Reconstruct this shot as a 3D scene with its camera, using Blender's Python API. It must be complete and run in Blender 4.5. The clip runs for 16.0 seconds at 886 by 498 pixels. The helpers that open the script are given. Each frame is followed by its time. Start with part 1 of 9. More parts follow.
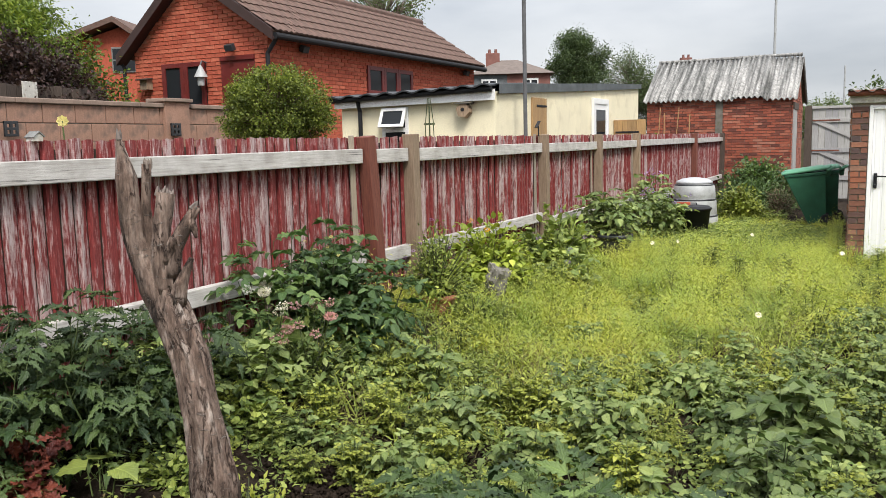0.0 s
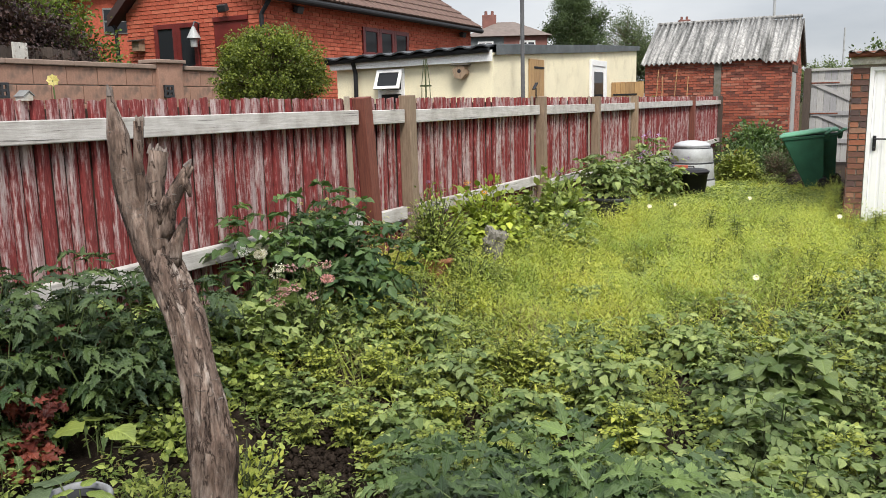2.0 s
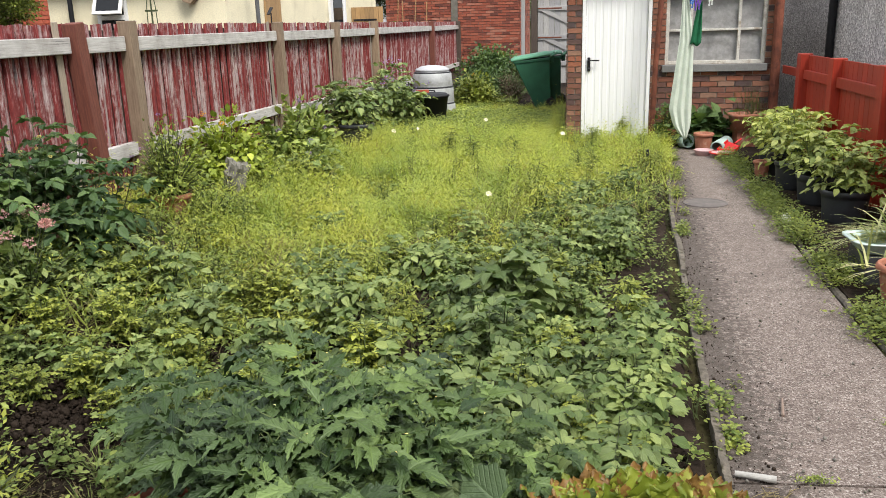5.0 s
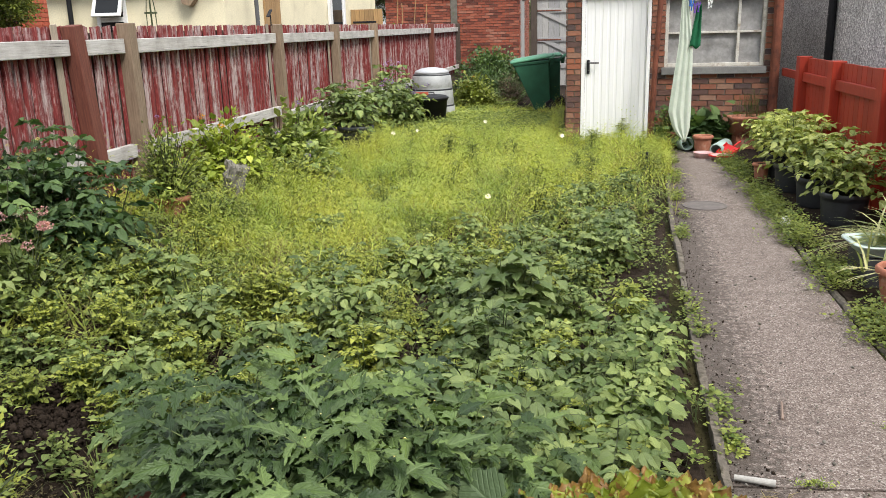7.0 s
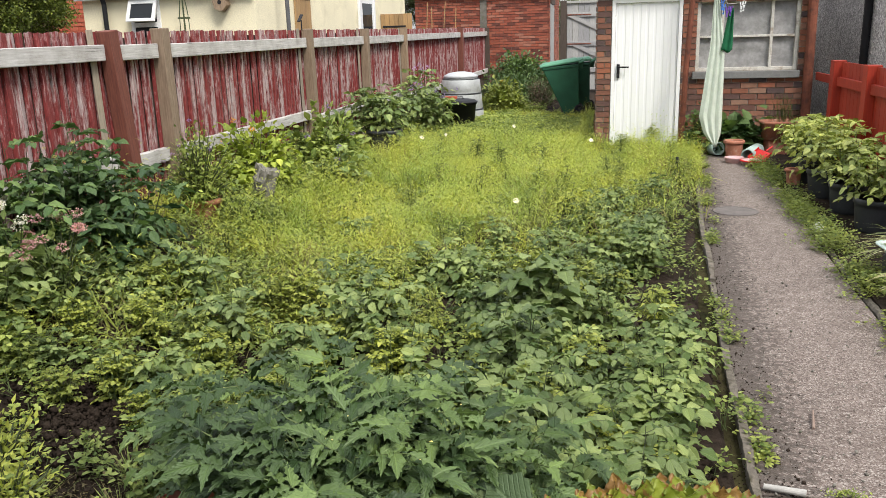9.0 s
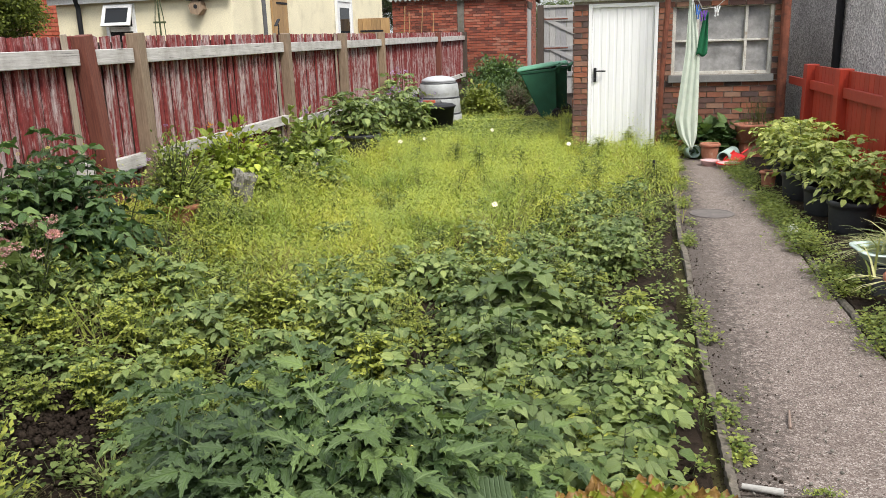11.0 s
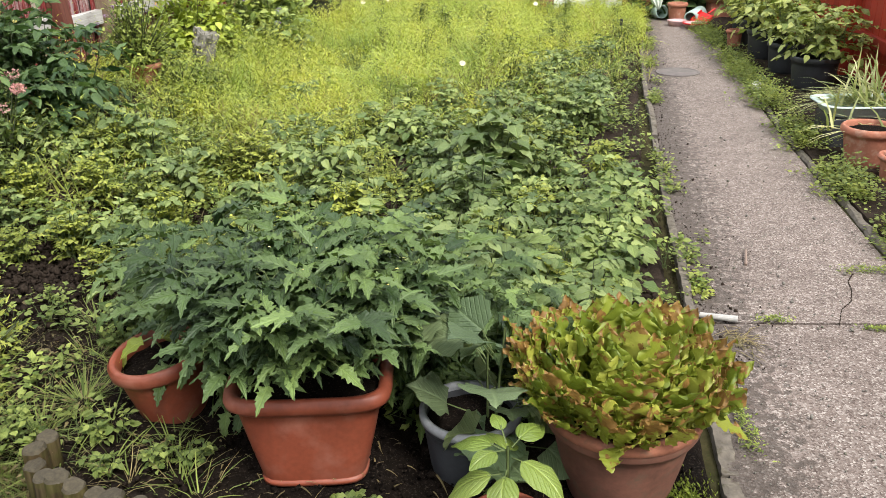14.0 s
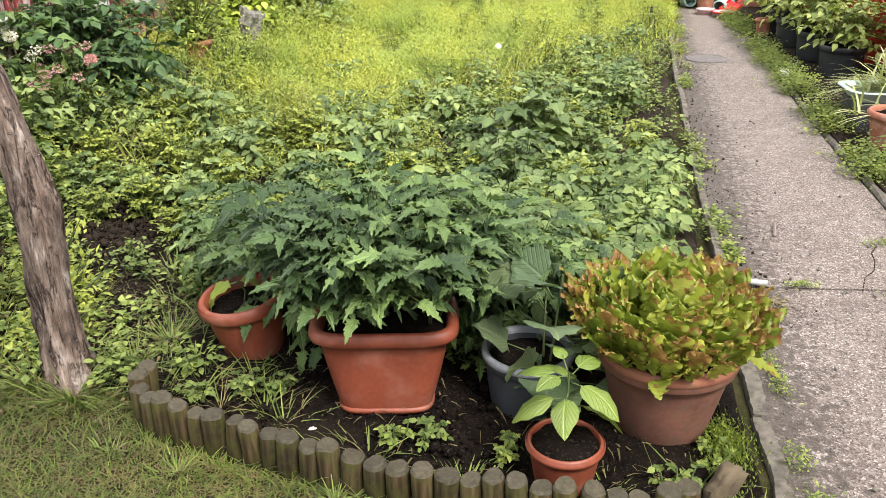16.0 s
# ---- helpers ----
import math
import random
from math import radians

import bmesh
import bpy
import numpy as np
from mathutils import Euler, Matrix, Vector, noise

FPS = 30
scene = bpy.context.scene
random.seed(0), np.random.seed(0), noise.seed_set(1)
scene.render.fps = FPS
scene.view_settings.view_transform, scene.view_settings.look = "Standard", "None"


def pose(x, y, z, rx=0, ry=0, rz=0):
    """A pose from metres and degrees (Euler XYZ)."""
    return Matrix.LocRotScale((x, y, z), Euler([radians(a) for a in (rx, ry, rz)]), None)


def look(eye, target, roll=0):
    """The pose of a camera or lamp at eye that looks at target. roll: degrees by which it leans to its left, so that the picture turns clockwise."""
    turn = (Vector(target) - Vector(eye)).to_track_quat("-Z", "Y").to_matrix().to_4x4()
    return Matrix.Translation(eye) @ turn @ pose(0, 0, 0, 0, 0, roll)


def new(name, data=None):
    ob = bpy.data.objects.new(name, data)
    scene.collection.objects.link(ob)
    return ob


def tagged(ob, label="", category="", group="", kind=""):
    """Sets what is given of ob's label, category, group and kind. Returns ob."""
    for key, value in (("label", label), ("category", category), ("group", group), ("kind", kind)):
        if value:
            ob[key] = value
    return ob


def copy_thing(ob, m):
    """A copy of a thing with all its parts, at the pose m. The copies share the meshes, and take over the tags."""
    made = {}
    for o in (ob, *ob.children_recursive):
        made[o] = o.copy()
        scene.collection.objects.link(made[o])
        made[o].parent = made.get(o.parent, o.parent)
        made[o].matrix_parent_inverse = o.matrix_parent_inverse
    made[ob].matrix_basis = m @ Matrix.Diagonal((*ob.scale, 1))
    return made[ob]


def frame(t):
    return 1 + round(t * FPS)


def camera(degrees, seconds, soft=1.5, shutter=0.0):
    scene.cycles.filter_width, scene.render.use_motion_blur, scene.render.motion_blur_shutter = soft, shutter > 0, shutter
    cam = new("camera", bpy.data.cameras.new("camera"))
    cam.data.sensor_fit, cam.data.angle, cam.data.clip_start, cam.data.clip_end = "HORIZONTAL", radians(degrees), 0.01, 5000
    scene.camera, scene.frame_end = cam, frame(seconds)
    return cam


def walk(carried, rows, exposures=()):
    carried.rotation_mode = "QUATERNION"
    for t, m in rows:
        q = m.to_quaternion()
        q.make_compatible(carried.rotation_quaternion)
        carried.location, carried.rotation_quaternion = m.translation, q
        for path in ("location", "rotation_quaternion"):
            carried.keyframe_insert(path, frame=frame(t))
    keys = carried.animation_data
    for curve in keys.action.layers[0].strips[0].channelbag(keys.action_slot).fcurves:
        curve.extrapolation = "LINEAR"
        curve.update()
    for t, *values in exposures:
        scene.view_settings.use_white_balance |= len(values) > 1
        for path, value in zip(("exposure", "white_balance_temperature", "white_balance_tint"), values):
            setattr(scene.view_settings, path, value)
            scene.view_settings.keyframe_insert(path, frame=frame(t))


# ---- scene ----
cam = camera(56.9, 16.0, soft=0.7)
PATH = [
    (0, (-0.962, -0.005, 1.695), (-1.871, 1.757, 1.435), -1.3),
    (0.5, (-0.96, -0.006, 1.694), (-1.859, 1.761, 1.422), -1.3),
    (1, (-0.961, -0.004, 1.694), (-1.858, 1.762, 1.416), -1.2),
    (1.5, (-0.977, 0.008, 1.689), (-1.876, 1.771, 1.399), -1.2),
    (2, (-0.986, 0.022, 1.675), (-1.882, 1.776, 1.329), -1.3),
    (2.5, (-0.975, 0.026, 1.67), (-1.864, 1.779, 1.301), -1.5),
    (3, (-0.921, 0.047, 1.678), (-1.569, 1.886, 1.233), -1.5),
    (3.5, (-0.878, 0.024, 1.677), (-1.295, 1.924, 1.212), -1.7),
    (4, (-0.87, 0.015, 1.667), (-1.195, 1.923, 1.161), -1.8),
    (4.2, (-0.863, 0.014, 1.667), (-1.2, 1.915, 1.145), -1.7),
    (6.5, (-0.854, 0.011, 1.664), (-1.193, 1.909, 1.133), -1.6),
    (7, (-0.855, 0.019, 1.669), (-1.193, 1.92, 1.145), -1.6),
    (7.5, (-0.862, 0.034, 1.665), (-1.213, 1.931, 1.137), -1.4),
    (8, (-0.859, 0.042, 1.668), (-1.241, 1.932, 1.138), -1.6),
    (8.5, (-0.854, 0.031, 1.671), (-1.266, 1.916, 1.145), -1.7),
    (9, (-0.853, 0.012, 1.672), (-1.258, 1.903, 1.159), -1.7),
    (9.5, (-0.854, 0.008, 1.673), (-1.24, 1.904, 1.167), -1.7),
    (12, (-0.85, 0.01, 1.674), (-1.201, 1.913, 1.168), -1.7),
    (12.5, (-0.848, 0.02, 1.67), (-1.201, 1.922, 1.162), -1.6),
    (13, (-0.855, 0.025, 1.663), (-1.217, 1.921, 1.139), -1.7),
    (13.5, (-0.85, 0.016, 1.616), (-1.2, 1.869, 0.949), -1.8),
    (14, (-0.885, -0.121, 1.591), (-1.144, 1.694, 0.793), -1.6),
    (14.5, (-0.858, -0.293, 1.589), (-1.181, 1.485, 0.73), -1.1),
    (15, (-0.811, -0.444, 1.593), (-1.105, 1.339, 0.736), -1.8),
    (15.5, (-0.892, -0.452, 1.599), (-1.18, 1.356, 0.795), -1.8),
    (16, (-1.0, -0.426, 1.601), (-1.294, 1.372, 0.777), -0.8),
]
walk(cam, [(t, look(e, g, r)) for t, e, g, r in PATH], exposures=[(0, 0.44), (13.2, 0.43), (13.9, 0.66), (14.5, 1.05), (15.2, 1.03), (16, 1.0)])

# ---- world and light: overcast day ----
world = bpy.data.worlds.new("overcast_sky")
scene.world = world
world.use_nodes = True
wn, wl = world.node_tree.nodes, world.node_tree.links
wn.clear()
sky = wn.new("ShaderNodeTexSky")
sky.sky_type, sky.sun_disc = "NISHITA", False
sky.sun_elevation, sky.sun_rotation = radians(53), radians(139)
coord = wn.new("ShaderNodeTexCoord")
wmap = wn.new("ShaderNodeMapping")
wmap.inputs["Scale"].default_value = (1.0, 1.0, 3.2)
cloud = wn.new("ShaderNodeTexNoise")
cloud.inputs["Scale"].default_value, cloud.inputs["Detail"].default_value = 2.6, 7
ramp = wn.new("ShaderNodeValToRGB")
ramp.color_ramp.elements[0].position, ramp.color_ramp.elements[0].color = 0.32, (0.60, 0.64, 0.70, 1)
ramp.color_ramp.elements[1].position, ramp.color_ramp.elements[1].color = 0.62, (0.93, 0.95, 0.98, 1)
skymul = wn.new("ShaderNodeVectorMath")
skymul.operation = "SCALE"
skymul.inputs["Scale"].default_value = 0.10
mixw = wn.new("ShaderNodeMix")
mixw.data_type = "RGBA"
[i for i in mixw.inputs if i.name == "Factor" and i.type == "VALUE"][0].default_value = 0.88
bg = wn.new("ShaderNodeBackground")
bg.inputs["Strength"].default_value = 0.58
wout = wn.new("ShaderNodeOutputWorld")
wl.new(coord.outputs["Generated"], wmap.inputs["Vector"])
wl.new(wmap.outputs["Vector"], cloud.inputs["Vector"])
wl.new(cloud.outputs["Fac"], ramp.inputs["Fac"])
wl.new(sky.outputs["Color"], skymul.inputs[0])
wl.new(skymul.outputs["Vector"], [i for i in mixw.inputs if i.name == "A" and i.type == "RGBA"][0])
wl.new(ramp.outputs["Color"], [i for i in mixw.inputs if i.name == "B" and i.type == "RGBA"][0])
# an overcast sky is about three times brighter overhead than at the horizon
sepw = wn.new("ShaderNodeSeparateXYZ")
wl.new(coord.outputs["Generated"], sepw.inputs["Vector"])
grad = wn.new("ShaderNodeMapRange")
grad.inputs["From Min"].default_value, grad.inputs["From Max"].default_value = 0.08, 0.9
grad.inputs["To Min"].default_value, grad.inputs["To Max"].default_value = 1.16, 3.0
wl.new(sepw.outputs["Z"], grad.inputs["Value"])
lift = wn.new("ShaderNodeVectorMath")
lift.operation = "SCALE"
wl.new([o for o in mixw.outputs if o.type == "RGBA"][0], lift.inputs[0])
wl.new(grad.outputs["Result"], lift.inputs["Scale"])
wl.new(lift.outputs["Vector"], bg.inputs["Color"])
wl.new(bg.outputs["Background"], wout.inputs["Surface"])

sun = new("sun", bpy.data.lights.new("sun", "SUN"))
sun.data.energy, sun.data.angle, sun.data.color = 3.3, radians(18), (1.0, 0.96, 0.9)
sun.matrix_world = look((7, -8, 14), (0, 0, 0))


# ---- materials ----
def material(name, rough=0.7, metal=0.0, spec=0.4):
    """A material with a principled shader; returns it with its tree and shader."""
    m = bpy.data.materials.new(name)
    m.use_nodes = True
    b = m.node_tree.nodes["Principled BSDF"]
    b.inputs["Roughness"].default_value, b.inputs["Metallic"].default_value = rough, metal
    b.inputs["Specular IOR Level"].default_value = spec
    return m, m.node_tree, b


def nd(tree, kind, **inputs):
    n = tree.nodes.new("ShaderNode" + kind)
    for k, v in inputs.items():
        n.inputs[k.replace("_", " ")].default_value = v
    return n


def noise_fac(tree, scale, detail=5, stretch=(1, 1, 1), space="Object", rough=0.6):
    c = tree.nodes.new("ShaderNodeTexCoord")
    mp = nd(tree, "Mapping", Scale=stretch)
    n = nd(tree, "TexNoise", Scale=scale, Detail=detail, Roughness=rough)
    tree.links.new(c.outputs[space], mp.inputs["Vector"])
    tree.links.new(mp.outputs["Vector"], n.inputs["Vector"])
    return n.outputs["Fac"]


def ramp_of(tree, fac, stops):
    r = tree.nodes.new("ShaderNodeValToRGB")
    el = r.color_ramp.elements
    while len(el) < len(stops):
        el.new(0.5)
    for e, (p, c) in zip(el, stops):
        e.position, e.color = p, (*c, 1)
    tree.links.new(fac, r.inputs["Fac"])
    return r.outputs["Color"]


def mixed(tree, fac, a, b, mode="MIX"):
    m = tree.nodes.new("ShaderNodeMix")
    m.data_type, m.blend_type = "RGBA", mode
    for sock, v in (("Factor", fac), ("A", a), ("B", b)):
        s = [i for i in m.inputs if i.name == sock and i.type == ("VALUE" if sock == "Factor" else "RGBA")][0]
        if isinstance(v, (int, float)):
            s.default_value = v
        elif isinstance(v, tuple):
            s.default_value = (*v, 1)
        else:
            tree.links.new(v, s)
    return [o for o in m.outputs if o.type == "RGBA"][0]


def bump(tree, b, fac, strength=0.3, dist=0.01):
    n = nd(tree, "Bump", Strength=strength, Distance=dist)
    tree.links.new(fac, n.inputs["Height"])
    tree.links.new(n.outputs["Normal"], b.inputs["Normal"])


def plain(name, col, var=0.15, scale=8, rough=0.6, metal=0.0, bump_s=0.15, fine=60, spec=0.4, dirt=None, grit=1.0):
    """A single-colour surface with mottling at two scales, optional dirt colour, and fine relief."""
    m, t, b = material(name, rough, metal, spec)
    lo = tuple(c * (1 - var) for c in col)
    hi = tuple(min(1, c * (1 + var)) for c in col)
    base = ramp_of(t, noise_fac(t, scale), [(0.3, lo), (0.7, hi)])
    grain = ramp_of(t, noise_fac(t, fine, 3), [(0.3, (1 - 0.15 * grit,) * 3), (0.7, (1 + 0.08 * grit,) * 3)])
    out = mixed(t, 1.0, base, grain, "MULTIPLY")
    if dirt:
        mask = ramp_of(t, noise_fac(t, scale * 1.7, 6), [(0.52, (0, 0, 0)), (0.7, (1, 1, 1))])
        out = mixed(t, mask, out, dirt)
    t.links.new(out, b.inputs["Base Color"])
    bump(t, b, noise_fac(t, fine, 4), bump_s, 0.004)
    return m


def leaf_veins(t):
    """0 between the veins, 1 on the midrib and nearly so on the slanting side veins of a leaf."""
    def calc(op, a, b=None, c=None):
        n = nd(t, "Math")
        n.operation = op
        for k, v in enumerate((a, b, c)):
            if isinstance(v, (int, float)):
                n.inputs[k].default_value = v
            elif v is not None:
                t.links.new(v, n.inputs[k])
        return n.outputs[0]
    u = t.nodes.new("ShaderNodeUVMap")
    u.uv_map = "leaf"
    sep = t.nodes.new("ShaderNodeSeparateXYZ")
    t.links.new(u.outputs["UV"], sep.inputs[0])
    far = calc("ABSOLUTE", sep.outputs["X"])
    rib = calc("SUBTRACT", 1.0, calc("MULTIPLY", far, 16.0))
    slant = calc("MULTIPLY", calc("MULTIPLY_ADD", far, -1.1, sep.outputs["Y"]), 6.0)
    side = calc("SUBTRACT", 0.72, calc("MULTIPLY", calc("ABSOLUTE", calc("SUBTRACT", calc("FRACT", slant), 0.5)), 4.0))
    return calc("MAXIMUM", calc("MAXIMUM", rib, side), 0.0)


def leaf_material(name, dark, light, rough=0.5, trans=0.3, patchy=None):
    """Foliage: colour varies from leaf to leaf and in patches; part of the light comes through."""
    m, t, b = material(name, rough, 0.0, 0.42)
    g = t.nodes.new("ShaderNodeNewGeometry")
    o = t.nodes.new("ShaderNodeObjectInfo")
    isl = ramp_of(t, g.outputs["Random Per Island"], [(0.0, dark), (0.55, tuple((a + c) / 2 for a, c in zip(dark, light))), (1.0, light)])
    patch = ramp_of(t, noise_fac(t, 2.2, 3), patchy or [(0.3, (0.62, 0.62, 0.63)), (0.7, (1.39, 1.27, 1.14))])
    col = mixed(t, 1.0, isl, patch, "MULTIPLY")
    ob = ramp_of(t, o.outputs["Random"], [(0, (0.70, 0.74, 0.72)), (1, (1.22, 1.18, 1.02))])
    col = mixed(t, 1.0, col, ob, "MULTIPLY")
    vein = leaf_veins(t)
    col = mixed(t, 1.0, col, ramp_of(t, vein, [(0.0, (1.15, 1.15, 1.2)), (0.45, (1.28, 1.27, 1.32)), (1.0, (1.66, 1.60, 1.66))]), "MULTIPLY")
    t.links.new(col, b.inputs["Base Color"])
    fine = nd(t, "Math")
    fine.operation = "MULTIPLY_ADD"
    t.links.new(vein, fine.inputs[0])
    fine.inputs[1].default_value = -0.8
    t.links.new(noise_fac(t, 110, 3), fine.inputs[2])
    bump(t, b, fine.outputs[0], 0.6, 0.006)
    tr = t.nodes.new("ShaderNodeBsdfTranslucent")
    t.links.new(mixed(t, 1.0, col, (1.15, 1.2, 0.7), "MULTIPLY"), tr.inputs["Color"])
    mx = nd(t, "MixShader", Fac=trans)
    t.links.new(b.outputs["BSDF"], mx.inputs[1])
    t.links.new(tr.outputs["BSDF"], mx.inputs[2])
    t.links.new(mx.outputs["Shader"], t.nodes["Material Output"].inputs["Surface"])
    return m


def wood(name, dark, light, stretch=(14, 14, 1.2), rough=0.8, scale=3.0, bump_s=0.35):
    m, t, b = material(name, rough)
    grain = noise_fac(t, scale * 1.5, 10, stretch, rough=0.74)
    base = ramp_of(t, grain, [(0.25, dark), (0.5, tuple((a + c) / 2 for a, c in zip(dark, light))), (0.75, light)])
    ob = t.nodes.new("ShaderNodeObjectInfo")
    tint = ramp_of(t, ob.outputs["Random"], [(0, (0.82, 0.82, 0.84)), (1, (1.12, 1.1, 1.06))])
    t.links.new(mixed(t, 1.0, base, tint, "MULTIPLY"), b.inputs["Base Color"])
    bump(t, b, grain, bump_s, 0.006)
    return m


def peeling_paint():
    """Old dark red stain over feather-edge boards, worn through to silvered timber in long streaks."""
    m, t, b = material("worn_red_stain", 0.8)
    ob = t.nodes.new("ShaderNodeObjectInfo")
    c = t.nodes.new("ShaderNodeTexCoord")
    off = t.nodes.new("ShaderNodeVectorMath")
    off.operation = "MULTIPLY_ADD"
    cmb = t.nodes.new("ShaderNodeCombineXYZ")
    t.links.new(ob.outputs["Random"], cmb.inputs["X"])
    t.links.new(ob.outputs["Random"], cmb.inputs["Z"])
    t.links.new(cmb.outputs["Vector"], off.inputs[0])
    off.inputs[1].default_value = (37, 0, 53)
    t.links.new(c.outputs["Object"], off.inputs[2])

    def streak(scale, stretch, detail=6):
        mp = nd(t, "Mapping", Scale=stretch)
        n = nd(t, "TexNoise", Scale=scale, Detail=detail, Roughness=0.62)
        t.links.new(off.outputs["Vector"], mp.inputs["Vector"])
        t.links.new(mp.outputs["Vector"], n.inputs["Vector"])
        return n.outputs["Fac"]
    s1, s2, s3 = streak(2.6, (5, 9, 1.0), 9), streak(12, (5, 10, 1.3)), streak(34, (4, 8, 0.4))
    red = ramp_of(t, s2, [(0.25, (0.085, 0.014, 0.014)), (0.55, (0.215, 0.034, 0.032)), (0.8, (0.34, 0.10, 0.095))])
    grey = ramp_of(t, s3, [(0.25, (0.28, 0.20, 0.195)), (0.75, (0.58, 0.49, 0.475))])
    saw = streak(26, (0.7, 0.7, 5.0), 3)
    each = t.nodes.new("ShaderNodeMath")
    each.operation = "MULTIPLY_ADD"
    t.links.new(ob.outputs["Random"], each.inputs[0])
    each.inputs[1].default_value = 0.11
    t.links.new(mixed(t, 0.05, mixed(t, 0.40, s1, s2), saw), each.inputs[2])
    fac = ramp_of(t, each.outputs[0], [(0.53, (0, 0, 0)), (0.56, (0.22,) * 3), (0.59, (0.5,) * 3), (0.64, (0.96,) * 3)])
    t.links.new(mixed(t, fac, red, grey), b.inputs["Base Color"])
    bump(t, b, mixed(t, 0.5, s3, saw), 0.6, 0.005)
    return m


def brick_paint(name, stops):
    """Face of a single brick: colour differs from brick to brick, with mottling and pits."""
    m, t, b = material(name, 0.9)
    ob = t.nodes.new("ShaderNodeObjectInfo")
    g = t.nodes.new("ShaderNodeNewGeometry")
    both = nd(t, "Math")
    both.operation = "ADD"
    t.links.new(ob.outputs["Random"], both.inputs[0])
    t.links.new(g.outputs["Random Per Island"], both.inputs[1])
    fr = t.nodes.new("ShaderNodeMath")
    fr.operation = "FRACT"
    t.links.new(both.outputs[0], fr.inputs[0])
    base = ramp_of(t, fr.outputs[0], stops)
    spot = ramp_of(t, noise_fac(t, 14, 6, space="Object"), [(0.3, (0.72,) * 3), (0.7, (1.15,) * 3)])
    t.links.new(mixed(t, 1.0, base, spot, "MULTIPLY"), b.inputs["Base Color"])
    bump(t, b, noise_fac(t, 70, 5), 0.5, 0.004)
    return m


def ground_mix(name, a, bcol, ccol, s1=1.2, s2=22, s3=120, rough=0.95, relief=0.6):
    m, t, b = material(name, rough, 0.0, 0.06)
    c1 = ramp_of(t, noise_fac(t, s1, 4), [(0.35, a), (0.65, bcol)])
    speck = ramp_of(t, noise_fac(t, s3, 3), [(0.56, (0, 0, 0)), (0.68, (1, 1, 1))])
    mid = ramp_of(t, noise_fac(t, s2, 6), [(0.3, (0.6,) * 3), (0.7, (1.3,) * 3)])
    col = mixed(t, 1.0, c1, mid, "MULTIPLY")
    t.links.new(mixed(t, speck, col, ccol), b.inputs["Base Color"])
    bump(t, b, noise_fac(t, s2, 8, rough=0.7), relief, 0.02)
    return m


M = {}


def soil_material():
    """Crumbly earth, damp round the watered pots and blackened there for their shade, drying to brown further up the
    bed.
    """
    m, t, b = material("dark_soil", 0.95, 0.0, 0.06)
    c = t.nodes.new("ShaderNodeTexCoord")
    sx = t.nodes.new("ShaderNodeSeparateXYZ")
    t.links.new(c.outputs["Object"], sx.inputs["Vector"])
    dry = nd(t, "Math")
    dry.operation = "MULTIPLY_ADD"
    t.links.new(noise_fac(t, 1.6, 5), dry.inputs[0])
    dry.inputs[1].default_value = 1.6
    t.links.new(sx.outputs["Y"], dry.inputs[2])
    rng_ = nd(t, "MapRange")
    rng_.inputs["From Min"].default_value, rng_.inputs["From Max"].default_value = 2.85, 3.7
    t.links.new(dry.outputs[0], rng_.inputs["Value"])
    # near-black front colour: damp, with the shade under pots and leaves put in
    wet_shaded = ramp_of(t, noise_fac(t, 1.2, 4), [(0.35, (0.004, 0.003, 0.0024)), (0.65, (0.016, 0.0115, 0.0085))])
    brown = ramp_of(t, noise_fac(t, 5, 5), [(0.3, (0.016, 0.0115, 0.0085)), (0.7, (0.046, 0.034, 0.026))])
    col = mixed(t, rng_.outputs["Result"], wet_shaded, brown)
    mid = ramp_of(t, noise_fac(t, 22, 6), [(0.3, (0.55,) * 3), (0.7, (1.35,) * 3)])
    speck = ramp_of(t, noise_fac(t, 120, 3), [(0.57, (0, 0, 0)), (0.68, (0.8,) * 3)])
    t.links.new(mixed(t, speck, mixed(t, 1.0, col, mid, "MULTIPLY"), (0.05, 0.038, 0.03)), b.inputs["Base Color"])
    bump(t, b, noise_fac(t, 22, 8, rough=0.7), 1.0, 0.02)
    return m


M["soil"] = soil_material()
M["lawn"] = ground_mix("thin_lawn_earth", (0.022, 0.022, 0.009), (0.052, 0.043, 0.02), (0.026, 0.03, 0.009))
M["far_ground"] = ground_mix("far_ground", (0.06, 0.08, 0.03), (0.11, 0.11, 0.05), (0.05, 0.06, 0.02), 0.1, 1.5, 9)
M["moss"] = leaf_material("moss", (0.07, 0.10, 0.015), (0.20, 0.24, 0.04), 0.9, 0.1)
M["fence_red"] = peeling_paint()


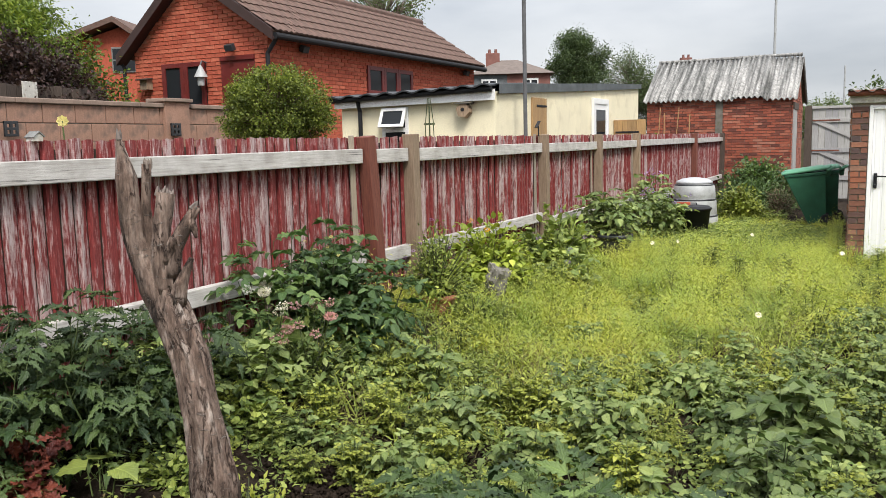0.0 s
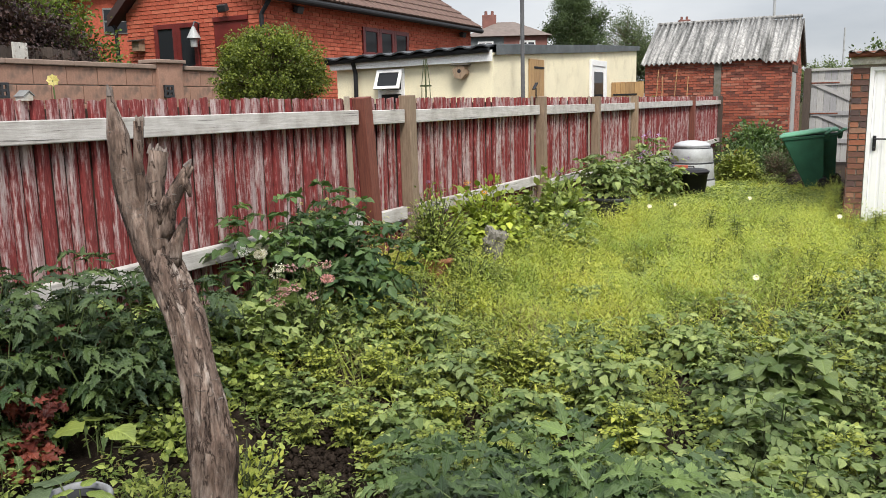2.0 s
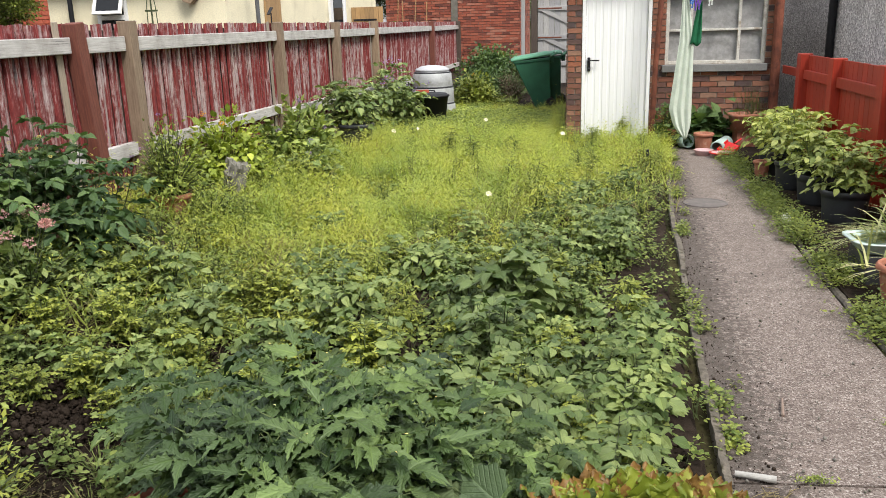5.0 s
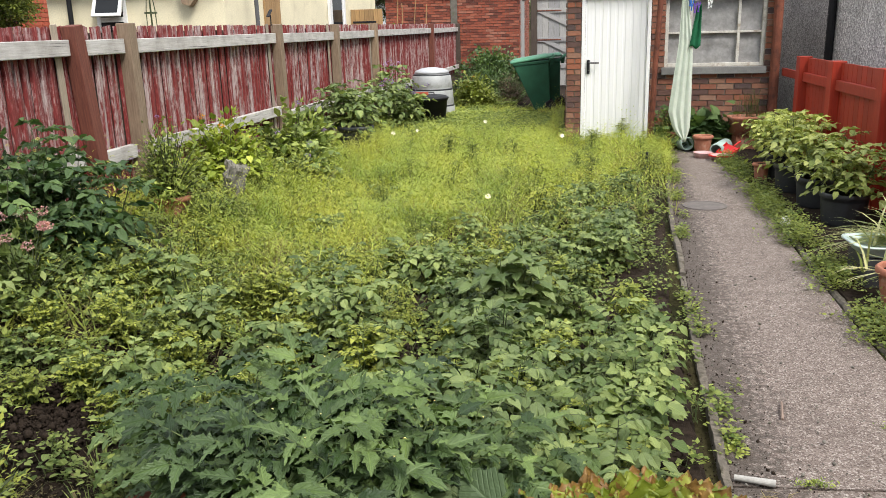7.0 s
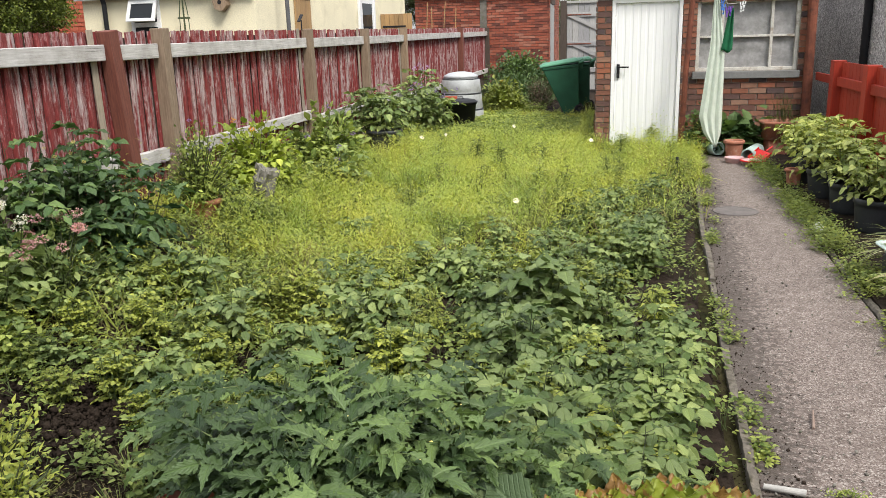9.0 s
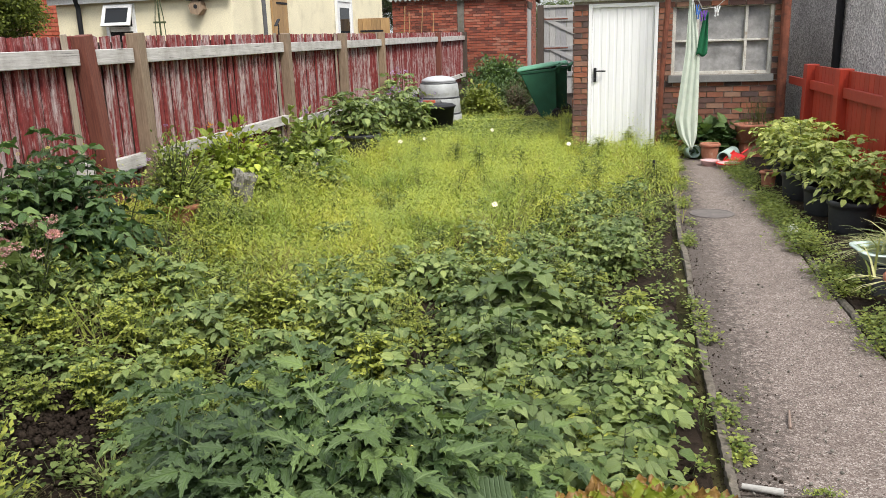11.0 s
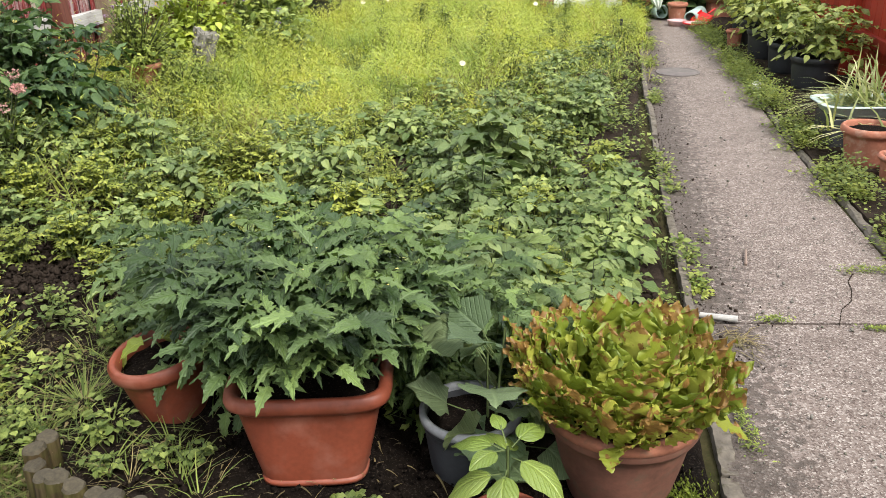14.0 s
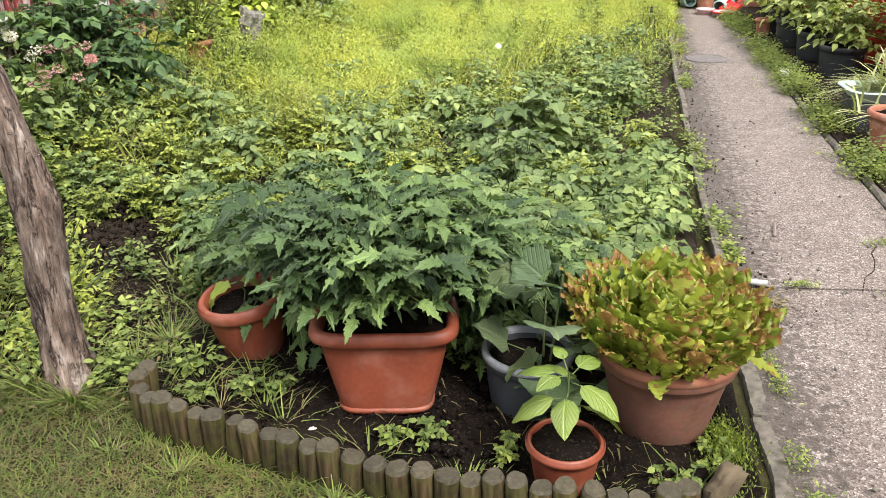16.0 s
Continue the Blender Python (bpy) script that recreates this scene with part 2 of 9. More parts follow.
def rail_material():
    """Silvered sawn rail: pale grey with fine grain, thin dark shakes, dull blotches and rubbed red stain."""
    m, t, b = material("silvered_timber", 0.85, 0.0, 0.2)
    grain = noise_fac(t, 6, 9, (16, 0.7, 16), rough=0.75)
    base = ramp_of(t, grain, [(0.3, (0.33, 0.31, 0.29)), (0.5, (0.47, 0.45, 0.43)), (0.7, (0.60, 0.585, 0.565))])
    shake = ramp_of(t, noise_fac(t, 4, 6, (5, 0.35, 22)), [(0.33, (0.3,) * 3), (0.37, (1, 1, 1))])
    blot = ramp_of(t, noise_fac(t, 5, 7), [(0.35, (0.72, 0.70, 0.68)), (0.6, (1.05,) * 3)])
    col = mixed(t, 1.0, mixed(t, 1.0, base, shake, "MULTIPLY"), blot, "MULTIPLY")
    rub = ramp_of(t, noise_fac(t, 3.2, 9, rough=0.75), [(0.66, (0, 0, 0)), (0.72, (0.7,) * 3)])
    t.links.new(mixed(t, rub, col, (0.30, 0.12, 0.11)), b.inputs["Base Color"])
    bump(t, b, grain, 0.5, 0.005)
    return m


M["rail_grey"] = rail_material()
M["post_pale"] = wood("silvered_old_post", (0.19, 0.155, 0.115), (0.42, 0.36, 0.29))
M["post_brown"] = wood("brown_treated_post", (0.125, 0.082, 0.052), (0.39, 0.29, 0.20))
M["post_red"] = wood("reddish_stained_post", (0.07, 0.021, 0.016), (0.20, 0.068, 0.046))
M["post_dark"] = wood("dark_old_post", (0.03, 0.022, 0.018), (0.10, 0.075, 0.06))
M["red_stain"] = wood("bright_red_stained_timber", (0.23, 0.018, 0.008), (0.44, 0.042, 0.016), rough=0.6, bump_s=0.15)
M["new_wood"] = wood("honey_timber", (0.22, 0.13, 0.055), (0.48, 0.31, 0.15))
M["gate_grey"] = wood("weathered_pale_gate_boards", (0.22, 0.215, 0.21), (0.46, 0.455, 0.45))


def log_material():
    """Old round timber: brown grain greyed by weather, with dull green algae in patches."""
    m, t, b = material("mossy_log", 0.92, 0.0, 0.12)
    grain = noise_fac(t, 5, 7, (12, 12, 1.1))
    base = ramp_of(t, grain, [(0.28, (0.014, 0.0095, 0.005)), (0.5, (0.042, 0.030, 0.015)), (0.75, (0.100, 0.074, 0.040))])
    ob = t.nodes.new("ShaderNodeObjectInfo")
    tint = ramp_of(t, ob.outputs["Random"], [(0, (0.6, 0.62, 0.6)), (1, (1.15, 1.08, 1.0))])
    col = mixed(t, 1.0, base, tint, "MULTIPLY")
    algae = ramp_of(t, noise_fac(t, 16, 6), [(0.42, (0, 0, 0)), (0.66, (0.75,) * 3)])
    col = mixed(t, algae, col, (0.050, 0.054, 0.012))
    t.links.new(col, b.inputs["Base Color"])
    bump(t, b, grain, 0.6, 0.006)
    return m


M["log"] = log_material()
M["log_end"] = wood("log_end_grain", (0.02, 0.016, 0.009), (0.085, 0.07, 0.043), (9, 9, 9), scale=6)
M["bare_wood"] = wood("stripped_grey_wood", (0.09, 0.07, 0.06), (0.27, 0.225, 0.195), (9, 9, 1.0))
M["brick_shed"] = brick_paint("shed_brick", [(0, (0.075, 0.052, 0.05)), (0.3, (0.15, 0.07, 0.05)), (0.65, (0.28, 0.10, 0.055)), (1, (0.25, 0.145, 0.10))])
M["brick_orange"] = brick_paint("orange_red_brick", [(0, (0.35, 0.075, 0.042)), (0.5, (0.42, 0.095, 0.052)), (1, (0.47, 0.13, 0.075))])
M["brick_old"] = brick_paint("old_red_brick", [(0, (0.11, 0.04, 0.03)), (0.35, (0.24, 0.065, 0.04)), (0.7, (0.33, 0.095, 0.055)), (1, (0.36, 0.16, 0.11))])
M["mortar"] = plain("mortar", (0.33, 0.29, 0.25), 0.25, 6, 0.95)
M["mortar_orange"] = plain("reddish_mortar", (0.40, 0.16, 0.10), 0.2, 6, 0.95)
M["mortar_old"] = plain("dark_mortar", (0.27, 0.19, 0.155), 0.25, 6, 0.95)
M["tile"] = plain("brown_concrete_tile", (0.115, 0.068, 0.054), 0.35, 5, 0.85, dirt=(0.10, 0.078, 0.06))
M["far_tile"] = plain("grey_brown_slate", (0.15, 0.12, 0.105), 0.2, 3, 0.85)


def cement_sheet():
    """Old corrugated cement: pale lichen in spots, dark grime running down the flutes."""
    m, t, b = material("lichened_corrugated_cement", 0.95, 0.0, 0.15)
    run = ramp_of(t, noise_fac(t, 1.0, 5, (11, 0.5, 0.5)), [(0.34, (0.10, 0.10, 0.095)), (0.5, (0.27, 0.265, 0.255)), (0.66, (0.42, 0.41, 0.39))])
    spot = ramp_of(t, noise_fac(t, 13, 6), [(0.35, (0.55,) * 3), (0.65, (1.25,) * 3)])
    t.links.new(mixed(t, 1.0, run, spot, "MULTIPLY"), b.inputs["Base Color"])
    bump(t, b, noise_fac(t, 20, 5), 0.5, 0.01)
    return m


M["asbestos"] = cement_sheet()
M["cream"] = plain("cream_masonry_paint", (0.80, 0.725, 0.52), 0.06, 2, 0.8, dirt=(0.64, 0.57, 0.40))
M["felt"] = plain("grey_roof_felt", (0.09, 0.10, 0.105), 0.3, 4, 0.8)
M["black"] = plain("black_plastic", (0.018, 0.018, 0.02), 0.2, 5, 0.6, spec=0.2)
M["white"] = plain("white_paint", (0.80, 0.80, 0.79), 0.05, 3, 0.45, bump_s=0.05)
M["door_white"] = plain("white_door_enamel", (0.80, 0.80, 0.80), 0.02, 2, 0.35, bump_s=0.0, fine=30, grit=0.1)
M["fascia"] = plain("weathered_white_board", (0.55, 0.53, 0.48), 0.2, 6, 0.7, dirt=(0.30, 0.25, 0.2))
M["brown_frame"] = plain("dark_red_brown_frame", (0.13, 0.020, 0.018), 0.2, 5, 0.4)
M["barge"] = plain("dark_brown_barge_board", (0.04, 0.02, 0.017), 0.2, 5, 0.6)
M["rust"] = plain("rusty_brown_paint", (0.16, 0.05, 0.028), 0.4, 7, 0.8, dirt=(0.08, 0.03, 0.02))
M["steel"] = plain("grey_galvanised_pole", (0.10, 0.10, 0.105), 0.25, 7, 0.55)
M["block"] = plain("pinkish_concrete_block", (0.31, 0.18, 0.13), 0.2, 2.5, 0.95, dirt=(0.17, 0.115, 0.09))
M["coping"] = plain("brown_coping_stone", (0.24, 0.175, 0.14), 0.2, 4, 0.95)
M["terracotta"] = plain("terracotta_clay", (0.36, 0.14, 0.085), 0.18, 9, 0.8, dirt=(0.40, 0.24, 0.175))
M["tub_plastic"] = plain("terracotta_plastic", (0.205, 0.050, 0.025), 0.10, 5, 0.5, bump_s=0.04, dirt=(0.24, 0.085, 0.055))
M["aged_pot"] = plain("aged_brown_clay", (0.15, 0.062, 0.04), 0.3, 10, 0.85, dirt=(0.11, 0.07, 0.045))
M["clay_rim"] = plain("worn_orange_clay", (0.235, 0.088, 0.05), 0.3, 12, 0.85, dirt=(0.12, 0.07, 0.045))
M["grey_pot"] = plain("grey_plastic_pot", (0.046, 0.048, 0.053), 0.12, 6, 0.5)
M["pot_rim"] = plain("pale_grey_pot_rim", (0.20, 0.205, 0.215), 0.15, 8, 0.6)
M["bin_green"] = plain("green_bin_plastic", (0.024, 0.105, 0.060), 0.2, 4, 0.5)
M["bin_lid"] = plain("light_green_lid", (0.085, 0.25, 0.15), 0.15, 4, 0.5)
M["silver"] = plain("pale_grey_plastic", (0.37, 0.38, 0.38), 0.15, 4, 0.5, dirt=(0.25, 0.25, 0.23))
M["pale_lid"] = plain("whitish_plastic", (0.42, 0.43, 0.45), 0.08, 4, 0.45)
M["charcoal"] = plain("charcoal_plastic", (0.03, 0.032, 0.036), 0.2, 5, 0.5)
M["sheet"] = plain("crumpled_grey_sheeting", (0.28, 0.275, 0.27), 0.3, 7, 0.6, fine=18, bump_s=0.9)
M["sill"] = plain("grey_stone_sill", (0.17, 0.17, 0.165), 0.2, 8, 0.9)
# near-black panel colour standing for the unlit rooms behind window openings
M["dark_room"] = plain("dark_interior", (0.012, 0.012, 0.014), 0.1, 3, 0.8)
M["red_plastic"] = plain("red_plastic", (0.55, 0.02, 0.02), 0.08, 6, 0.35)
M["pink_plastic"] = plain("pale_pink_plastic", (0.55, 0.35, 0.35), 0.08, 6, 0.4)
M["tray"] = plain("pale_green_plastic", (0.52, 0.62, 0.58), 0.1, 5, 0.45)
M["pipe_green"] = plain("pale_green_pipe", (0.34, 0.44, 0.40), 0.1, 5, 0.5)
M["cloth_pale"] = plain("pale_green_netting", (0.54, 0.60, 0.51), 0.08, 12, 0.9, fine=150)
M["cloth_green"] = plain("green_cloth", (0.01, 0.12, 0.05), 0.2, 12, 0.9)
M["blue"] = plain("blue_peg", (0.04, 0.16, 0.55), 0.1, 9, 0.5)
M["purple"] = plain("purple_peg", (0.16, 0.06, 0.42), 0.1, 9, 0.5)
M["rope"] = plain("pale_line", (0.36, 0.345, 0.32), 0.1, 30, 0.8)
M["stone"] = plain("grey_stone", (0.15, 0.138, 0.118), 0.3, 7, 0.95, dirt=(0.11, 0.115, 0.07))
M["mossy_stone"] = plain("brown_mossy_stone", (0.115, 0.085, 0.052), 0.35, 9, 0.95, bump_s=0.8, fine=40, dirt=(0.07, 0.075, 0.03))
M["kerb"] = plain("mossy_rough_concrete", (0.125, 0.107, 0.086), 0.4, 14, 0.95, bump_s=0.9, fine=60, dirt=(0.050, 0.044, 0.024))
M["pale_rubble"] = plain("weathered_pale_concrete", (0.17, 0.16, 0.135), 0.45, 14, 0.95, bump_s=0.8, fine=45, dirt=(0.07, 0.066, 0.05))
# distance haze is mixed into this brick colour
M["far_brick"] = plain("hazed_far_brick", (0.19, 0.085, 0.07), 0.2, 2, 0.9)
M["drain"] = plain("worn_drain_iron", (0.125, 0.108, 0.10), 0.2, 9, 0.85)
M["dead"] = wood("dead_twigs", (0.08, 0.05, 0.03), (0.22, 0.15, 0.10))
M["stem"] = plain("green_stem", (0.085, 0.115, 0.035), 0.25, 14, 0.7)
M["stem_dark"] = plain("dark_stem", (0.06, 0.075, 0.03), 0.25, 14, 0.7)
M["leaf_potato"] = leaf_material("potato_leaf", (0.078, 0.132, 0.040), (0.24, 0.31, 0.118), 0.5, 0.25)
M["leaf_tomato"] = leaf_material("tomato_leaf", (0.018, 0.042, 0.012), (0.110, 0.176, 0.060), 0.5, 0.2)
M["leaf_weed"] = leaf_material("fresh_weed_leaf", (0.082, 0.135, 0.03), (0.32, 0.395, 0.115))
M["leaf_grass"] = leaf_material("yellow_green_grass", (0.285, 0.315, 0.072), (0.40, 0.43, 0.112), trans=0.42, patchy=[(0.32, (0.58, 0.74, 0.8)), (0.5, (0.95, 1.0, 0.95)), (0.68, (1.2, 1.12, 1.0))])
M["leaf_straw"] = leaf_material("dry_grass", (0.17, 0.145, 0.07), (0.33, 0.28, 0.15))
M["leaf_lawn"] = leaf_material("lawn_blade", (0.06, 0.105, 0.022), (0.18, 0.235, 0.06))
M["leaf_thatch"] = leaf_material("lawn_thatch_blade", (0.105, 0.088, 0.042), (0.25, 0.205, 0.108))
# deep green, darkened further to hold the shade among the fence tomatoes
M["leaf_deep_shaded"] = leaf_material("deep_green_shaded_leaf", (0.016, 0.038, 0.013), (0.074, 0.118, 0.038), 0.5, 0.15)
M["leaf_shrub"] = leaf_material("dark_shrub_leaf", (0.036, 0.082, 0.03), (0.135, 0.215, 0.075))
M["leaf_bush"] = leaf_material("clipped_bush_leaf", (0.045, 0.095, 0.015), (0.2, 0.27, 0.05))
M["leaf_clipped"] = leaf_material("yellowish_clipped_leaf", (0.035, 0.06, 0.010), (0.20, 0.255, 0.055))
M["leaf_lime"] = leaf_material("lime_leaf", (0.15, 0.22, 0.03), (0.3, 0.37, 0.07))
M["leaf_pepper"] = leaf_material("pepper_leaf", (0.13, 0.195, 0.042), (0.20, 0.275, 0.07), 0.35)
M["leaf_cuke"] = leaf_material("cucumber_leaf", (0.058, 0.098, 0.052), (0.140, 0.190, 0.105), 0.6)


def lettuce_material():
    """Loose-leaf lettuce: yellow-green hearts turning bronze in blotches towards the leaf tips."""
    m, t, b = material("bronze_tipped_lettuce", 0.45, 0.0, 0.5)
    g = t.nodes.new("ShaderNodeNewGeometry")
    c = t.nodes.new("ShaderNodeTexCoord")
    far = t.nodes.new("ShaderNodeVectorMath")
    far.operation = "LENGTH"
    t.links.new(c.outputs["Object"], far.inputs[0])
    hgt = nd(t, "Math")
    hgt.operation = "MULTIPLY_ADD"
    t.links.new(far.outputs["Value"], hgt.inputs[0])
    hgt.inputs[1].default_value = 1.5
    t.links.new(noise_fac(t, 26, 4), hgt.inputs[2])
    add = nd(t, "Math")
    add.operation = "MULTIPLY_ADD"
    t.links.new(g.outputs["Random Per Island"], add.inputs[0])
    add.inputs[1].default_value = 0.1
    t.links.new(hgt.outputs[0], add.inputs[2])
    green = ramp_of(t, g.outputs["Random Per Island"], [(0, (0.13, 0.175, 0.016)), (0.5, (0.245, 0.285, 0.032)), (1, (0.41, 0.41, 0.07))])
    bronze = ramp_of(t, noise_fac(t, 60, 3), [(0.3, (0.16, 0.055, 0.022)), (0.7, (0.33, 0.16, 0.05))])
    fac = ramp_of(t, add.outputs[0], [(0.98, (0, 0, 0)), (1.24, (0.85,) * 3)])
    col = mixed(t, fac, green, bronze)
    t.links.new(col, b.inputs["Base Color"])
    bump(t, b, noise_fac(t, 120, 3), 0.5, 0.005)
    tr = t.nodes.new("ShaderNodeBsdfTranslucent")
    t.links.new(col, tr.inputs["Color"])
    mx = nd(t, "MixShader", Fac=0.35)
    t.links.new(b.outputs["BSDF"], mx.inputs[1])
    t.links.new(tr.outputs["BSDF"], mx.inputs[2])
    t.links.new(mx.outputs["Shader"], t.nodes["Material Output"].inputs["Surface"])
    return m


M["lettuce"] = lettuce_material()
M["leaf_maroon"] = leaf_material("maroon_leaf", (0.07, 0.014, 0.012), (0.24, 0.06, 0.038))
M["leaf_purple"] = leaf_material("dark_purple_leaf", (0.020, 0.012, 0.014), (0.075, 0.045, 0.045))
# leaf colour lightened to carry the haze of distance
M["leaf_tree"] = leaf_material("hazed_tree_leaf", (0.045, 0.078, 0.032), (0.125, 0.175, 0.07))
M["leaf_grey"] = leaf_material("blue_green_tree_leaf", (0.050, 0.085, 0.040), (0.130, 0.170, 0.085))
M["leaf_lime_soft"] = leaf_material("soft_lime_leaf", (0.15, 0.20, 0.036), (0.35, 0.40, 0.095))
M["leaf_pale"] = leaf_material("pale_potato_leaf", (0.15, 0.205, 0.042), (0.44, 0.49, 0.165))
M["leaf_onion"] = leaf_material("onion_blade", (0.20, 0.27, 0.11), (0.55, 0.56, 0.36), 0.45)
M["petal_white"] = leaf_material("white_petal", (0.70, 0.70, 0.68), (0.85, 0.85, 0.84), 0.7, 0.25)
M["petal_pink"] = leaf_material("pink_petal", (0.36, 0.165, 0.21), (0.56, 0.38, 0.42), 0.7, 0.25)
M["petal_yellow"] = leaf_material("pale_yellow_petal", (0.70, 0.60, 0.16), (0.85, 0.78, 0.40), 0.7, 0.25)
M["petal_purple"] = leaf_material("purple_petal", (0.26, 0.16, 0.50), (0.45, 0.33, 0.70), 0.7, 0.25)
M["petal_orange"] = leaf_material("orange_petal", (0.7, 0.30, 0.02), (0.85, 0.50, 0.05), 0.7, 0.25)


def bark_material():
    """Old plum bark: long upright plates split by dark fissures, pinkish grey and brown, flaking."""
    m, t, b = material("flaking_bark", 0.95)
    c = t.nodes.new("ShaderNodeTexCoord")
    mp = nd(t, "Mapping", Scale=(1, 1, 0.2))
    wob = nd(t, "TexNoise", Scale=16.0, Detail=6.0)
    t.links.new(c.outputs["Object"], mp.inputs["Vector"])
    t.links.new(mp.outputs["Vector"], wob.inputs["Vector"])
    add = t.nodes.new("ShaderNodeVectorMath")
    add.operation = "MULTIPLY_ADD"
    t.links.new(wob.outputs["Color"], add.inputs[0])
    add.inputs[1].default_value = (0.07, 0.07, 0.07)
    t.links.new(mp.outputs["Vector"], add.inputs[2])
    v = nd(t, "TexNoise", Scale=17.0, Detail=5.0, Roughness=0.6)
    t.links.new(add.outputs["Vector"], v.inputs["Vector"])
    ridge = nd(t, "Math")
    ridge.operation = "SUBTRACT"
    t.links.new(v.outputs["Fac"], ridge.inputs[0])
    ridge.inputs[1].default_value = 0.5
    deep = nd(t, "Math")
    deep.operation = "ABSOLUTE"
    t.links.new(ridge.outputs[0], deep.inputs[0])
    crack = ramp_of(t, deep.outputs[0], [(0.0, (0.20, 0.16, 0.14)), (0.008, (0.5, 0.45, 0.43)), (0.022, (1, 1, 1))])
    whole = ramp_of(t, noise_fac(t, 9, 4, (1, 1, 0.5)), [(0.52, (0, 0, 0)), (0.62, (1, 1, 1))])
    crack = mixed(t, whole, crack, (1.0, 1.0, 1.0))
    fleck = ramp_of(t, noise_fac(t, 34, 6, (1, 1, 2.6), rough=0.7), [(0.60, (0, 0, 0)), (0.68, (0.7,) * 3)])
    fibre = noise_fac(t, 9, 9, (9, 9, 0.9), rough=0.72)
    tone = ramp_of(t, noise_fac(t, 19, 7, (1, 1, 0.32), rough=0.68), [(0.34, (0.045, 0.030, 0.023)), (0.45, (0.130, 0.088, 0.068)), (0.56, (0.215, 0.160, 0.130)), (0.68, (0.39, 0.335, 0.295))])
    grain = ramp_of(t, fibre, [(0.34, (0.42, 0.39, 0.37)), (0.5, (0.95,) * 3), (0.64, (1.4, 1.38, 1.35))])
    col = mixed(t, fleck, mixed(t, 1.0, tone, grain, "MULTIPLY"), (0.40, 0.355, 0.315))
    col = mixed(t, 1.0, col, crack, "MULTIPLY")
    t.links.new(col, b.inputs["Base Color"])
    bump(t, b, mixed(t, 0.4, mixed(t, 0.5, crack, fibre), fleck), 1.0, 0.02)
    return m


def path_material():
    """Worn exposed-aggregate concrete: pinkish grey with pale and dark chips and damp dirt patches."""
    m, t, b = material("worn_aggregate_concrete", 0.9)
    c = t.nodes.new("ShaderNodeTexCoord")
    v = nd(t, "TexVoronoi", Scale=160.0)
    t.links.new(c.outputs["Object"], v.inputs["Vector"])
    sep = t.nodes.new("ShaderNodeSeparateColor")
    t.links.new(v.outputs["Color"], sep.inputs["Color"])
    chips = ramp_of(t, sep.outputs["Red"], [(0.0, (0.075, 0.056, 0.048)), (0.35, (0.15, 0.12, 0.106)), (0.8, (0.20, 0.17, 0.155)), (0.97, (0.34, 0.31, 0.285))])
    big = ramp_of(t, noise_fac(t, 1.6, 6), [(0.3, (0.82, 0.79, 0.77)), (0.55, (1.0, 0.98, 0.96)), (0.8, (1.14, 1.12, 1.10))])
    mid = ramp_of(t, noise_fac(t, 9, 9, rough=0.75), [(0.3, (0.68, 0.65, 0.62)), (0.5, (1.0, 0.985, 0.97)), (0.7, (1.2, 1.19, 1.18))])
    col = mixed(t, 1.0, mixed(t, 1.0, chips, big, "MULTIPLY"), mid, "MULTIPLY")
    sx = t.nodes.new("ShaderNodeSeparateXYZ")
    t.links.new(c.outputs["Object"], sx.inputs["Vector"])
    drift = nd(t, "Math")
    drift.operation = "MULTIPLY_ADD"
    t.links.new(sx.outputs["Y"], drift.inputs[0])
    drift.inputs[1].default_value = -0.055
    t.links.new(sx.outputs["X"], drift.inputs[2])
    spill = t.nodes.new("ShaderNodeMath")
    spill.operation = "MULTIPLY_ADD"
    t.links.new(noise_fac(t, 26.0, 8, rough=0.7), spill.inputs[0])
    spill.inputs[1].default_value = -1.3
    t.links.new(drift.outputs[0], spill.inputs[2])
    dirt = ramp_of(t, spill.outputs[0], [(0.0, (0.75,) * 3), (1.0, (0, 0, 0))])
    shift = t.nodes.new("ShaderNodeMapRange")
    shift.inputs["From Min"].default_value, shift.inputs["From Max"].default_value = -0.955, -0.87
    t.links.new(spill.outputs[0], shift.inputs["Value"])
    t.links.new(shift.outputs["Result"], dirt.node.inputs["Fac"])
    col = mixed(t, dirt, col, ramp_of(t, noise_fac(t, 30, 6), [(0.3, (0.026, 0.020, 0.0155)), (0.7, (0.078, 0.062, 0.051))]))
    t.links.new(col, b.inputs["Base Color"])
    bump(t, b, v.outputs["Distance"], 0.5, 0.006)
    return m


def pebbledash(name, gain):
    m, t, b = material(name, 0.95)
    c = t.nodes.new("ShaderNodeTexCoord")
    v = nd(t, "TexVoronoi", Scale=42.0)
    t.links.new(c.outputs["Object"], v.inputs["Vector"])
    sep = t.nodes.new("ShaderNodeSeparateColor")
    t.links.new(v.outputs["Color"], sep.inputs["Color"])
    chips = ramp_of(t, sep.outputs["Green"], [(0, tuple(gain * c for c in (0.25, 0.235, 0.23))), (0.6, tuple(gain * c for c in (0.46, 0.435, 0.43))), (1, tuple(gain * c for c in (0.66, 0.635, 0.62)))])
    big = ramp_of(t, noise_fac(t, 1.1, 5), [(0.3, (0.7,) * 3), (0.7, (1.1,) * 3)])
    t.links.new(mixed(t, 1.0, chips, big, "MULTIPLY"), b.inputs["Base Color"])
    bump(t, b, v.outputs["Distance"], 1.0, 0.02)
    return m


def glass_material():
    m, t, b = material("dark_window_glass", 0.06, 0.0, 0.18)
    b.inputs["Base Color"].default_value = (0.02, 0.022, 0.025, 1)
    return m


M["bark"] = bark_material()
M["path"] = path_material()
M["pebble"] = pebbledash("pale_pebbledash", 1.35)
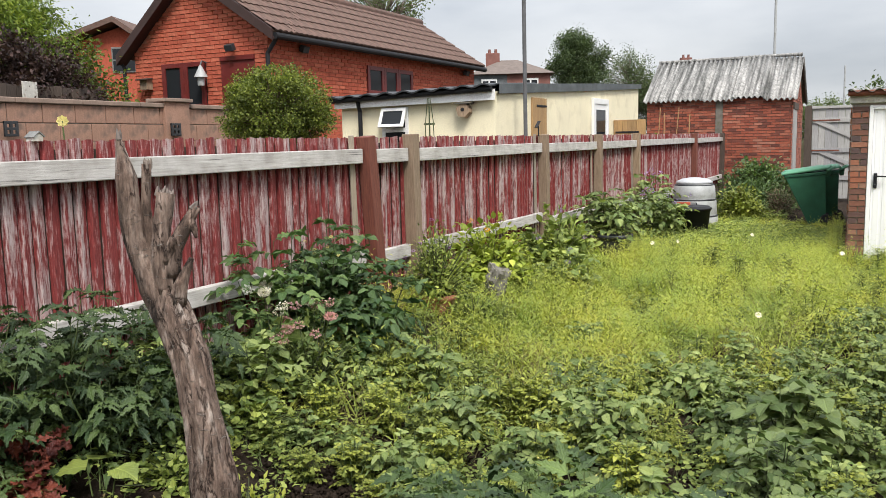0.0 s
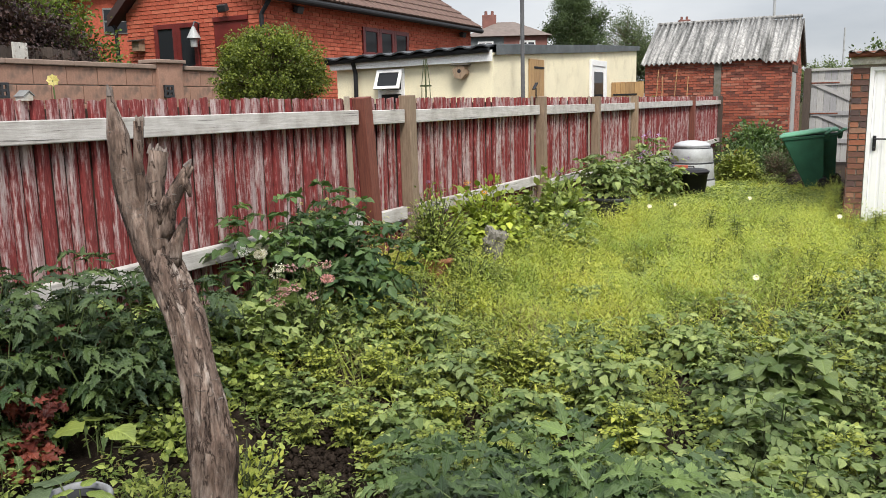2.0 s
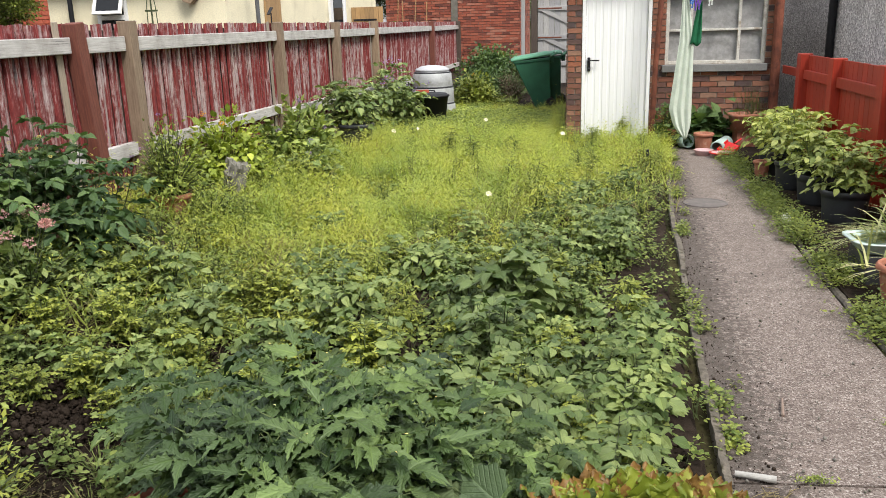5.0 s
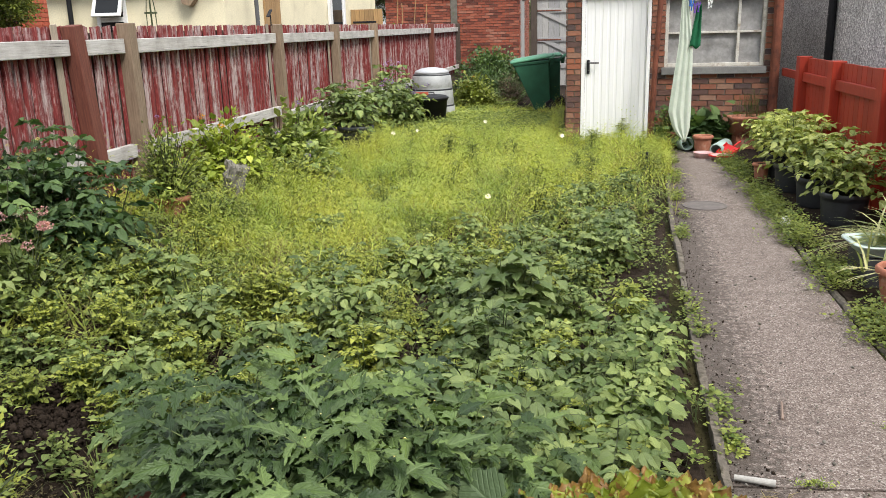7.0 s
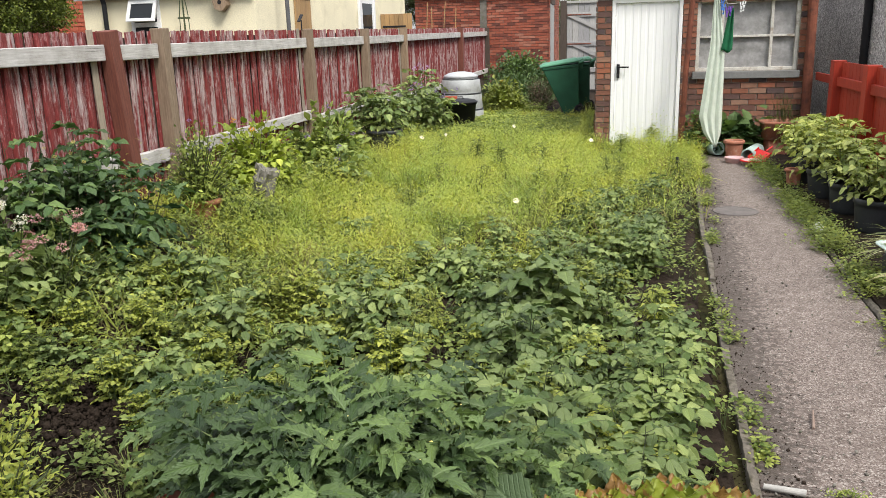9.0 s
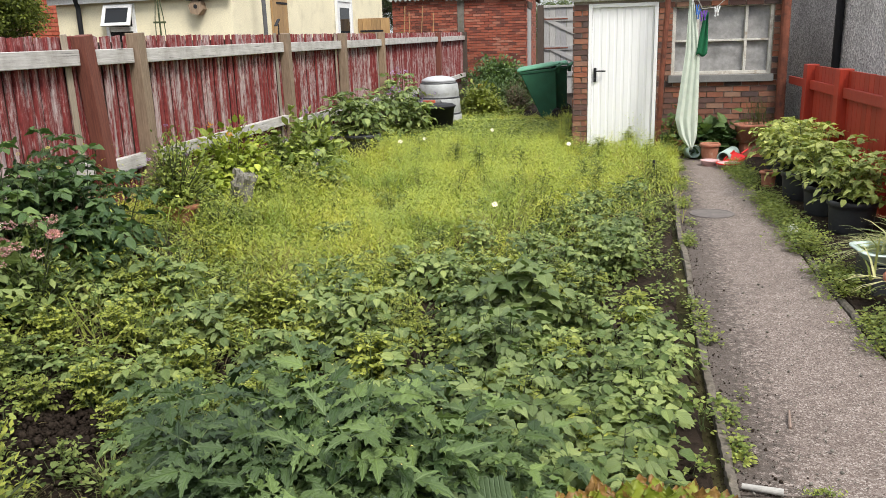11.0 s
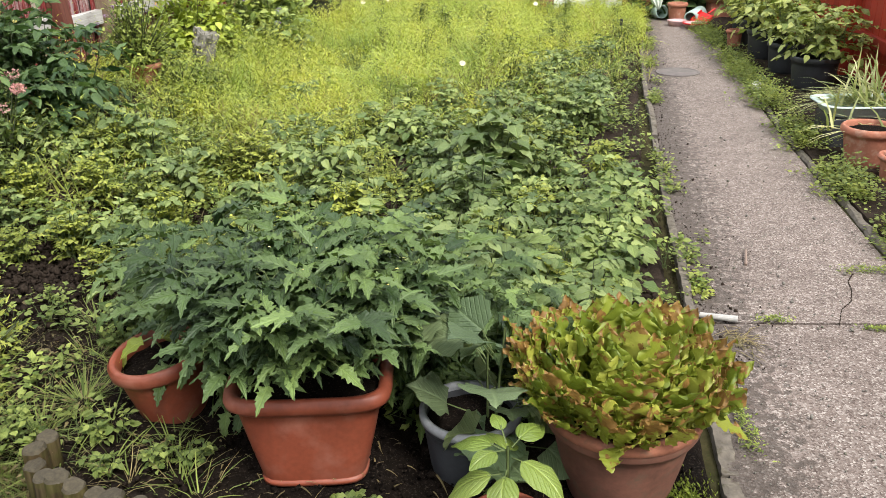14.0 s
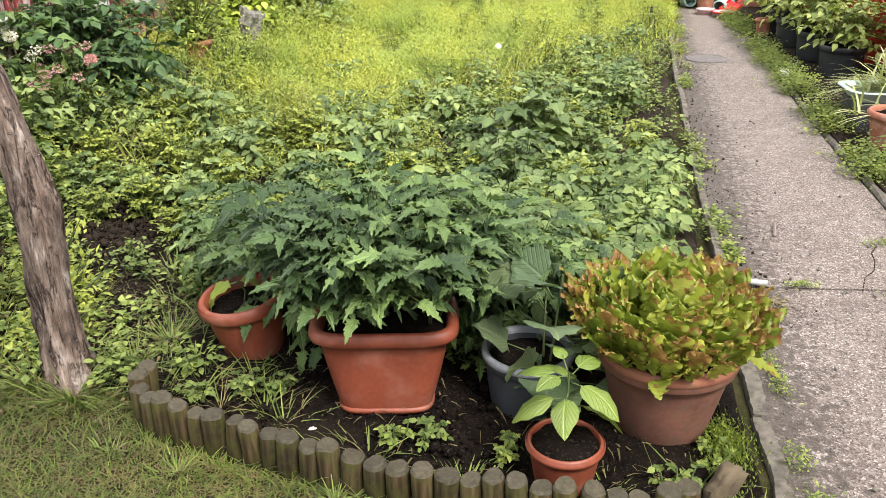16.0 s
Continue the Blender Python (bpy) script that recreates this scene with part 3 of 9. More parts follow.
M["pebble_dark"] = pebbledash("grey_pebbledash", 0.85)
M["glass"] = glass_material()


# ---- building helpers ----
def empty(name, x, y, z, rz=0.0, **tags):
    """A thing: an empty at its base, under which its parts hang."""
    ob = new(name)
    ob.empty_display_size = 0.05
    ob.matrix_world = pose(x, y, z, 0, 0, rz)
    return tagged(ob, **tags)


def part(name, bm, mat, parent=None, label="", smooth=False, at=None):
    """Links a bmesh (or a finished mesh) as one mesh object under a thing."""
    if isinstance(bm, bpy.types.Mesh):
        me = bm
    else:
        me = bpy.data.meshes.new(name)
        bm.normal_update()
        bm.to_mesh(me)
        bm.free()
    if mat is not None and not me.materials:
        me.materials.append(M[mat] if isinstance(mat, str) else mat)
    if smooth:
        me.polygons.foreach_set("use_smooth", [True] * len(me.polygons))
    ob = new(name, me)
    if parent is not None:
        ob.parent = parent
    if at is not None:
        ob.matrix_basis = at
    if label:
        ob["label"] = label
    return ob


def box(x0, y0, z0, x1, y1, z1, bev=0.0, bm=None, m=None):
    """A box from corner to corner, edges bevelled; added to bm when given."""
    own = bmesh.new()
    bmesh.ops.create_cube(own, size=1)
    bmesh.ops.scale(own, vec=(x1 - x0, y1 - y0, z1 - z0), verts=own.verts)
    bmesh.ops.translate(own, vec=((x0 + x1) / 2, (y0 + y1) / 2, (z0 + z1) / 2), verts=own.verts)
    if bev:
        bmesh.ops.bevel(own, geom=own.edges[:], offset=bev, segments=2, profile=0.5, affect="EDGES", clamp_overlap=True)
    if m is not None:
        own.transform(m)
    if bm is None:
        return own
    return join(bm, own)


def join(bm, own):
    me = bpy.data.meshes.new("tmp")
    own.to_mesh(me)
    own.free()
    bm.from_mesh(me)
    bpy.data.meshes.remove(me)
    return bm


def tube(points, radii, sides=10, cap=True, bm=None):
    """A round bar along a line of points."""
    bm = bm or bmesh.new()
    pts = [Vector(p) for p in points]
    if not hasattr(radii, "__len__"):
        radii = [radii] * len(pts)
    rings = []
    for i, p in enumerate(pts):
        d = (pts[min(i + 1, len(pts) - 1)] - pts[max(i - 1, 0)]).normalized()
        a = d.orthogonal().normalized() if abs(d.z) < 0.99 else Vector((1, 0, 0))
        if rings:
            a = (last - d * last.dot(d)).normalized()
        last = a
        b = d.cross(a)
        rings.append([bm.verts.new(p + (a * math.cos(k * math.tau / sides) + b * math.sin(k * math.tau / sides)) * radii[i]) for k in range(sides)])
    for r0, r1 in zip(rings, rings[1:]):
        for k in range(sides):
            bm.faces.new((r0[k], r0[(k + 1) % sides], r1[(k + 1) % sides], r1[k]))
    if cap:
        bm.faces.new(rings[0][::-1])
        bm.faces.new(rings[-1])
    return bm


def lathe(profile, sides=40, sx=1.0, sy=1.0, bm=None, power=2.0):
    """Turns a profile of (radius, height) about the upright axis; power above 2 squares the plan off."""
    bm = bm or bmesh.new()
    rings = []
    for r, z in profile:
        ring = []
        for k in range(sides):
            a = k * math.tau / sides
            c, s = math.cos(a), math.sin(a)
            q = (abs(c) ** power + abs(s) ** power) ** (-1 / power)
            ring.append(bm.verts.new((r * c * q * sx, r * s * q * sy, z)))
        rings.append(ring)
    for r0, r1 in zip(rings, rings[1:]):
        for k in range(sides):
            bm.faces.new((r0[k], r0[(k + 1) % sides], r1[(k + 1) % sides], r1[k]))
    return bm


def prism(poly, y0, y1):
    """A solid with the outline poly in (x, z), from y0 to y1."""
    bm = bmesh.new()
    a = [bm.verts.new((x, y0, z)) for x, z in poly]
    b = [bm.verts.new((x, y1, z)) for x, z in poly]
    n = len(poly)
    bm.faces.new(a)
    bm.faces.new(b[::-1])
    for i in range(n):
        bm.faces.new((a[i], b[i], b[(i + 1) % n], a[(i + 1) % n]))
    bmesh.ops.recalc_face_normals(bm, faces=bm.faces)
    return bm


def sheet(left, right, z, thick, wob=0.0):
    """A flat slab between two edge lines of (x, y)."""
    bm = bmesh.new()
    rows = []
    for (ax, ay), (bx, by) in zip(left, right):
        rows.append([bm.verts.new((ax + (bx - ax) * k / 8, ay + (by - ay) * k / 8, z + wob * noise.noise(Vector((ax + k, ay * 2, 3)))) ) for k in range(9)])
    for r0, r1 in zip(rows, rows[1:]):
        for k in range(8):
            bm.faces.new((r0[k], r0[k + 1], r1[k + 1], r1[k]))
    res = bmesh.ops.extrude_face_region(bm, geom=bm.faces[:])
    bmesh.ops.translate(bm, vec=(0, 0, -thick), verts=[v for v in res["geom"] if isinstance(v, bmesh.types.BMVert)])
    bmesh.ops.recalc_face_normals(bm, faces=bm.faces)
    return bm


def cells(length, height, bl=0.225, bh=0.075, holes=(), outline=None, lo=0.0):
    """Running-bond places (u, v, w) of bricks on a wall, leaving holes (u0, v0, u1, v1) free."""
    out = []
    row = 0
    v = lo
    while v + bh * 0.9 < height:
        u = -bl / 2 if row % 2 else 0.0
        while u < length:
            u0, u1 = max(u, 0.0), min(u + bl, length)
            spans = [(u0, u1)]
            for h in holes:
                if v + bh * 0.5 > h[1] and v + bh * 0.5 < h[3]:
                    nxt = []
                    for s in spans:
                        if s[1] <= h[0] or s[0] >= h[2]:
                            nxt.append(s)
                        else:
                            nxt += [q for q in ((s[0], h[0]), (h[2], s[1])) if q[1] - q[0] > 0.03]
                    spans = nxt
            for s in spans:
                if s[1] - s[0] > 0.03 and (outline is None or outline((s[0] + s[1]) / 2, v + bh)):
                    out.append((s[0], v, s[1] - s[0]))
            u += bl
        v += bh
        row += 1
    return out


BRICK_MESH = {}


def brick_mesh(w, h, mat, depth=0.02):
    key = (round(w * 100), round(h * 1000), mat)
    if key not in BRICK_MESH:
        j = 0.010
        bm = box(j / 2, -depth, j / 2, w - j / 2, 0.0, h - j / 2)
        for vt in bm.verts:
            if vt.co.y < -depth * 0.5:
                vt.co.x += 0.003 if vt.co.x < w / 2 else -0.003
                vt.co.z += 0.002 if vt.co.z < h / 2 else -0.002
        me = bpy.data.meshes.new("brick")
        bm.to_mesh(me)
        bm.free()
        me.materials.append(M[mat])
        BRICK_MESH[key] = me
    return BRICK_MESH[key]


def lay_bricks(parent, places, m, mat, bh=0.075, keep=300, near=None):
    """Bricks on a wall whose frame is m (x along, y into the wall, z up): singly up to keep, the rest joined."""
    rnd = random.Random(len(places))
    if near:
        places = sorted(places, key=near)
    for u, v, w in places[:keep]:
        ob = new("brick", brick_mesh(w, bh, mat))
        ob.parent = parent
        ob.matrix_basis = m @ pose(u, rnd.uniform(-0.002, 0.002), v, 0, 0, rnd.uniform(-0.4, 0.4))
    rest = places[keep:]
    if rest:
        vs, fs = [], []
        for u, v, w in rest:
            j, d = 0.005, 0.018 + rnd.uniform(-0.003, 0.002)
            n = len(vs)
            for yy, e in ((0.0, 0.0), (-d, 0.002)):
                for a, b in ((u + j + e, v + j + e), (u + w - j - e, v + j + e), (u + w - j - e, v + bh - j - e), (u + j + e, v + bh - j - e)):
                    vs.append(tuple(m @ Vector((a, yy, b))))
            fs += [(n + 4, n + 5, n + 6, n + 7), (n, n + 1, n + 5, n + 4), (n + 1, n + 2, n + 6, n + 5), (n + 2, n + 3, n + 7, n + 6), (n + 3, n, n + 4, n + 7)]
        me = bpy.data.meshes.new("brickwork")
        me.from_pydata(vs, [], fs)
        tagged(part("brickwork", me, mat, parent), kind="stuff")


# ---- ground ----
LOG_LINE = [(-2.37, 1.72), (-2.35, 1.62), (-2.27, 1.55), (-2.15, 1.515), (-1.92, 1.46), (-1.64, 1.385), (-1.43, 1.352), (-1.2, 1.318), (-0.95, 1.298), (-0.74, 1.318), (-0.60, 1.37)]


def smooth01(a, b, v):
    t = min(1.0, max(0.0, (v - a) / (b - a)))
    return t * t * (3 - 2 * t)


def gz(x, y):
    """Height of the bed: it climbs to a low bank along the near part of the fence."""
    return 0.02 + 0.40 * smooth01(-2.95, -4.5, x) * (1 - smooth01(7.0, 12.5, y))


def bed_edge(y):
    """The bed's edge beside the path."""
    return -0.375 + 0.022 * max(0, y - 1.9) if y < 4.7 else -0.313 + (y - 4.7) * 0.075


def bed_front(x):
    """The bed's front edge, along the log edging."""
    if x < -2.36:
        return 1.72
    pts = LOG_LINE[1:]
    for (ax, ay), (bx, by) in zip(pts, pts[1:]):
        if x <= bx:
            return ay + (by - ay) * (x - ax) / (bx - ax) + 0.01
    return 1.5


def ground():
    bm = bmesh.new()
    xs = [-3000, -300, -60, -25] + [-12 + i * 0.5 for i in range(40)] + [20, 60, 300, 3000]
    ys = [-3000, -300, -40] + [-6 + i * 0.5 for i in range(62)] + [40, 80, 300, 3000]
    grid = [[bm.verts.new((x, y, -0.02 + 0.015 * noise.noise(Vector((x, y, 0)) * 1.3) if abs(x) < 15 and -7 < y < 26 else -0.02)) for x in xs] for y in ys]
    for j in range(len(ys) - 1):
        for i in range(len(xs) - 1):
            bm.faces.new((grid[j][i], grid[j][i + 1], grid[j + 1][i + 1], grid[j + 1][i]))
    tagged(part("ground", bm, "lawn", smooth=True), "rough worn lawn and earth around the garden", "ground", kind="structure")

    bm = bmesh.new()
    nx, ny = 80, 190
    grid = []
    for j in range(ny + 1):
        row = []
        for i in range(nx + 1):
            u, v = i / nx, (j / ny) ** 1.25
            x = -4.6 + (bed_edge(1.4 + 22 * v) + 4.6) * u
            y0 = bed_front(x)
            y = y0 + (24.0 - y0) * v
            x = -4.6 + (bed_edge(y) + 4.6) * u
            z = gz(x, y) + 0.035 * noise.noise(Vector((x, y, 0)) * 2.1) + 0.022 * noise.noise(Vector((x, y, 5)) * 9) + 0.016 * noise.noise(Vector((x, y, 9)) * 26)
            row.append(bm.verts.new((x, y, max(z, 0.003) if 0 < i < nx and 0 < j < ny else (z if i == 0 else -0.06))))
        grid.append(row)
    for j in range(ny):
        for i in range(nx):
            bm.faces.new((grid[j][i], grid[j][i + 1], grid[j + 1][i + 1], grid[j + 1][i]))
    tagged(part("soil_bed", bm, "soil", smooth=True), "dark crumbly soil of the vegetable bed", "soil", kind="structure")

    ys2 = [-5, -2, 0, 1.3, 2.3, 2.85, 3.5, 4.7, 5.8, 6.9, 8, 9.2, 10.4, 11.5, 13.2]
    lx = [-0.36, -0.36, -0.36, -0.36, -0.33, -0.30, -0.27, -0.21, -0.15, -0.10, -0.03, 0.06, 0.15, 0.24, 0.3]
    rx = [0.6, 0.6, 0.6, 0.61, 0.62, 0.63, 0.64, 0.65, 0.68, 0.73, 0.79, 0.86, 0.93, 0.98, 1.05]
    for k, (i0, i1) in enumerate(((0, 5), (5, 14))):
        L, R = list(zip(lx, ys2))[i0:i1 + 1], list(zip(rx, ys2))[i0:i1 + 1]
        if k == 0:
            L[-1], R[-1] = (L[-1][0], L[-1][1] - 0.012), (R[-1][0], R[-1][1] + 0.04)
        else:
            R[0] = (R[0][0], R[0][1] + 0.06)
        tagged(part("path", sheet(L, R, 0.0, 0.08, 0.006), "path"), "pinkish grey worn aggregate concrete garden path", "path", kind="structure")
    # thin concrete kerb between bed and path, in lengths
    kerb = empty("kerb_edging", -0.4, 1.0, 0, label="narrow mossy concrete edging along the path", category="kerb", kind="structure")
    rnd = random.Random(4)
    kl = [(-0.35, 1.0), (-0.325, 1.9), (-0.303, 2.8), (-0.265, 3.7), (-0.22, 4.6), (-0.172, 5.5), (-0.128, 6.4), (-0.078, 7.3), (-0.015, 8.2), (0.053, 9.1), (0.12, 10.0), (0.19, 10.9)]
    for (ax, ay), (bx, by) in zip(kl, kl[1:]):
        ang = math.degrees(math.atan2(-(bx - ax), by - ay))
        n = math.hypot(bx - ax, by - ay)
        top = 0.02 + rnd.uniform(-0.012, 0.010)
        hw = 0.030 if ay < 2.5 else 0.021
        bm = bmesh.new()
        rings = []
        for q in range(61):
            yy = 0.004 + (n - 0.014) * q / 60
            chip = max(0.0, noise.noise(Vector((ay * 3, yy * 6, 2.0))) - 0.12)
            sway = 0.010 * noise.noise(Vector((ay, yy * 4, 7.0)))
            ring = []
            for px_, pz_ in ((-1, -0.06), (-1.0, -0.012), (-0.86, 0.0), (-0.3, 0.001), (0.3, 0.001), (0.86, -0.001), (1.0, -0.014), (1, -0.06)):
                p = Vector((-0.022 + sway + px_ * hw * (1 - 0.5 * chip), yy, top - 0.004 + pz_ - 0.03 * chip * (pz_ > -0.05)))
                ring.append(bm.verts.new(p + Vector((1, 0, 1)) * (0.003 * noise.noise(p * 22 + Vector((ay, 0, 0))) + 0.003 * noise.noise(p * 70))))
            rings.append(ring)
        for r0, r1 in zip(rings, rings[1:]):
            for q in range(7):
                bm.faces.new((r0[q], r0[q + 1], r1[q + 1], r1[q]))
        bm.faces.new(rings[0])
        bm.faces.new(rings[-1][::-1])
        bmesh.ops.recalc_face_normals(bm, faces=bm.faces)
        part("kerb_stone", bm, "kerb", kerb, at=pose(ax + 0.4 + 0.008, ay - 1.0, 0, rnd.uniform(-0.4, 0.4), rnd.uniform(-3, 3), ang))
    # right-hand edging, low and broken
    edge2 = empty("bed_edging", 0.64, 3.0, 0, label="low broken stone edging beside the path", category="kerb", kind="structure")
    rr = [(0.65, 2.6), (0.655, 3.5), (0.66, 4.4), (0.675, 5.3), (0.715, 6.2), (0.765, 7.1), (0.815, 8.0), (0.865, 8.9), (0.92, 9.8)]
    for (ax, ay), (bx, by) in zip(rr, rr[1:]):
        ang = math.degrees(math.atan2(-(bx - ax), by - ay))
        n = math.hypot(bx - ax, by - ay)
        bm = tube([(0.022, 0.02 + (n - 0.05) * q / 18, -0.016 + rnd.uniform(-0.004, 0.004)) for q in range(19)], 0.026, 9)
        for vt in bm.verts:
            vt.co += Vector((1, 0.3, 1)) * (0.010 * noise.noise(vt.co * 9 + Vector((ay, 5, 0))) + 0.005 * noise.noise(vt.co * 34))
        part("kerb_stone", bm, "kerb", edge2, at=pose(ax - 0.64 + 0.012, ay - 3.0, 0, 0, rnd.uniform(-4, 4), ang))
    L = [(0.71, -4), (0.71, 2.6), (0.72, 5.3), (0.8, 7.1), (0.95, 10.5), (1.0, 11.7)]
    R = [(1.9, -4), (1.9, 2.6), (1.72, 5.3), (1.72, 7.1), (1.72, 10.5), (1.72, 11.7)]
    tagged(part("side_bed", sheet(L, R, 0.012, 0.08, 0.02), "soil"), "narrow strip of dark soil beside the path", "soil", kind="structure")
    cover = empty("drain_cover", 0.25, 7.75, 0, label="round grey drain cover set in the path", category="drain cover")
    part("cover", lathe([(0.0, 0.006), (0.17, 0.006), (0.175, 0.004), (0.19, 0.008), (0.2, 0.008), (0.205, -0.02)], 36), "drain", cover)


ground()


# ---- the long red board fence ----
FX = -4.57


def fence():
    f = empty("garden_fence", FX, 0, 0, label="tall red-stained board fence, paint worn to silver timber, with grey rails", category="fence", kind="structure")
    rnd = random.Random(11)
    posts = [(0.2, "post_brown"), (1.3, "post_brown"), (5.52, "post_red"), (6.25, "post_brown"), (9.60, "post_brown"), (11.94, "post_brown"), (14.33, "post_brown"), (19.77, "post_red"), (24.0, "post_dark")]
    for k, (y, mat) in enumerate(posts):
        w, d = (0.12, 0.11) if k < 7 else (0.16, 0.12)
        top = 1.76 + rnd.uniform(-0.008, 0.012)
        lean = {2: 6.0, 3: 1.2, 4: 2.2}.get(k, 0.0)
        part("post", box(0.0, 0, -0.3, d, w, top, 0.006), mat, f, at=pose(0.0, y + 1.7 * math.tan(radians(lean)), 0, lean + rnd.uniform(-0.3, 0.3), rnd.uniform(-0.4, 0.4), 0))
    # slim older uprights flush with the boards, beside the newer posts
    for y in (5.45, 9.49, 11.83, 14.22, 19.9):
        part("old_post", box(0.001, 0, 0.1, 0.012, 0.07, 1.76, 0.003), "post_pale", f, "slim silvered older post", at=pose(0, y, 0, 1.5, 0, 0))
    # boards: tapered feather-edge, lapped
    meshes = []
    for w in (0.068, 0.078, 0.09):
        for h in (1.33, 1.36):
            bm = bmesh.new()
            out = [(0.0, 0.0), (0.024, 0.0), (0.026, 0.012), (0.006, w), (0.0, w)]
            a = [bm.verts.new((x, y, 0)) for x, y in out]
            b = [bm.verts.new((x, y, h + 0.012 * math.sin(y * 40))) for x, y in out]
            bm.faces.new(a[::-1])
            bm.faces.new(b)
            for i in range(5):
                bm.faces.new((a[i], a[(i + 1) % 5], b[(i + 1) % 5], b[i]))
            me = bpy.data.meshes.new("board")
            bm.to_mesh(me)
            bm.free()
            me.materials.append(M["fence_red"])
            meshes.append((w, h, me))
    y = 0.3
    while y < 24.0:
        w, h, me = meshes[rnd.randrange(6)]
        ob = new("board", me)
        ob.parent = f
        low = 0.42 if y < 9.6 else 0.40
        ob.matrix_basis = pose(rnd.uniform(-0.006, 0.003) - 0.026, y, 1.745 - h + rnd.uniform(-0.006, 0.006), rnd.uniform(-0.35, 0.35), rnd.uniform(-0.3, 0.3), rnd.uniform(-1.5, 1.5))
        y += w + rnd.uniform(0.006, 0.014)
    # rails between posts, and a recessed dark gravel board below, carried up as shade behind the gaps
    lows = [0.735, 0.735, 0.69, 0.69, 0.60, 0.56, 0.50, 0.50]
    for k in range(len(posts) - 1):
        y0, y1 = posts[k][0] + 0.122, posts[k + 1][0] - 0.004
        for z0, hgt in ((1.535, 0.115), (lows[k], 0.11)):
            bm = box(0.004, 0, 0, 0.066, y1 - y0, hgt, 0.006)
            for vt in bm.verts:
                vt.co.z += 0.006 * noise.noise(Vector((vt.co.y * 1.4 + k, z0, 0)))
            part("rail", bm, "rail_grey", f, at=pose(0, y0, z0 + rnd.uniform(-0.006, 0.006), rnd.uniform(-0.15, 0.15), 0, 0))
        part("backing_board", box(-0.06, -0.12, -0.1, -0.036, y1 - y0 + 0.002, 1.7, 0.0), "post_dark", f, at=pose(0, y0, 0))
    return f


fence()


# ---- shed with white door ----
def shed():
    x0, x1, y, top = -1.13, 1.68, 11.8, 2.06
    s = empty("brick_shed", 0, y, 0, label="small old brick shed with white door and boarded window", category="shed", kind="structure")
    dl, dr, dt = -0.93, 0.0, 2.03
    wl_, wr, wb, wt = 0.19, 1.485, 1.055, 1.985
    # front wall core in pieces round the openings
    for a in ((x0, -0.04, dl, top), (dr, -0.04, wl_, top), (wl_, -0.04, wr, wb), (wr, -0.04, x1, top), (dl, dt, dr, top), (wl_, wt, wr, top)):
        part("wall", box(a[0], 0.022, a[1], a[2], 0.24, a[3]), "mortar", s)
    part("wall", box(x0, 0.24, -0.04, x0 + 0.22, 5.2, top), "mortar", s)
    part("wall", box(x1 - 0.22, 0.24, -0.04, x1, 5.2, top), "mortar", s)
    part("wall", box(x0, 5.2, -0.04, x1, 5.42, top), "mortar", s)
    holes = [(dl - x0, -1, dr - x0, dt), (wl_ - x0, wb - 0.1, wr - x0, wt)]
    lay_bricks(s, cells(x1 - x0, top, holes=holes), pose(x0, 0.022, 0), "brick_shed", keep=290)
    lay_bricks(s, cells(5.2, top), pose(x0, 5.42, 0, 0, 0, -90), "brick_shed", keep=0)
    # door
    d = empty("door_1", 0, y, 0, label="white ribbed steel door, closed, with black lever handle", category="door", kind="structure")
    for a in ((dl + 0.002, 0.0, dl + 0.05, dt - 0.002), (dr - 0.05, 0.0, dr - 0.002, dt - 0.002)):
        part("door_frame", box(a[0], 0.0, 0, a[2], 0.1, a[3], 0.004), "door_white", d)
    part("door_frame", box(dl + 0.05, 0.0, dt - 0.05, dr - 0.05, 0.1, dt - 0.002, 0.004), "door_white", d)
    bm = bmesh.new()
    n, w0, w1 = 73, dl + 0.053, dr - 0.053
    xs = [w0 + (w1 - w0) * i / n for i in range(n + 1)]
    prof = [0.03 + (0.0 if i in (0, n) else (0.006 if (i // 3) % 3 == 0 else 0.0)) for i in range(n + 1)]
    a = [bm.verts.new((x, p, 0.02)) for x, p in zip(xs, prof)]
    b = [bm.verts.new((x, p, dt - 0.053)) for x, p in zip(xs, prof)]
    for i in range(n):
        bm.faces.new((a[i], a[i + 1], b[i + 1], b[i]))
    res = bmesh.ops.extrude_face_region(bm, geom=bm.faces[:])
    bmesh.ops.translate(bm, vec=(0, 0.03, 0), verts=[v for v in res["geom"] if isinstance(v, bmesh.types.BMVert)])
    bmesh.ops.recalc_face_normals(bm, faces=bm.faces)
    part("panel", bm, "door_white", d)
    hnd = part("door_handle", box(-0.853, 0.004, 0.985, -0.812, 0.028, 1.175, 0.008), "black", d, "black lever handle on a long plate")
    part("lever", tube([(-0.832, 0.01, 1.135), (-0.832, -0.035, 1.135), (-0.69, -0.037, 1.133)], 0.010), "black", hnd)
    part("keyhole", tube([(-0.832, 0.006, 1.03), (-0.832, -0.004, 1.03)], 0.008), "steel", hnd)
    # window with crumpled sheeting behind
    wn_ = empty("window_1", 0, y, 0, label="white timber window, four panes backed by crumpled grey sheeting", category="window", kind="structure")
    fw = 0.045
    for a in ((wl_, wb, wl_ + fw, wt), (wr - fw, wb, wr, wt)):
        part("window_frame", box(a[0] + 0.002, 0.05, a[1], a[2], 0.12, a[3], 0.004), "fascia", wn_)
    for z0 in (wb, wt - fw):
        part("window_frame", box(wl_ + fw, 0.05, z0 + 0.001, wr - fw, 0.12, z0 + fw, 0.004), "fascia", wn_)
    mull, tr = 1.145, 1.505
    part("mullion", box(mull - 0.018, 0.055, wb + fw, mull + 0.018, 0.11, wt - fw, 0.003), "fascia", wn_)
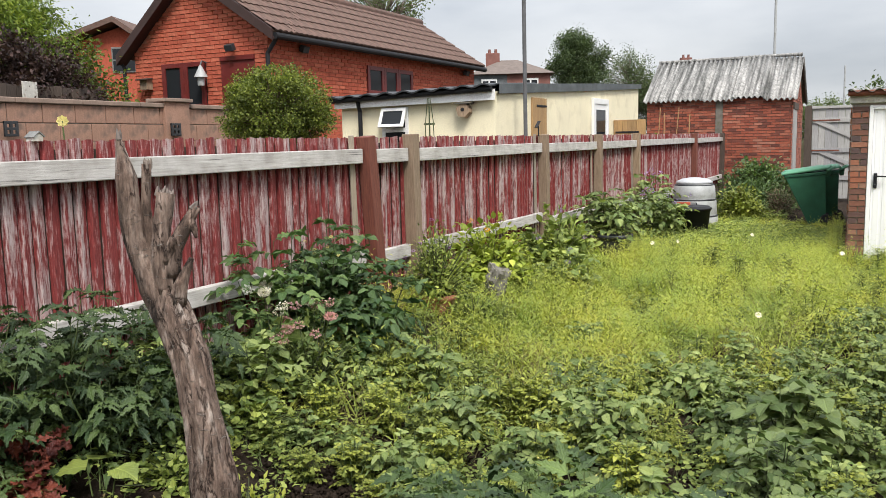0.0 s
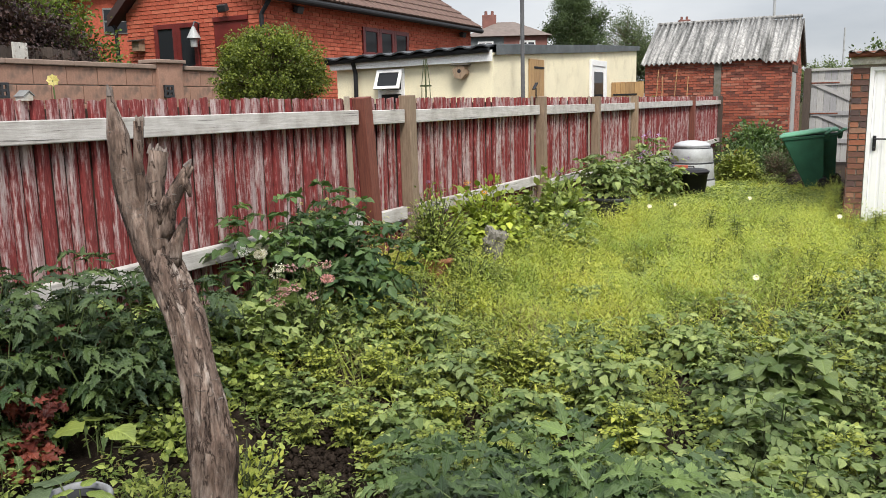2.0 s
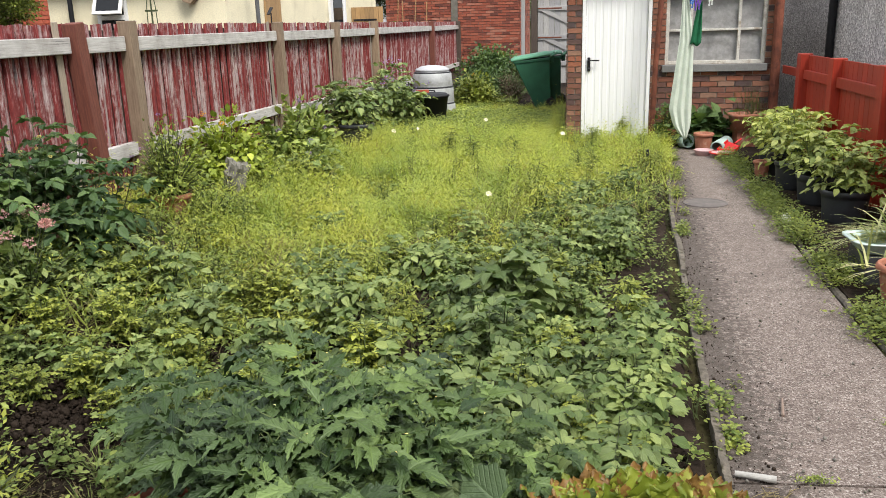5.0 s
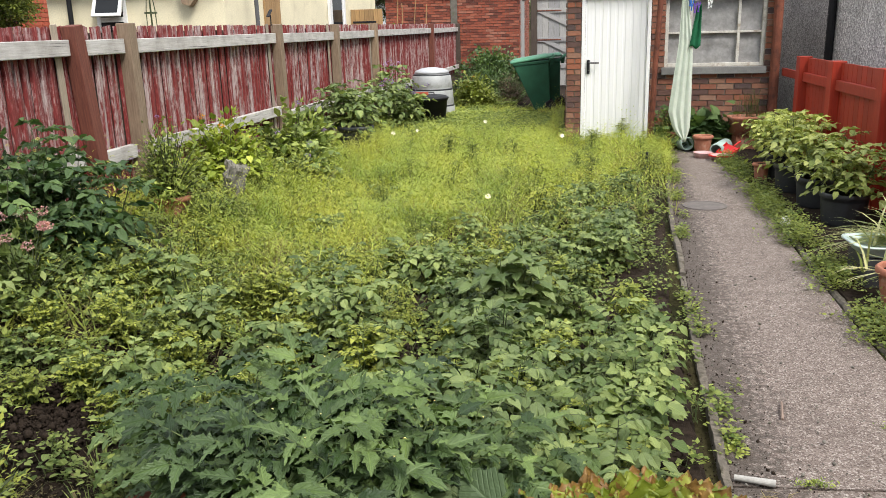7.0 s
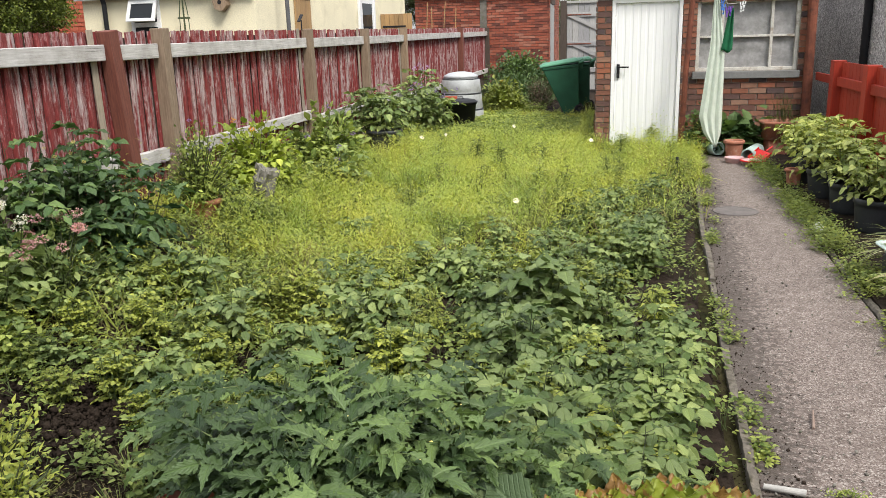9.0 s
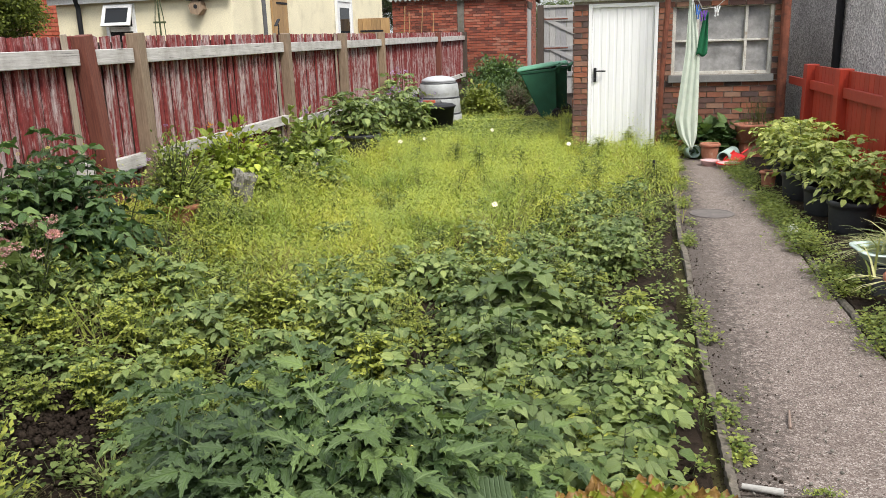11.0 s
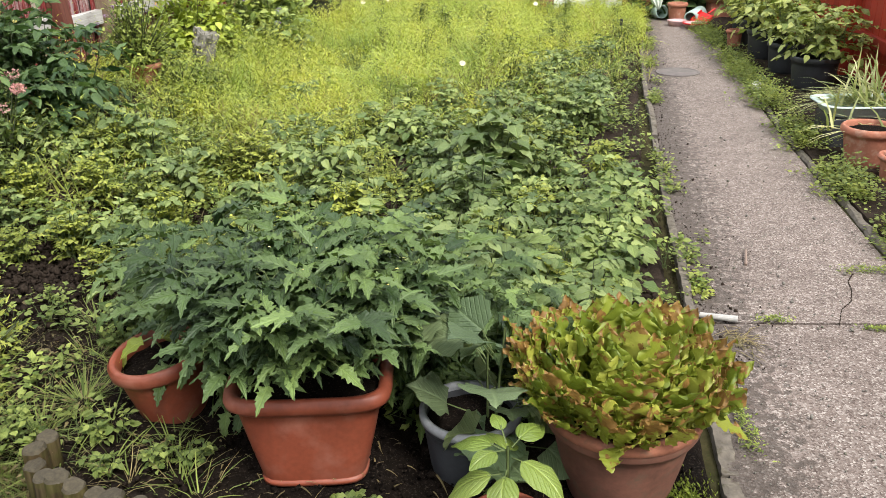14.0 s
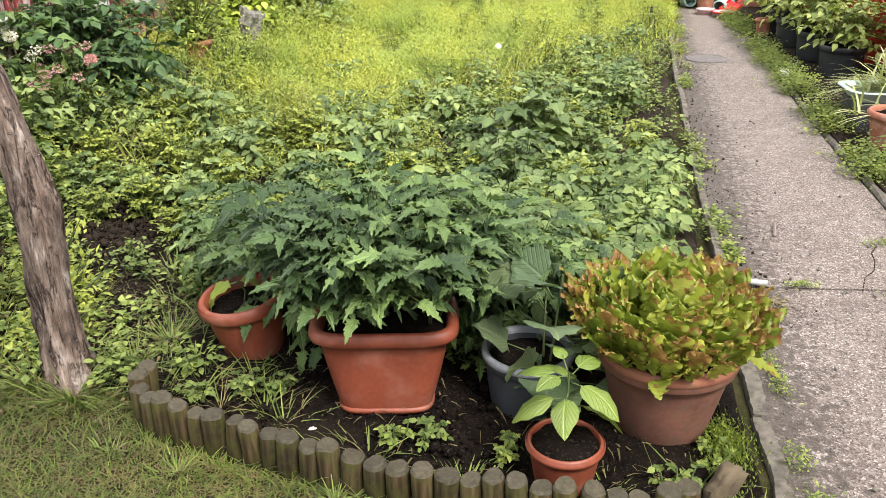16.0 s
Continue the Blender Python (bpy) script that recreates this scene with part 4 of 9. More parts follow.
    part("mullion", box(0.52 - 0.018, 0.055, wb + fw, 0.52 + 0.018, 0.11, wt - fw, 0.003), "fascia", wn_)
    for a, b in ((wl_ + fw, 0.502), (0.538, mull - 0.018), (mull + 0.018, wr - fw)):
        part("transom", box(a, 0.058, tr - 0.014, b, 0.11, tr + 0.014, 0.003), "fascia", wn_)
        for z0, z1 in ((wb + fw, tr - 0.014), (tr + 0.014, wt - fw)):
            bm = bmesh.new()
            bmesh.ops.create_grid(bm, x_segments=14, y_segments=14, size=0.5)
            for vt in bm.verts:
                u, v = vt.co.x + 0.5, vt.co.y + 0.5
                px, pz = a + (b - a) * u, z0 + (z1 - z0) * v
                vt.co = Vector((px, 0.105 + 0.012 * noise.noise(Vector((px * 9, 0, pz * 9))), pz))
            part("pane", bm, "sheet", wn_, smooth=True)
    part("window_sill", box(wl_ - 0.04, -0.05, wb - 0.10, wr + 0.03, 0.1, wb - 0.002, 0.008), "sill", wn_, "grey stone sill")
    # head: weathered board and dark gutter, corrugated roof
    part("fascia", box(x0 - 0.03, -0.035, top + 0.002, 1.72, 0.02, 2.17, 0.004), "fascia", s)
    part("gutter", tube([(x0 - 0.05, -0.085, 2.185), (1.84, -0.085, 2.19)], 0.038, 12), "rust", s, "rust-brown gutter")
    bm = bmesh.new()
    n = 150
    rows = []
    for yy, zz in ((-0.15, 2.21), (5.6, 2.5)):
        rows.append([bm.verts.new((x0 - 0.06 + 2.9 * i / n, yy, zz + 0.022 * math.sin(i * math.tau / 8.2))) for i in range(n + 1)])
    for i in range(n):
        bm.faces.new((rows[0][i], rows[0][i + 1], rows[1][i + 1], rows[1][i]))
    res = bmesh.ops.extrude_face_region(bm, geom=bm.faces[:])
    bmesh.ops.translate(bm, vec=(0, 0, 0.008), verts=[v for v in res["geom"] if isinstance(v, bmesh.types.BMVert)])
    bmesh.ops.recalc_face_normals(bm, faces=bm.faces)
    part("roof", bm, "asbestos", s, "grey corrugated sheet roof", smooth=True)
    # rust-brown downpipe at the corner, and the leaning line post
    part("downpipe", tube([(1.62, -0.07, 0.0), (1.605, -0.07, 2.14)], 0.062, 12), "rust", s, "rust-brown square corner pipe")
    p = empty("clothes_post", 0.1, 11.55, 0, label="rusty brown iron clothes-line post", category="post")
    part("pole", tube([(-0.085, 0, -0.2), (-0.05, 0, 1.1), (0.03, 0, 2.75)], 0.036, 12), "rust", p)


shed()


# ---- brick garage with corrugated roof beyond the fence ----
def garage():
    x0, x1, y0, y1, ez = -6.64, -2.76, 24.1, 28.1, 2.70
    g = empty("brick_garage", 0, y0, 0, label="old red brick garage with lichened corrugated cement roof", category="garage", kind="structure")
    D = y1 - y0
    part("wall", box(x0, 0.022, -0.1, x1, 0.24, ez), "mortar_old", g)
    for a in (x0, x1 - 0.22):
        bm = bmesh.new()
        join(bm, box(a, 0.24, -0.1, a + 0.22, D, ez))
        b2 = prism([(0.0, ez - 0.07), (D, ez - 0.07), (D / 2, ez + 1.13)], a, a + 0.22)
        b2.transform(Matrix(((0, 1, 0, 0), (1, 0, 0, 0), (0, 0, 1, 0), (0, 0, 0, 1))))
        bmesh.ops.recalc_face_normals(b2, faces=b2.faces)
        join(bm, b2)
        part("gable_wall", bm, "mortar_old", g)
    part("wall", box(x0, D, -0.1, x1, D + 0.22, ez), "mortar_old", g)
    pl = cells(x1 - x0, ez, lo=0.0)
    lay_bricks(g, pl, pose(x0, 0.022, 0), "brick_old", near=lambda c: -c[1], keep=250)
    half = D / 2
    side = cells(D, ez + 1.1, outline=lambda u, v: v < ez - 0.1 or v < ez - 0.12 + 1.2 * (1 - abs(u - half) / half))
    lay_bricks(g, side, pose(x1, 0.0, 0, 0, 0, 90), "brick_old", keep=0)
    part("pier", box(-4.72, -0.02, -0.05, -4.53, 0.02, ez - 0.02), "stone", g, "grey rendered strip")
    # corrugated sheets, two slopes, in separate widths
    n, wid = 5, (x1 - x0 + 0.2) / 5
    for sgn in (1, -1):
        for k in range(n):
            bm = bmesh.new()
            rows = []
            steps = 34
            for t in (0.0, 0.5, 1.0):
                yy = half - sgn * (half + 0.14) * (1 - t)
                zz = ez - 0.03 + 1.27 * t + 0.012 * k * (1 if k % 2 else -1)
                rows.append([bm.verts.new((x0 - 0.1 + wid * k + (wid + 0.05) * i / steps, yy, zz + 0.036 * math.sin(i * math.tau / 5.6) + 0.01 * noise.noise(Vector((i * .2 + k * 9, t * 3, sgn))))) for i in range(steps + 1)])
            for r0, r1 in zip(rows, rows[1:]):
                for i in range(steps):
                    bm.faces.new((r0[i], r0[i + 1], r1[i + 1], r1[i]))
            res = bmesh.ops.extrude_face_region(bm, geom=bm.faces[:])
            bmesh.ops.translate(bm, vec=(0, 0, 0.012), verts=[v for v in res["geom"] if isinstance(v, bmesh.types.BMVert)])
            bmesh.ops.recalc_face_normals(bm, faces=bm.faces)
            part("roof_sheet", bm, "asbestos", g, smooth=True)
    part("ridge_cap", tube([(x0 - 0.1, half, ez + 1.26), (x1 + 0.1, half, ez + 1.26)], 0.05, 10), "asbestos", g)
    part("door_frame", box(x1 + 0.002, 0.25, 0.0, x1 + 0.05, 0.37, 2.35, 0.004), "gate_grey", g)
    part("door_leaf", box(x1 + 0.002, 0.38, 0.0, x1 + 0.04, 1.5, 2.35, 0.004), "gate_grey", g, "grey boarded side door")
    part("door_lintel", box(x1 + 0.002, 0.25, 2.36, x1 + 0.06, 1.7, 2.55, 0.004), "post_dark", g)
    # boarded gate between garage and shed
    gt = empty("garden_gate", -2.14, 22.2, 0, label="pale weathered ledged and braced board gate, closed", category="gate", kind="structure")
    rnd = random.Random(5)
    for i in range(11):
        part("board", box(i * 0.145, 0, 0.1, i * 0.145 + 0.14, 0.022, 2.28 + rnd.uniform(-0.01, 0.01), 0.003), "gate_grey", gt)
    for z in (0.55, 1.22, 1.95):
        part("ledge", box(0.02, -0.035, z, 1.58, -0.003, z + 0.11, 0.004), "gate_grey", gt)
        part("strap_hinge", box(0.0, -0.045, z + 0.04, 0.62, -0.037, z + 0.07, 0.002), "rust", gt)
    for z in (0.62, 1.3):
        bm = box(-0.05, -0.03, 0, 0.05, -0.004, 1.6, 0.004)
        part("brace", bm, "gate_grey", gt, at=pose(1.5, 0, z, 0, -64 if z > 1 else -64, 0))
    part("gate_post", box(-0.17, -0.05, 0, -0.01, 0.12, 2.36, 0.006), "post_dark", gt)
    part("top_bar", box(-0.14, -0.04, 2.29, 1.6, 0.05, 2.35, 0.006), "gate_grey", gt)


garage()


# ---- the house beyond ----
def house():
    ex, y0, y1, ez = -10.3, 11.6, 20.1, 3.83
    lx, ax, az = -13.53, -11.98, 4.93
    h = empty("brick_house", ex, y0, 0, label="orange-red brick house with brown tiled gable roof", category="house", kind="structure")
    L = y1 - y0

    def X(x):
        return x - ex
    gable = [(X(lx), 0), (X(ex), 0), (X(ex), ez - 0.05), (X(ax), az - 0.08), (X(lx), ez - 0.22)]
    bm = prism(gable, 0.022, L)
    part("wall", bm, "mortar_orange", h)

    part("downpipe", tube([(X(-13.86), -0.12, 3.42), (X(-13.75), -0.06, 3.25), (X(-13.70), -0.06, 0.3)], 0.035, 10), "black", h)

    def under(u, v):
        x = lx + u
        top = ez - 0.1 + (az - ez) * (1 - (x - ax) / (ex - ax)) if x > ax else ez - 0.3 + (az - ez + 0.22) * (x - lx) / (ax - lx)
        return v < top
    # gable openings: tall window pair, door
    w0, w1, wb, wt = 0.73, 1.79, 2.40, 3.25
    d0, d1, dt = 2.15, 2.93, 3.30
    lay_bricks(h, cells(ex - lx, az, holes=[(w0, wb, w1, wt), (d0, 0, d1, dt)], outline=under, lo=1.5), pose(X(lx), 0.022, 0), "brick_orange", keep=300)
    win = [(3.18, 2.72, 5.11, 3.31)]
    side = cells(L, ez - 0.05, holes=win, lo=1.8)
    lay_bricks(h, side, pose(0, 0, 0, 0, 0, 90), "brick_orange", keep=0)
    x0 = X(lx)

    def casement(name, a, b, z0, z1, lights, m, parent):
        o = empty(name, 0, 0, 0, label="dark red-brown casement window", category="window", kind="structure")
        o.parent = None
        o.matrix_world = Matrix.Translation((ex, y0, 0)) @ m
        part("backing", box(a, -0.004, z0, b, 0.012, z1), "dark_room", o)
        part("window_sill", box(a - 0.05, -0.07, z0 - 0.06, b + 0.05, 0.0, z0 - 0.004, 0.006), "brown_frame", o)
        n = len(lights) - 1
        for i in range(n):
            u0, u1 = a + (b - a) * lights[i], a + (b - a) * lights[i + 1]
            fr = part("window_frame", box(u0 + 0.002, -0.045, z0, u0 + 0.092, -0.005, z1, 0.004), "brown_frame", o)
            part("stile", box(u1 - 0.092, -0.045, z0, u1 - 0.002, -0.005, z1, 0.004), "brown_frame", fr)
            part("rail", box(u0 + 0.092, -0.045, z1 - 0.085, u1 - 0.092, -0.005, z1, 0.004), "brown_frame", fr)
            part("rail", box(u0 + 0.092, -0.045, z0, u1 - 0.092, -0.005, z0 + 0.085, 0.004), "brown_frame", fr)
            part("pane", box(u0 + 0.062, -0.022, z0 + 0.06, u1 - 0.062, -0.014, z1 - 0.06), "glass", o)
    casement("window_2", w0, w1, wb, wt, (0, 0.52, 1), pose(x0, 0.0, 0), h)
    casement("window_3", win[0][0], win[0][2], win[0][1], win[0][3], (0, 0.34, 0.66, 1), pose(0, 0, 0, 0, 0, 90), h)
    d = empty("door_2", ex + x0, y0, 0, label="dark red-brown house door, closed", category="door", kind="structure")
    part("leaf", box(d0, 0.0, 1.0, d1, 0.03, dt, 0.004), "brown_frame", d)
    part("door_frame", box(d0, -0.03, dt - 0.08, d1, 0.0, dt, 0.004), "brown_frame", d)
    # roof: battens of interlocking tiles on each slope
    run, rise = ex - ax + 0.28, (az - ez) * (ex - ax + 0.28) / (ex - ax)
    slope = math.hypot(run, rise)
    ang = math.degrees(math.atan2(rise, run))
    tw, th = 0.30, 0.345
    bm = bmesh.new()
    seg = 8
    out = [(i / seg * tw, 0.022 * (1 + math.cos(i / seg * math.tau * 2)) / 2) for i in range(seg + 1)]
    a = [bm.verts.new((x, 0, z + 0.03)) for x, z in out]
    b = [bm.verts.new((x, th * 1.18, z + 0.004)) for x, z in out]
    c = [bm.verts.new((x, 0, z)) for x, z in out]
    for i in range(seg):
        bm.faces.new((a[i], a[i + 1], b[i + 1], b[i]))
        bm.faces.new((c[i], c[i + 1], a[i + 1], a[i]))
    tile = bpy.data.meshes.new("roof_tile")
    bm.to_mesh(tile)
    bm.free()
    tile.materials.append(M["tile"])
    east = Matrix.Translation((X(ex + 0.28), -0.2, ez - (rise - (az - ez)))) @ pose(0, 0, 0, 0, 0, 90) @ pose(0, 0, 0, ang, 0, 0)
    rnd = random.Random(2)
    nrow, ncol = int(slope / th) + 1, int((L + 0.4) / tw)
    roof = part("roof", box(0, 0, -0.06, L + 0.35, slope, 0.0), "tile", h, at=east)
    for r in range(nrow):
        for k in range(ncol):
            ob = new("roof_tile", tile)
            ob.parent = roof
            ob.matrix_basis = pose(k * tw + 0.02, r * th - 0.03, 0.0 + rnd.uniform(-0.002, 0.003), rnd.uniform(-0.4, 0.4), 0, 0)
    lrun, lrise = ax - lx + 0.25, az - ez + 0.39
    lang = math.degrees(math.atan2(lrise, lrun))
    west = Matrix.Translation((X(lx - 0.25), L + 0.15, az - lrise)) @ pose(0, 0, 0, 0, 0, -90) @ pose(0, 0, 0, lang, 0, 0)
    part("roof", box(0, 0, -0.05, L + 0.35, math.hypot(lrun, lrise), 0.03), "tile", h, at=west)
    part("ridge_tile", tube([(X(ax), -0.2, az + 0.01), (X(ax), L + 0.2, az + 0.01)], 0.10, 12), "tile", h, "rounded brown ridge tiles")
    for (p, q) in (((X(ex + 0.28), ez - (rise - (az - ez)) - 0.1), (X(ax), az - 0.08)), ((X(lx - 0.25), az - lrise - 0.1), (X(ax), az - 0.08))):
        v = Vector((q[0] - p[0], 0, q[1] - p[1]))
        bm = prism([(p[0], p[1] - 0.06), (q[0], q[1] - 0.06), (q[0], q[1] + 0.13), (p[0], p[1] + 0.13)], -0.225, -0.19)
        part("barge_board", bm, "barge", h)
        bm = prism([(p[0], p[1] - 0.05), (q[0], q[1] - 0.05), (q[0], q[1] - 0.01), (p[0], p[1] - 0.01)], -0.19, 0.02)
        part("soffit", bm, "barge", h)
    part("gutter", tube([(X(ex) + 0.29, -0.15, ez - 0.27), (X(ex) + 0.29, L + 0.1, ez - 0.27)], 0.06, 12), "black", h, "black plastic gutter")
    part("fascia", box(X(ex) + 0.16, -0.18, ez - 0.30, X(ex) + 0.2, L + 0.1, ez - 0.14, 0.003), "barge", h)
    part("downpipe", tube([(0.06, -0.08, 0.5), (0.06, -0.08, ez - 0.55), (0.24, -0.05, ez - 0.3)], 0.04, 10), "black", h, "black plastic downpipe")
        # things fixed to the gable
    bx = empty("bird_box", ex + x0 + 0.36, y0 - 0.01, 2.80, label="small weathered wooden bird box on the brick wall", category="bird box")
    part("body", box(-0.09, -0.15, 0, 0.09, -0.0, 0.2, 0.004), "post_brown", bx)
    part("roof", box(-0.13, -0.2, 0.2, 0.13, 0.0, 0.225, 0.004), "post_dark", bx, at=pose(0, 0, 0, 8, 0, 0))
    lamp = empty("wall_lantern", ex + x0 + 1.83, y0 - 0.02, 2.80, label="pale metal wall lantern on a bracket", category="lantern")
    part("bracket", tube([(0, 0.0, 0.42), (0, -0.12, 0.44), (0, -0.16, 0.36)], 0.014, 8), "steel", lamp)
    part("shade", lathe([(0.02, 0.36), (0.05, 0.30), (0.12, 0.16), (0.125, 0.15), (0.10, 0.15)], 20), "silver", lamp, at=pose(0, -0.16, 0))
    part("glass", lathe([(0.0, 0.16), (0.075, 0.155), (0.06, 0.0), (0.0, 0.0)], 16), "silver", lamp, at=pose(0, -0.16, 0))
    for nm, px, py, pz, rz in (("flood_light", ex + x0 + 2.49, y0 - 0.02, 3.46, 0), ("flood_light", ex + 0.02, y0 + 0.9, 3.46, 90), ("flood_light", ex + 0.02, y0 + 7.8, 3.46, 90)):
        fl = empty(nm, px, py, pz, rz, label="small black flood lamp on the brick wall", category="lamp")
        part("housing", box(-0.09, -0.16, -0.05, 0.09, -0.06, 0.07, 0.012), "charcoal", fl, at=pose(0, 0, 0, 20, 0, 0))
        part("arm", tube([(0, 0.0, 0.0), (0, -0.09, 0.01)], 0.02, 8), "charcoal", fl)


house()


# ---- cream outbuilding with felt roof ----
def outbuilding():
    x0, x1, y0, y1 = -7.68, -5.27, 9.94, 17.5
    o = empty("cream_outbuilding", x1, y0, 0, label="low cream-painted outbuilding with dark felt roof", category="outbuilding", kind="structure")
    W, L = x0 - x1, y1 - y0
    zs, zn = 2.33, 2.74
    bm = bmesh.new()
    v = [bm.verts.new(c) for c in ((W, 0, 0), (0, 0, 0), (0, L, 0), (W, L, 0), (W, 0, 2.24), (0, 0, zs), (0, L, zn), (W, L, 2.6))]
    for f in ((0, 1, 5, 4), (1, 2, 6, 5), (2, 3, 7, 6), (3, 0, 4, 7), (4, 5, 6, 7), (3, 2, 1, 0)):
        bm.faces.new([v[i] for i in f])
    part("wall", bm, "cream", o)
    # felt edge along the long side, and corrugated sheets with a white board over the short side
    bm = bmesh.new()
    pts = [(0, zs + 0.05), (2.2, zs + 0.16), (4.6, zs + 0.285), (L + 0.05, zn + 0.01)]
    lo = [(0, zs - 0.03), (2.2, zs + 0.085), (4.6, zs + 0.21), (L + 0.05, zn - 0.03)]
    for (ya, za), (yb, zb), (_, qa), (_, qb) in zip(pts, pts[1:], lo, lo[1:]):
        a = [bm.verts.new(c) for c in ((0.05, ya, qa), (0.05, yb, qb), (0.05, yb, zb + 0.05), (0.05, ya, za + 0.05))]
        b = [bm.verts.new(c) for c in ((W, ya, qa), (W, yb, qb), (W, yb, zb - 0.02), (W, ya, za - 0.02))]
        bm.faces.new(a)
        bm.faces.new((a[3], a[2], b[2], b[3]))
        bm.faces.new((a[1], a[0], b[0], b[1]))
    bmesh.ops.remove_doubles(bm, verts=bm.verts, dist=0.001)
    part("roof", bm, "felt", o, "dark grey felt roof with folded edge")
    bm = bmesh.new()
    n = 60
    rows = []
    for yy, dz in ((-0.2, 0.0), (1.6, 0.10)):
        rows.append([bm.verts.new((W - 0.12 + (0.12 - W) * i / n, yy, 2.325 + 0.07 * i / n + dz + 0.018 * math.sin(i * math.tau / 7))) for i in range(n + 1)])
    for i in range(n):
        bm.faces.new((rows[0][i], rows[0][i + 1], rows[1][i + 1], rows[1][i]))
    res = bmesh.ops.extrude_face_region(bm, geom=bm.faces[:])
    bmesh.ops.translate(bm, vec=(0, 0, 0.02), verts=[q for q in res["geom"] if isinstance(q, bmesh.types.BMVert)])
    bmesh.ops.recalc_face_normals(bm, faces=bm.faces)
    part("roof_sheet", bm, "charcoal", o, "black corrugated sheet")
    bm = prism([(W - 0.06, 2.19), (0.02, 2.22), (0.02, 2.36), (W - 0.06, 2.30)], -0.09, -0.06)
    part("fascia", bm, "white", o, "white fascia board")
    part("gutter", tube([(W - 0.1, -0.13, 2.30), (0.0, -0.13, 2.36)], 0.035, 10), "black", o)
    part("downpipe", tube([(W + 0.35, -0.06, 0.2), (W + 0.35, -0.06, 2.14), (W + 0.35, -0.12, 2.29)], 0.03, 10), "black", o)
    # small top-hung window, ajar
    wn_ = empty("window_4", x1 - 1.515, y0, 0.06, label="small white plastic window, top light propped open", category="window", kind="structure")
    part("backing", box(-0.19, -0.004, 1.5, 0.19, -0.001, 2.1), "dark_room", wn_)
    for a in ((-0.21, 1.45, -0.16, 2.12), (0.16, 1.45, 0.21, 2.12), (-0.16, 2.07, 0.16, 2.12), (-0.16, 1.78, 0.16, 1.84), (-0.16, 1.45, 0.16, 1.5)):
        part("window_frame", box(a[0], -0.03, a[1], a[2], -0.005, a[3], 0.004), "white", wn_)
    part("pane", box(-0.16, -0.018, 1.5, 0.16, -0.012, 1.78), "glass", wn_)
    sash = part("sash", box(-0.2, -0.03, -0.28, 0.2, -0.002, -0.24, 0.004), "white", wn_, at=pose(0, -0.03, 2.1, -24, 0, 0))
    for a in ((-0.2, -0.24, -0.155, 0.0), (0.155, -0.24, 0.2, 0.0), (-0.155, -0.045, 0.155, 0.0)):
        part("stile", box(a[0], -0.03, a[1], a[2], -0.002, a[3], 0.004), "white", sash)
    part("pane", box(-0.155, -0.02, -0.24, 0.155, -0.014, -0.045), "glass", sash)
    # round nest box and feeder
    nb = empty("nest_box", x1 - 0.43, y0 - 0.005, 2.10, label="small hexagonal wooden nest box on the cream wall", category="nest box")
    bm = tube([(0, -0.11, 0), (0, 0, 0)], 0.10, 6)
    part("body", bm, "post_brown", nb)
    part("roof", box(-0.12, -0.13, 0.085, 0.12, 0.0, 0.1, 0.003), "stone", nb)
    part("hole", tube([(0, -0.114, 0.01), (0, -0.108, 0.01)], 0.026, 12), "black", nb)
    ob = empty("wire_plant_support", x1 - 0.80, y0 - 0.35, 1.32, label="tall thin dark green wire plant support", category="plant support")
    for k in range(4):
        a = k * math.tau / 4 + 0.4
        part("leg", tube([(0.11 * math.cos(a), 0.11 * math.sin(a), -1.3), (0.05 * math.cos(a), 0.05 * math.sin(a), 0.65), (0.015 * math.cos(a), 0.015 * math.sin(a), 0.95)], 0.006, 6), "stem_dark", ob)
    part("ring", lathe([(0.06, 0.6), (0.075, 0.6), (0.075, 0.62), (0.06, 0.62), (0.06, 0.6)], 16), "stem_dark", ob)
    # long side: timber door, white door, meter post, gate
    d = empty("door_3", x1, y0, 0, label="honey-coloured ledged timber side door", category="door", kind="structure")
    for i in range(7):
        part("board", box(0.004, 1.26 + i * 0.085, 0.1, 0.03, 1.26 + i * 0.085 + 0.082, 2.30, 0.003), "new_wood", d)
    part("strap_hinge", box(0.03, 1.42, 2.17, 0.036, 1.84, 2.20, 0.002), "black", d)
    d = empty("door_4", x1, y0, 0, label="white plastic glazed side door, closed", category="door", kind="structure")
    for a in ((4.2, 0.1, 4.29, 2.4), (5.07, 0.1, 5.16, 2.4), (4.29, 2.3, 5.07, 2.4)):
        part("door_frame", box(0.004, a[0], a[1], 0.05, a[2], a[3], 0.004), "white", d)
    part("leaf", box(0.004, 4.29, 0.1, 0.035, 5.07, 2.3, 0.004), "white", d)
    part("pane", box(0.035, 4.4, 1.0, 0.04, 4.96, 2.2), "glass", d)
    gt = empty("timber_gate", -5.27, 15.55, 0, label="low honey-coloured timber gate with black hinges", category="gate", kind="structure")
    for i in range(7):
        part("board", box(0.01 + i * 0.088, 0, 0.1, 0.01 + i * 0.088 + 0.084, 0.022, 2.03, 0.003), "new_wood", gt)
    for z in (1.35, 1.78):
        part("strap_hinge", box(0.05, -0.01, z, 0.5, -0.002, z + 0.035, 0.002), "black", gt)
    pole = empty("pole", -5.02, 10.38, 0, label="tall dark grey metal pole beyond the fence", category="pole")
    part("shaft", tube([(0.0, 0, -0.2), (-0.01, 0, 1.7), (-0.03, 0, 5.6)], 0.027, 12), "steel", pole)
    sl = empty("solar_lamp", FX + 0.03, 9.56, 1.74, label="small black solar lamp on a fence post", category="lamp")
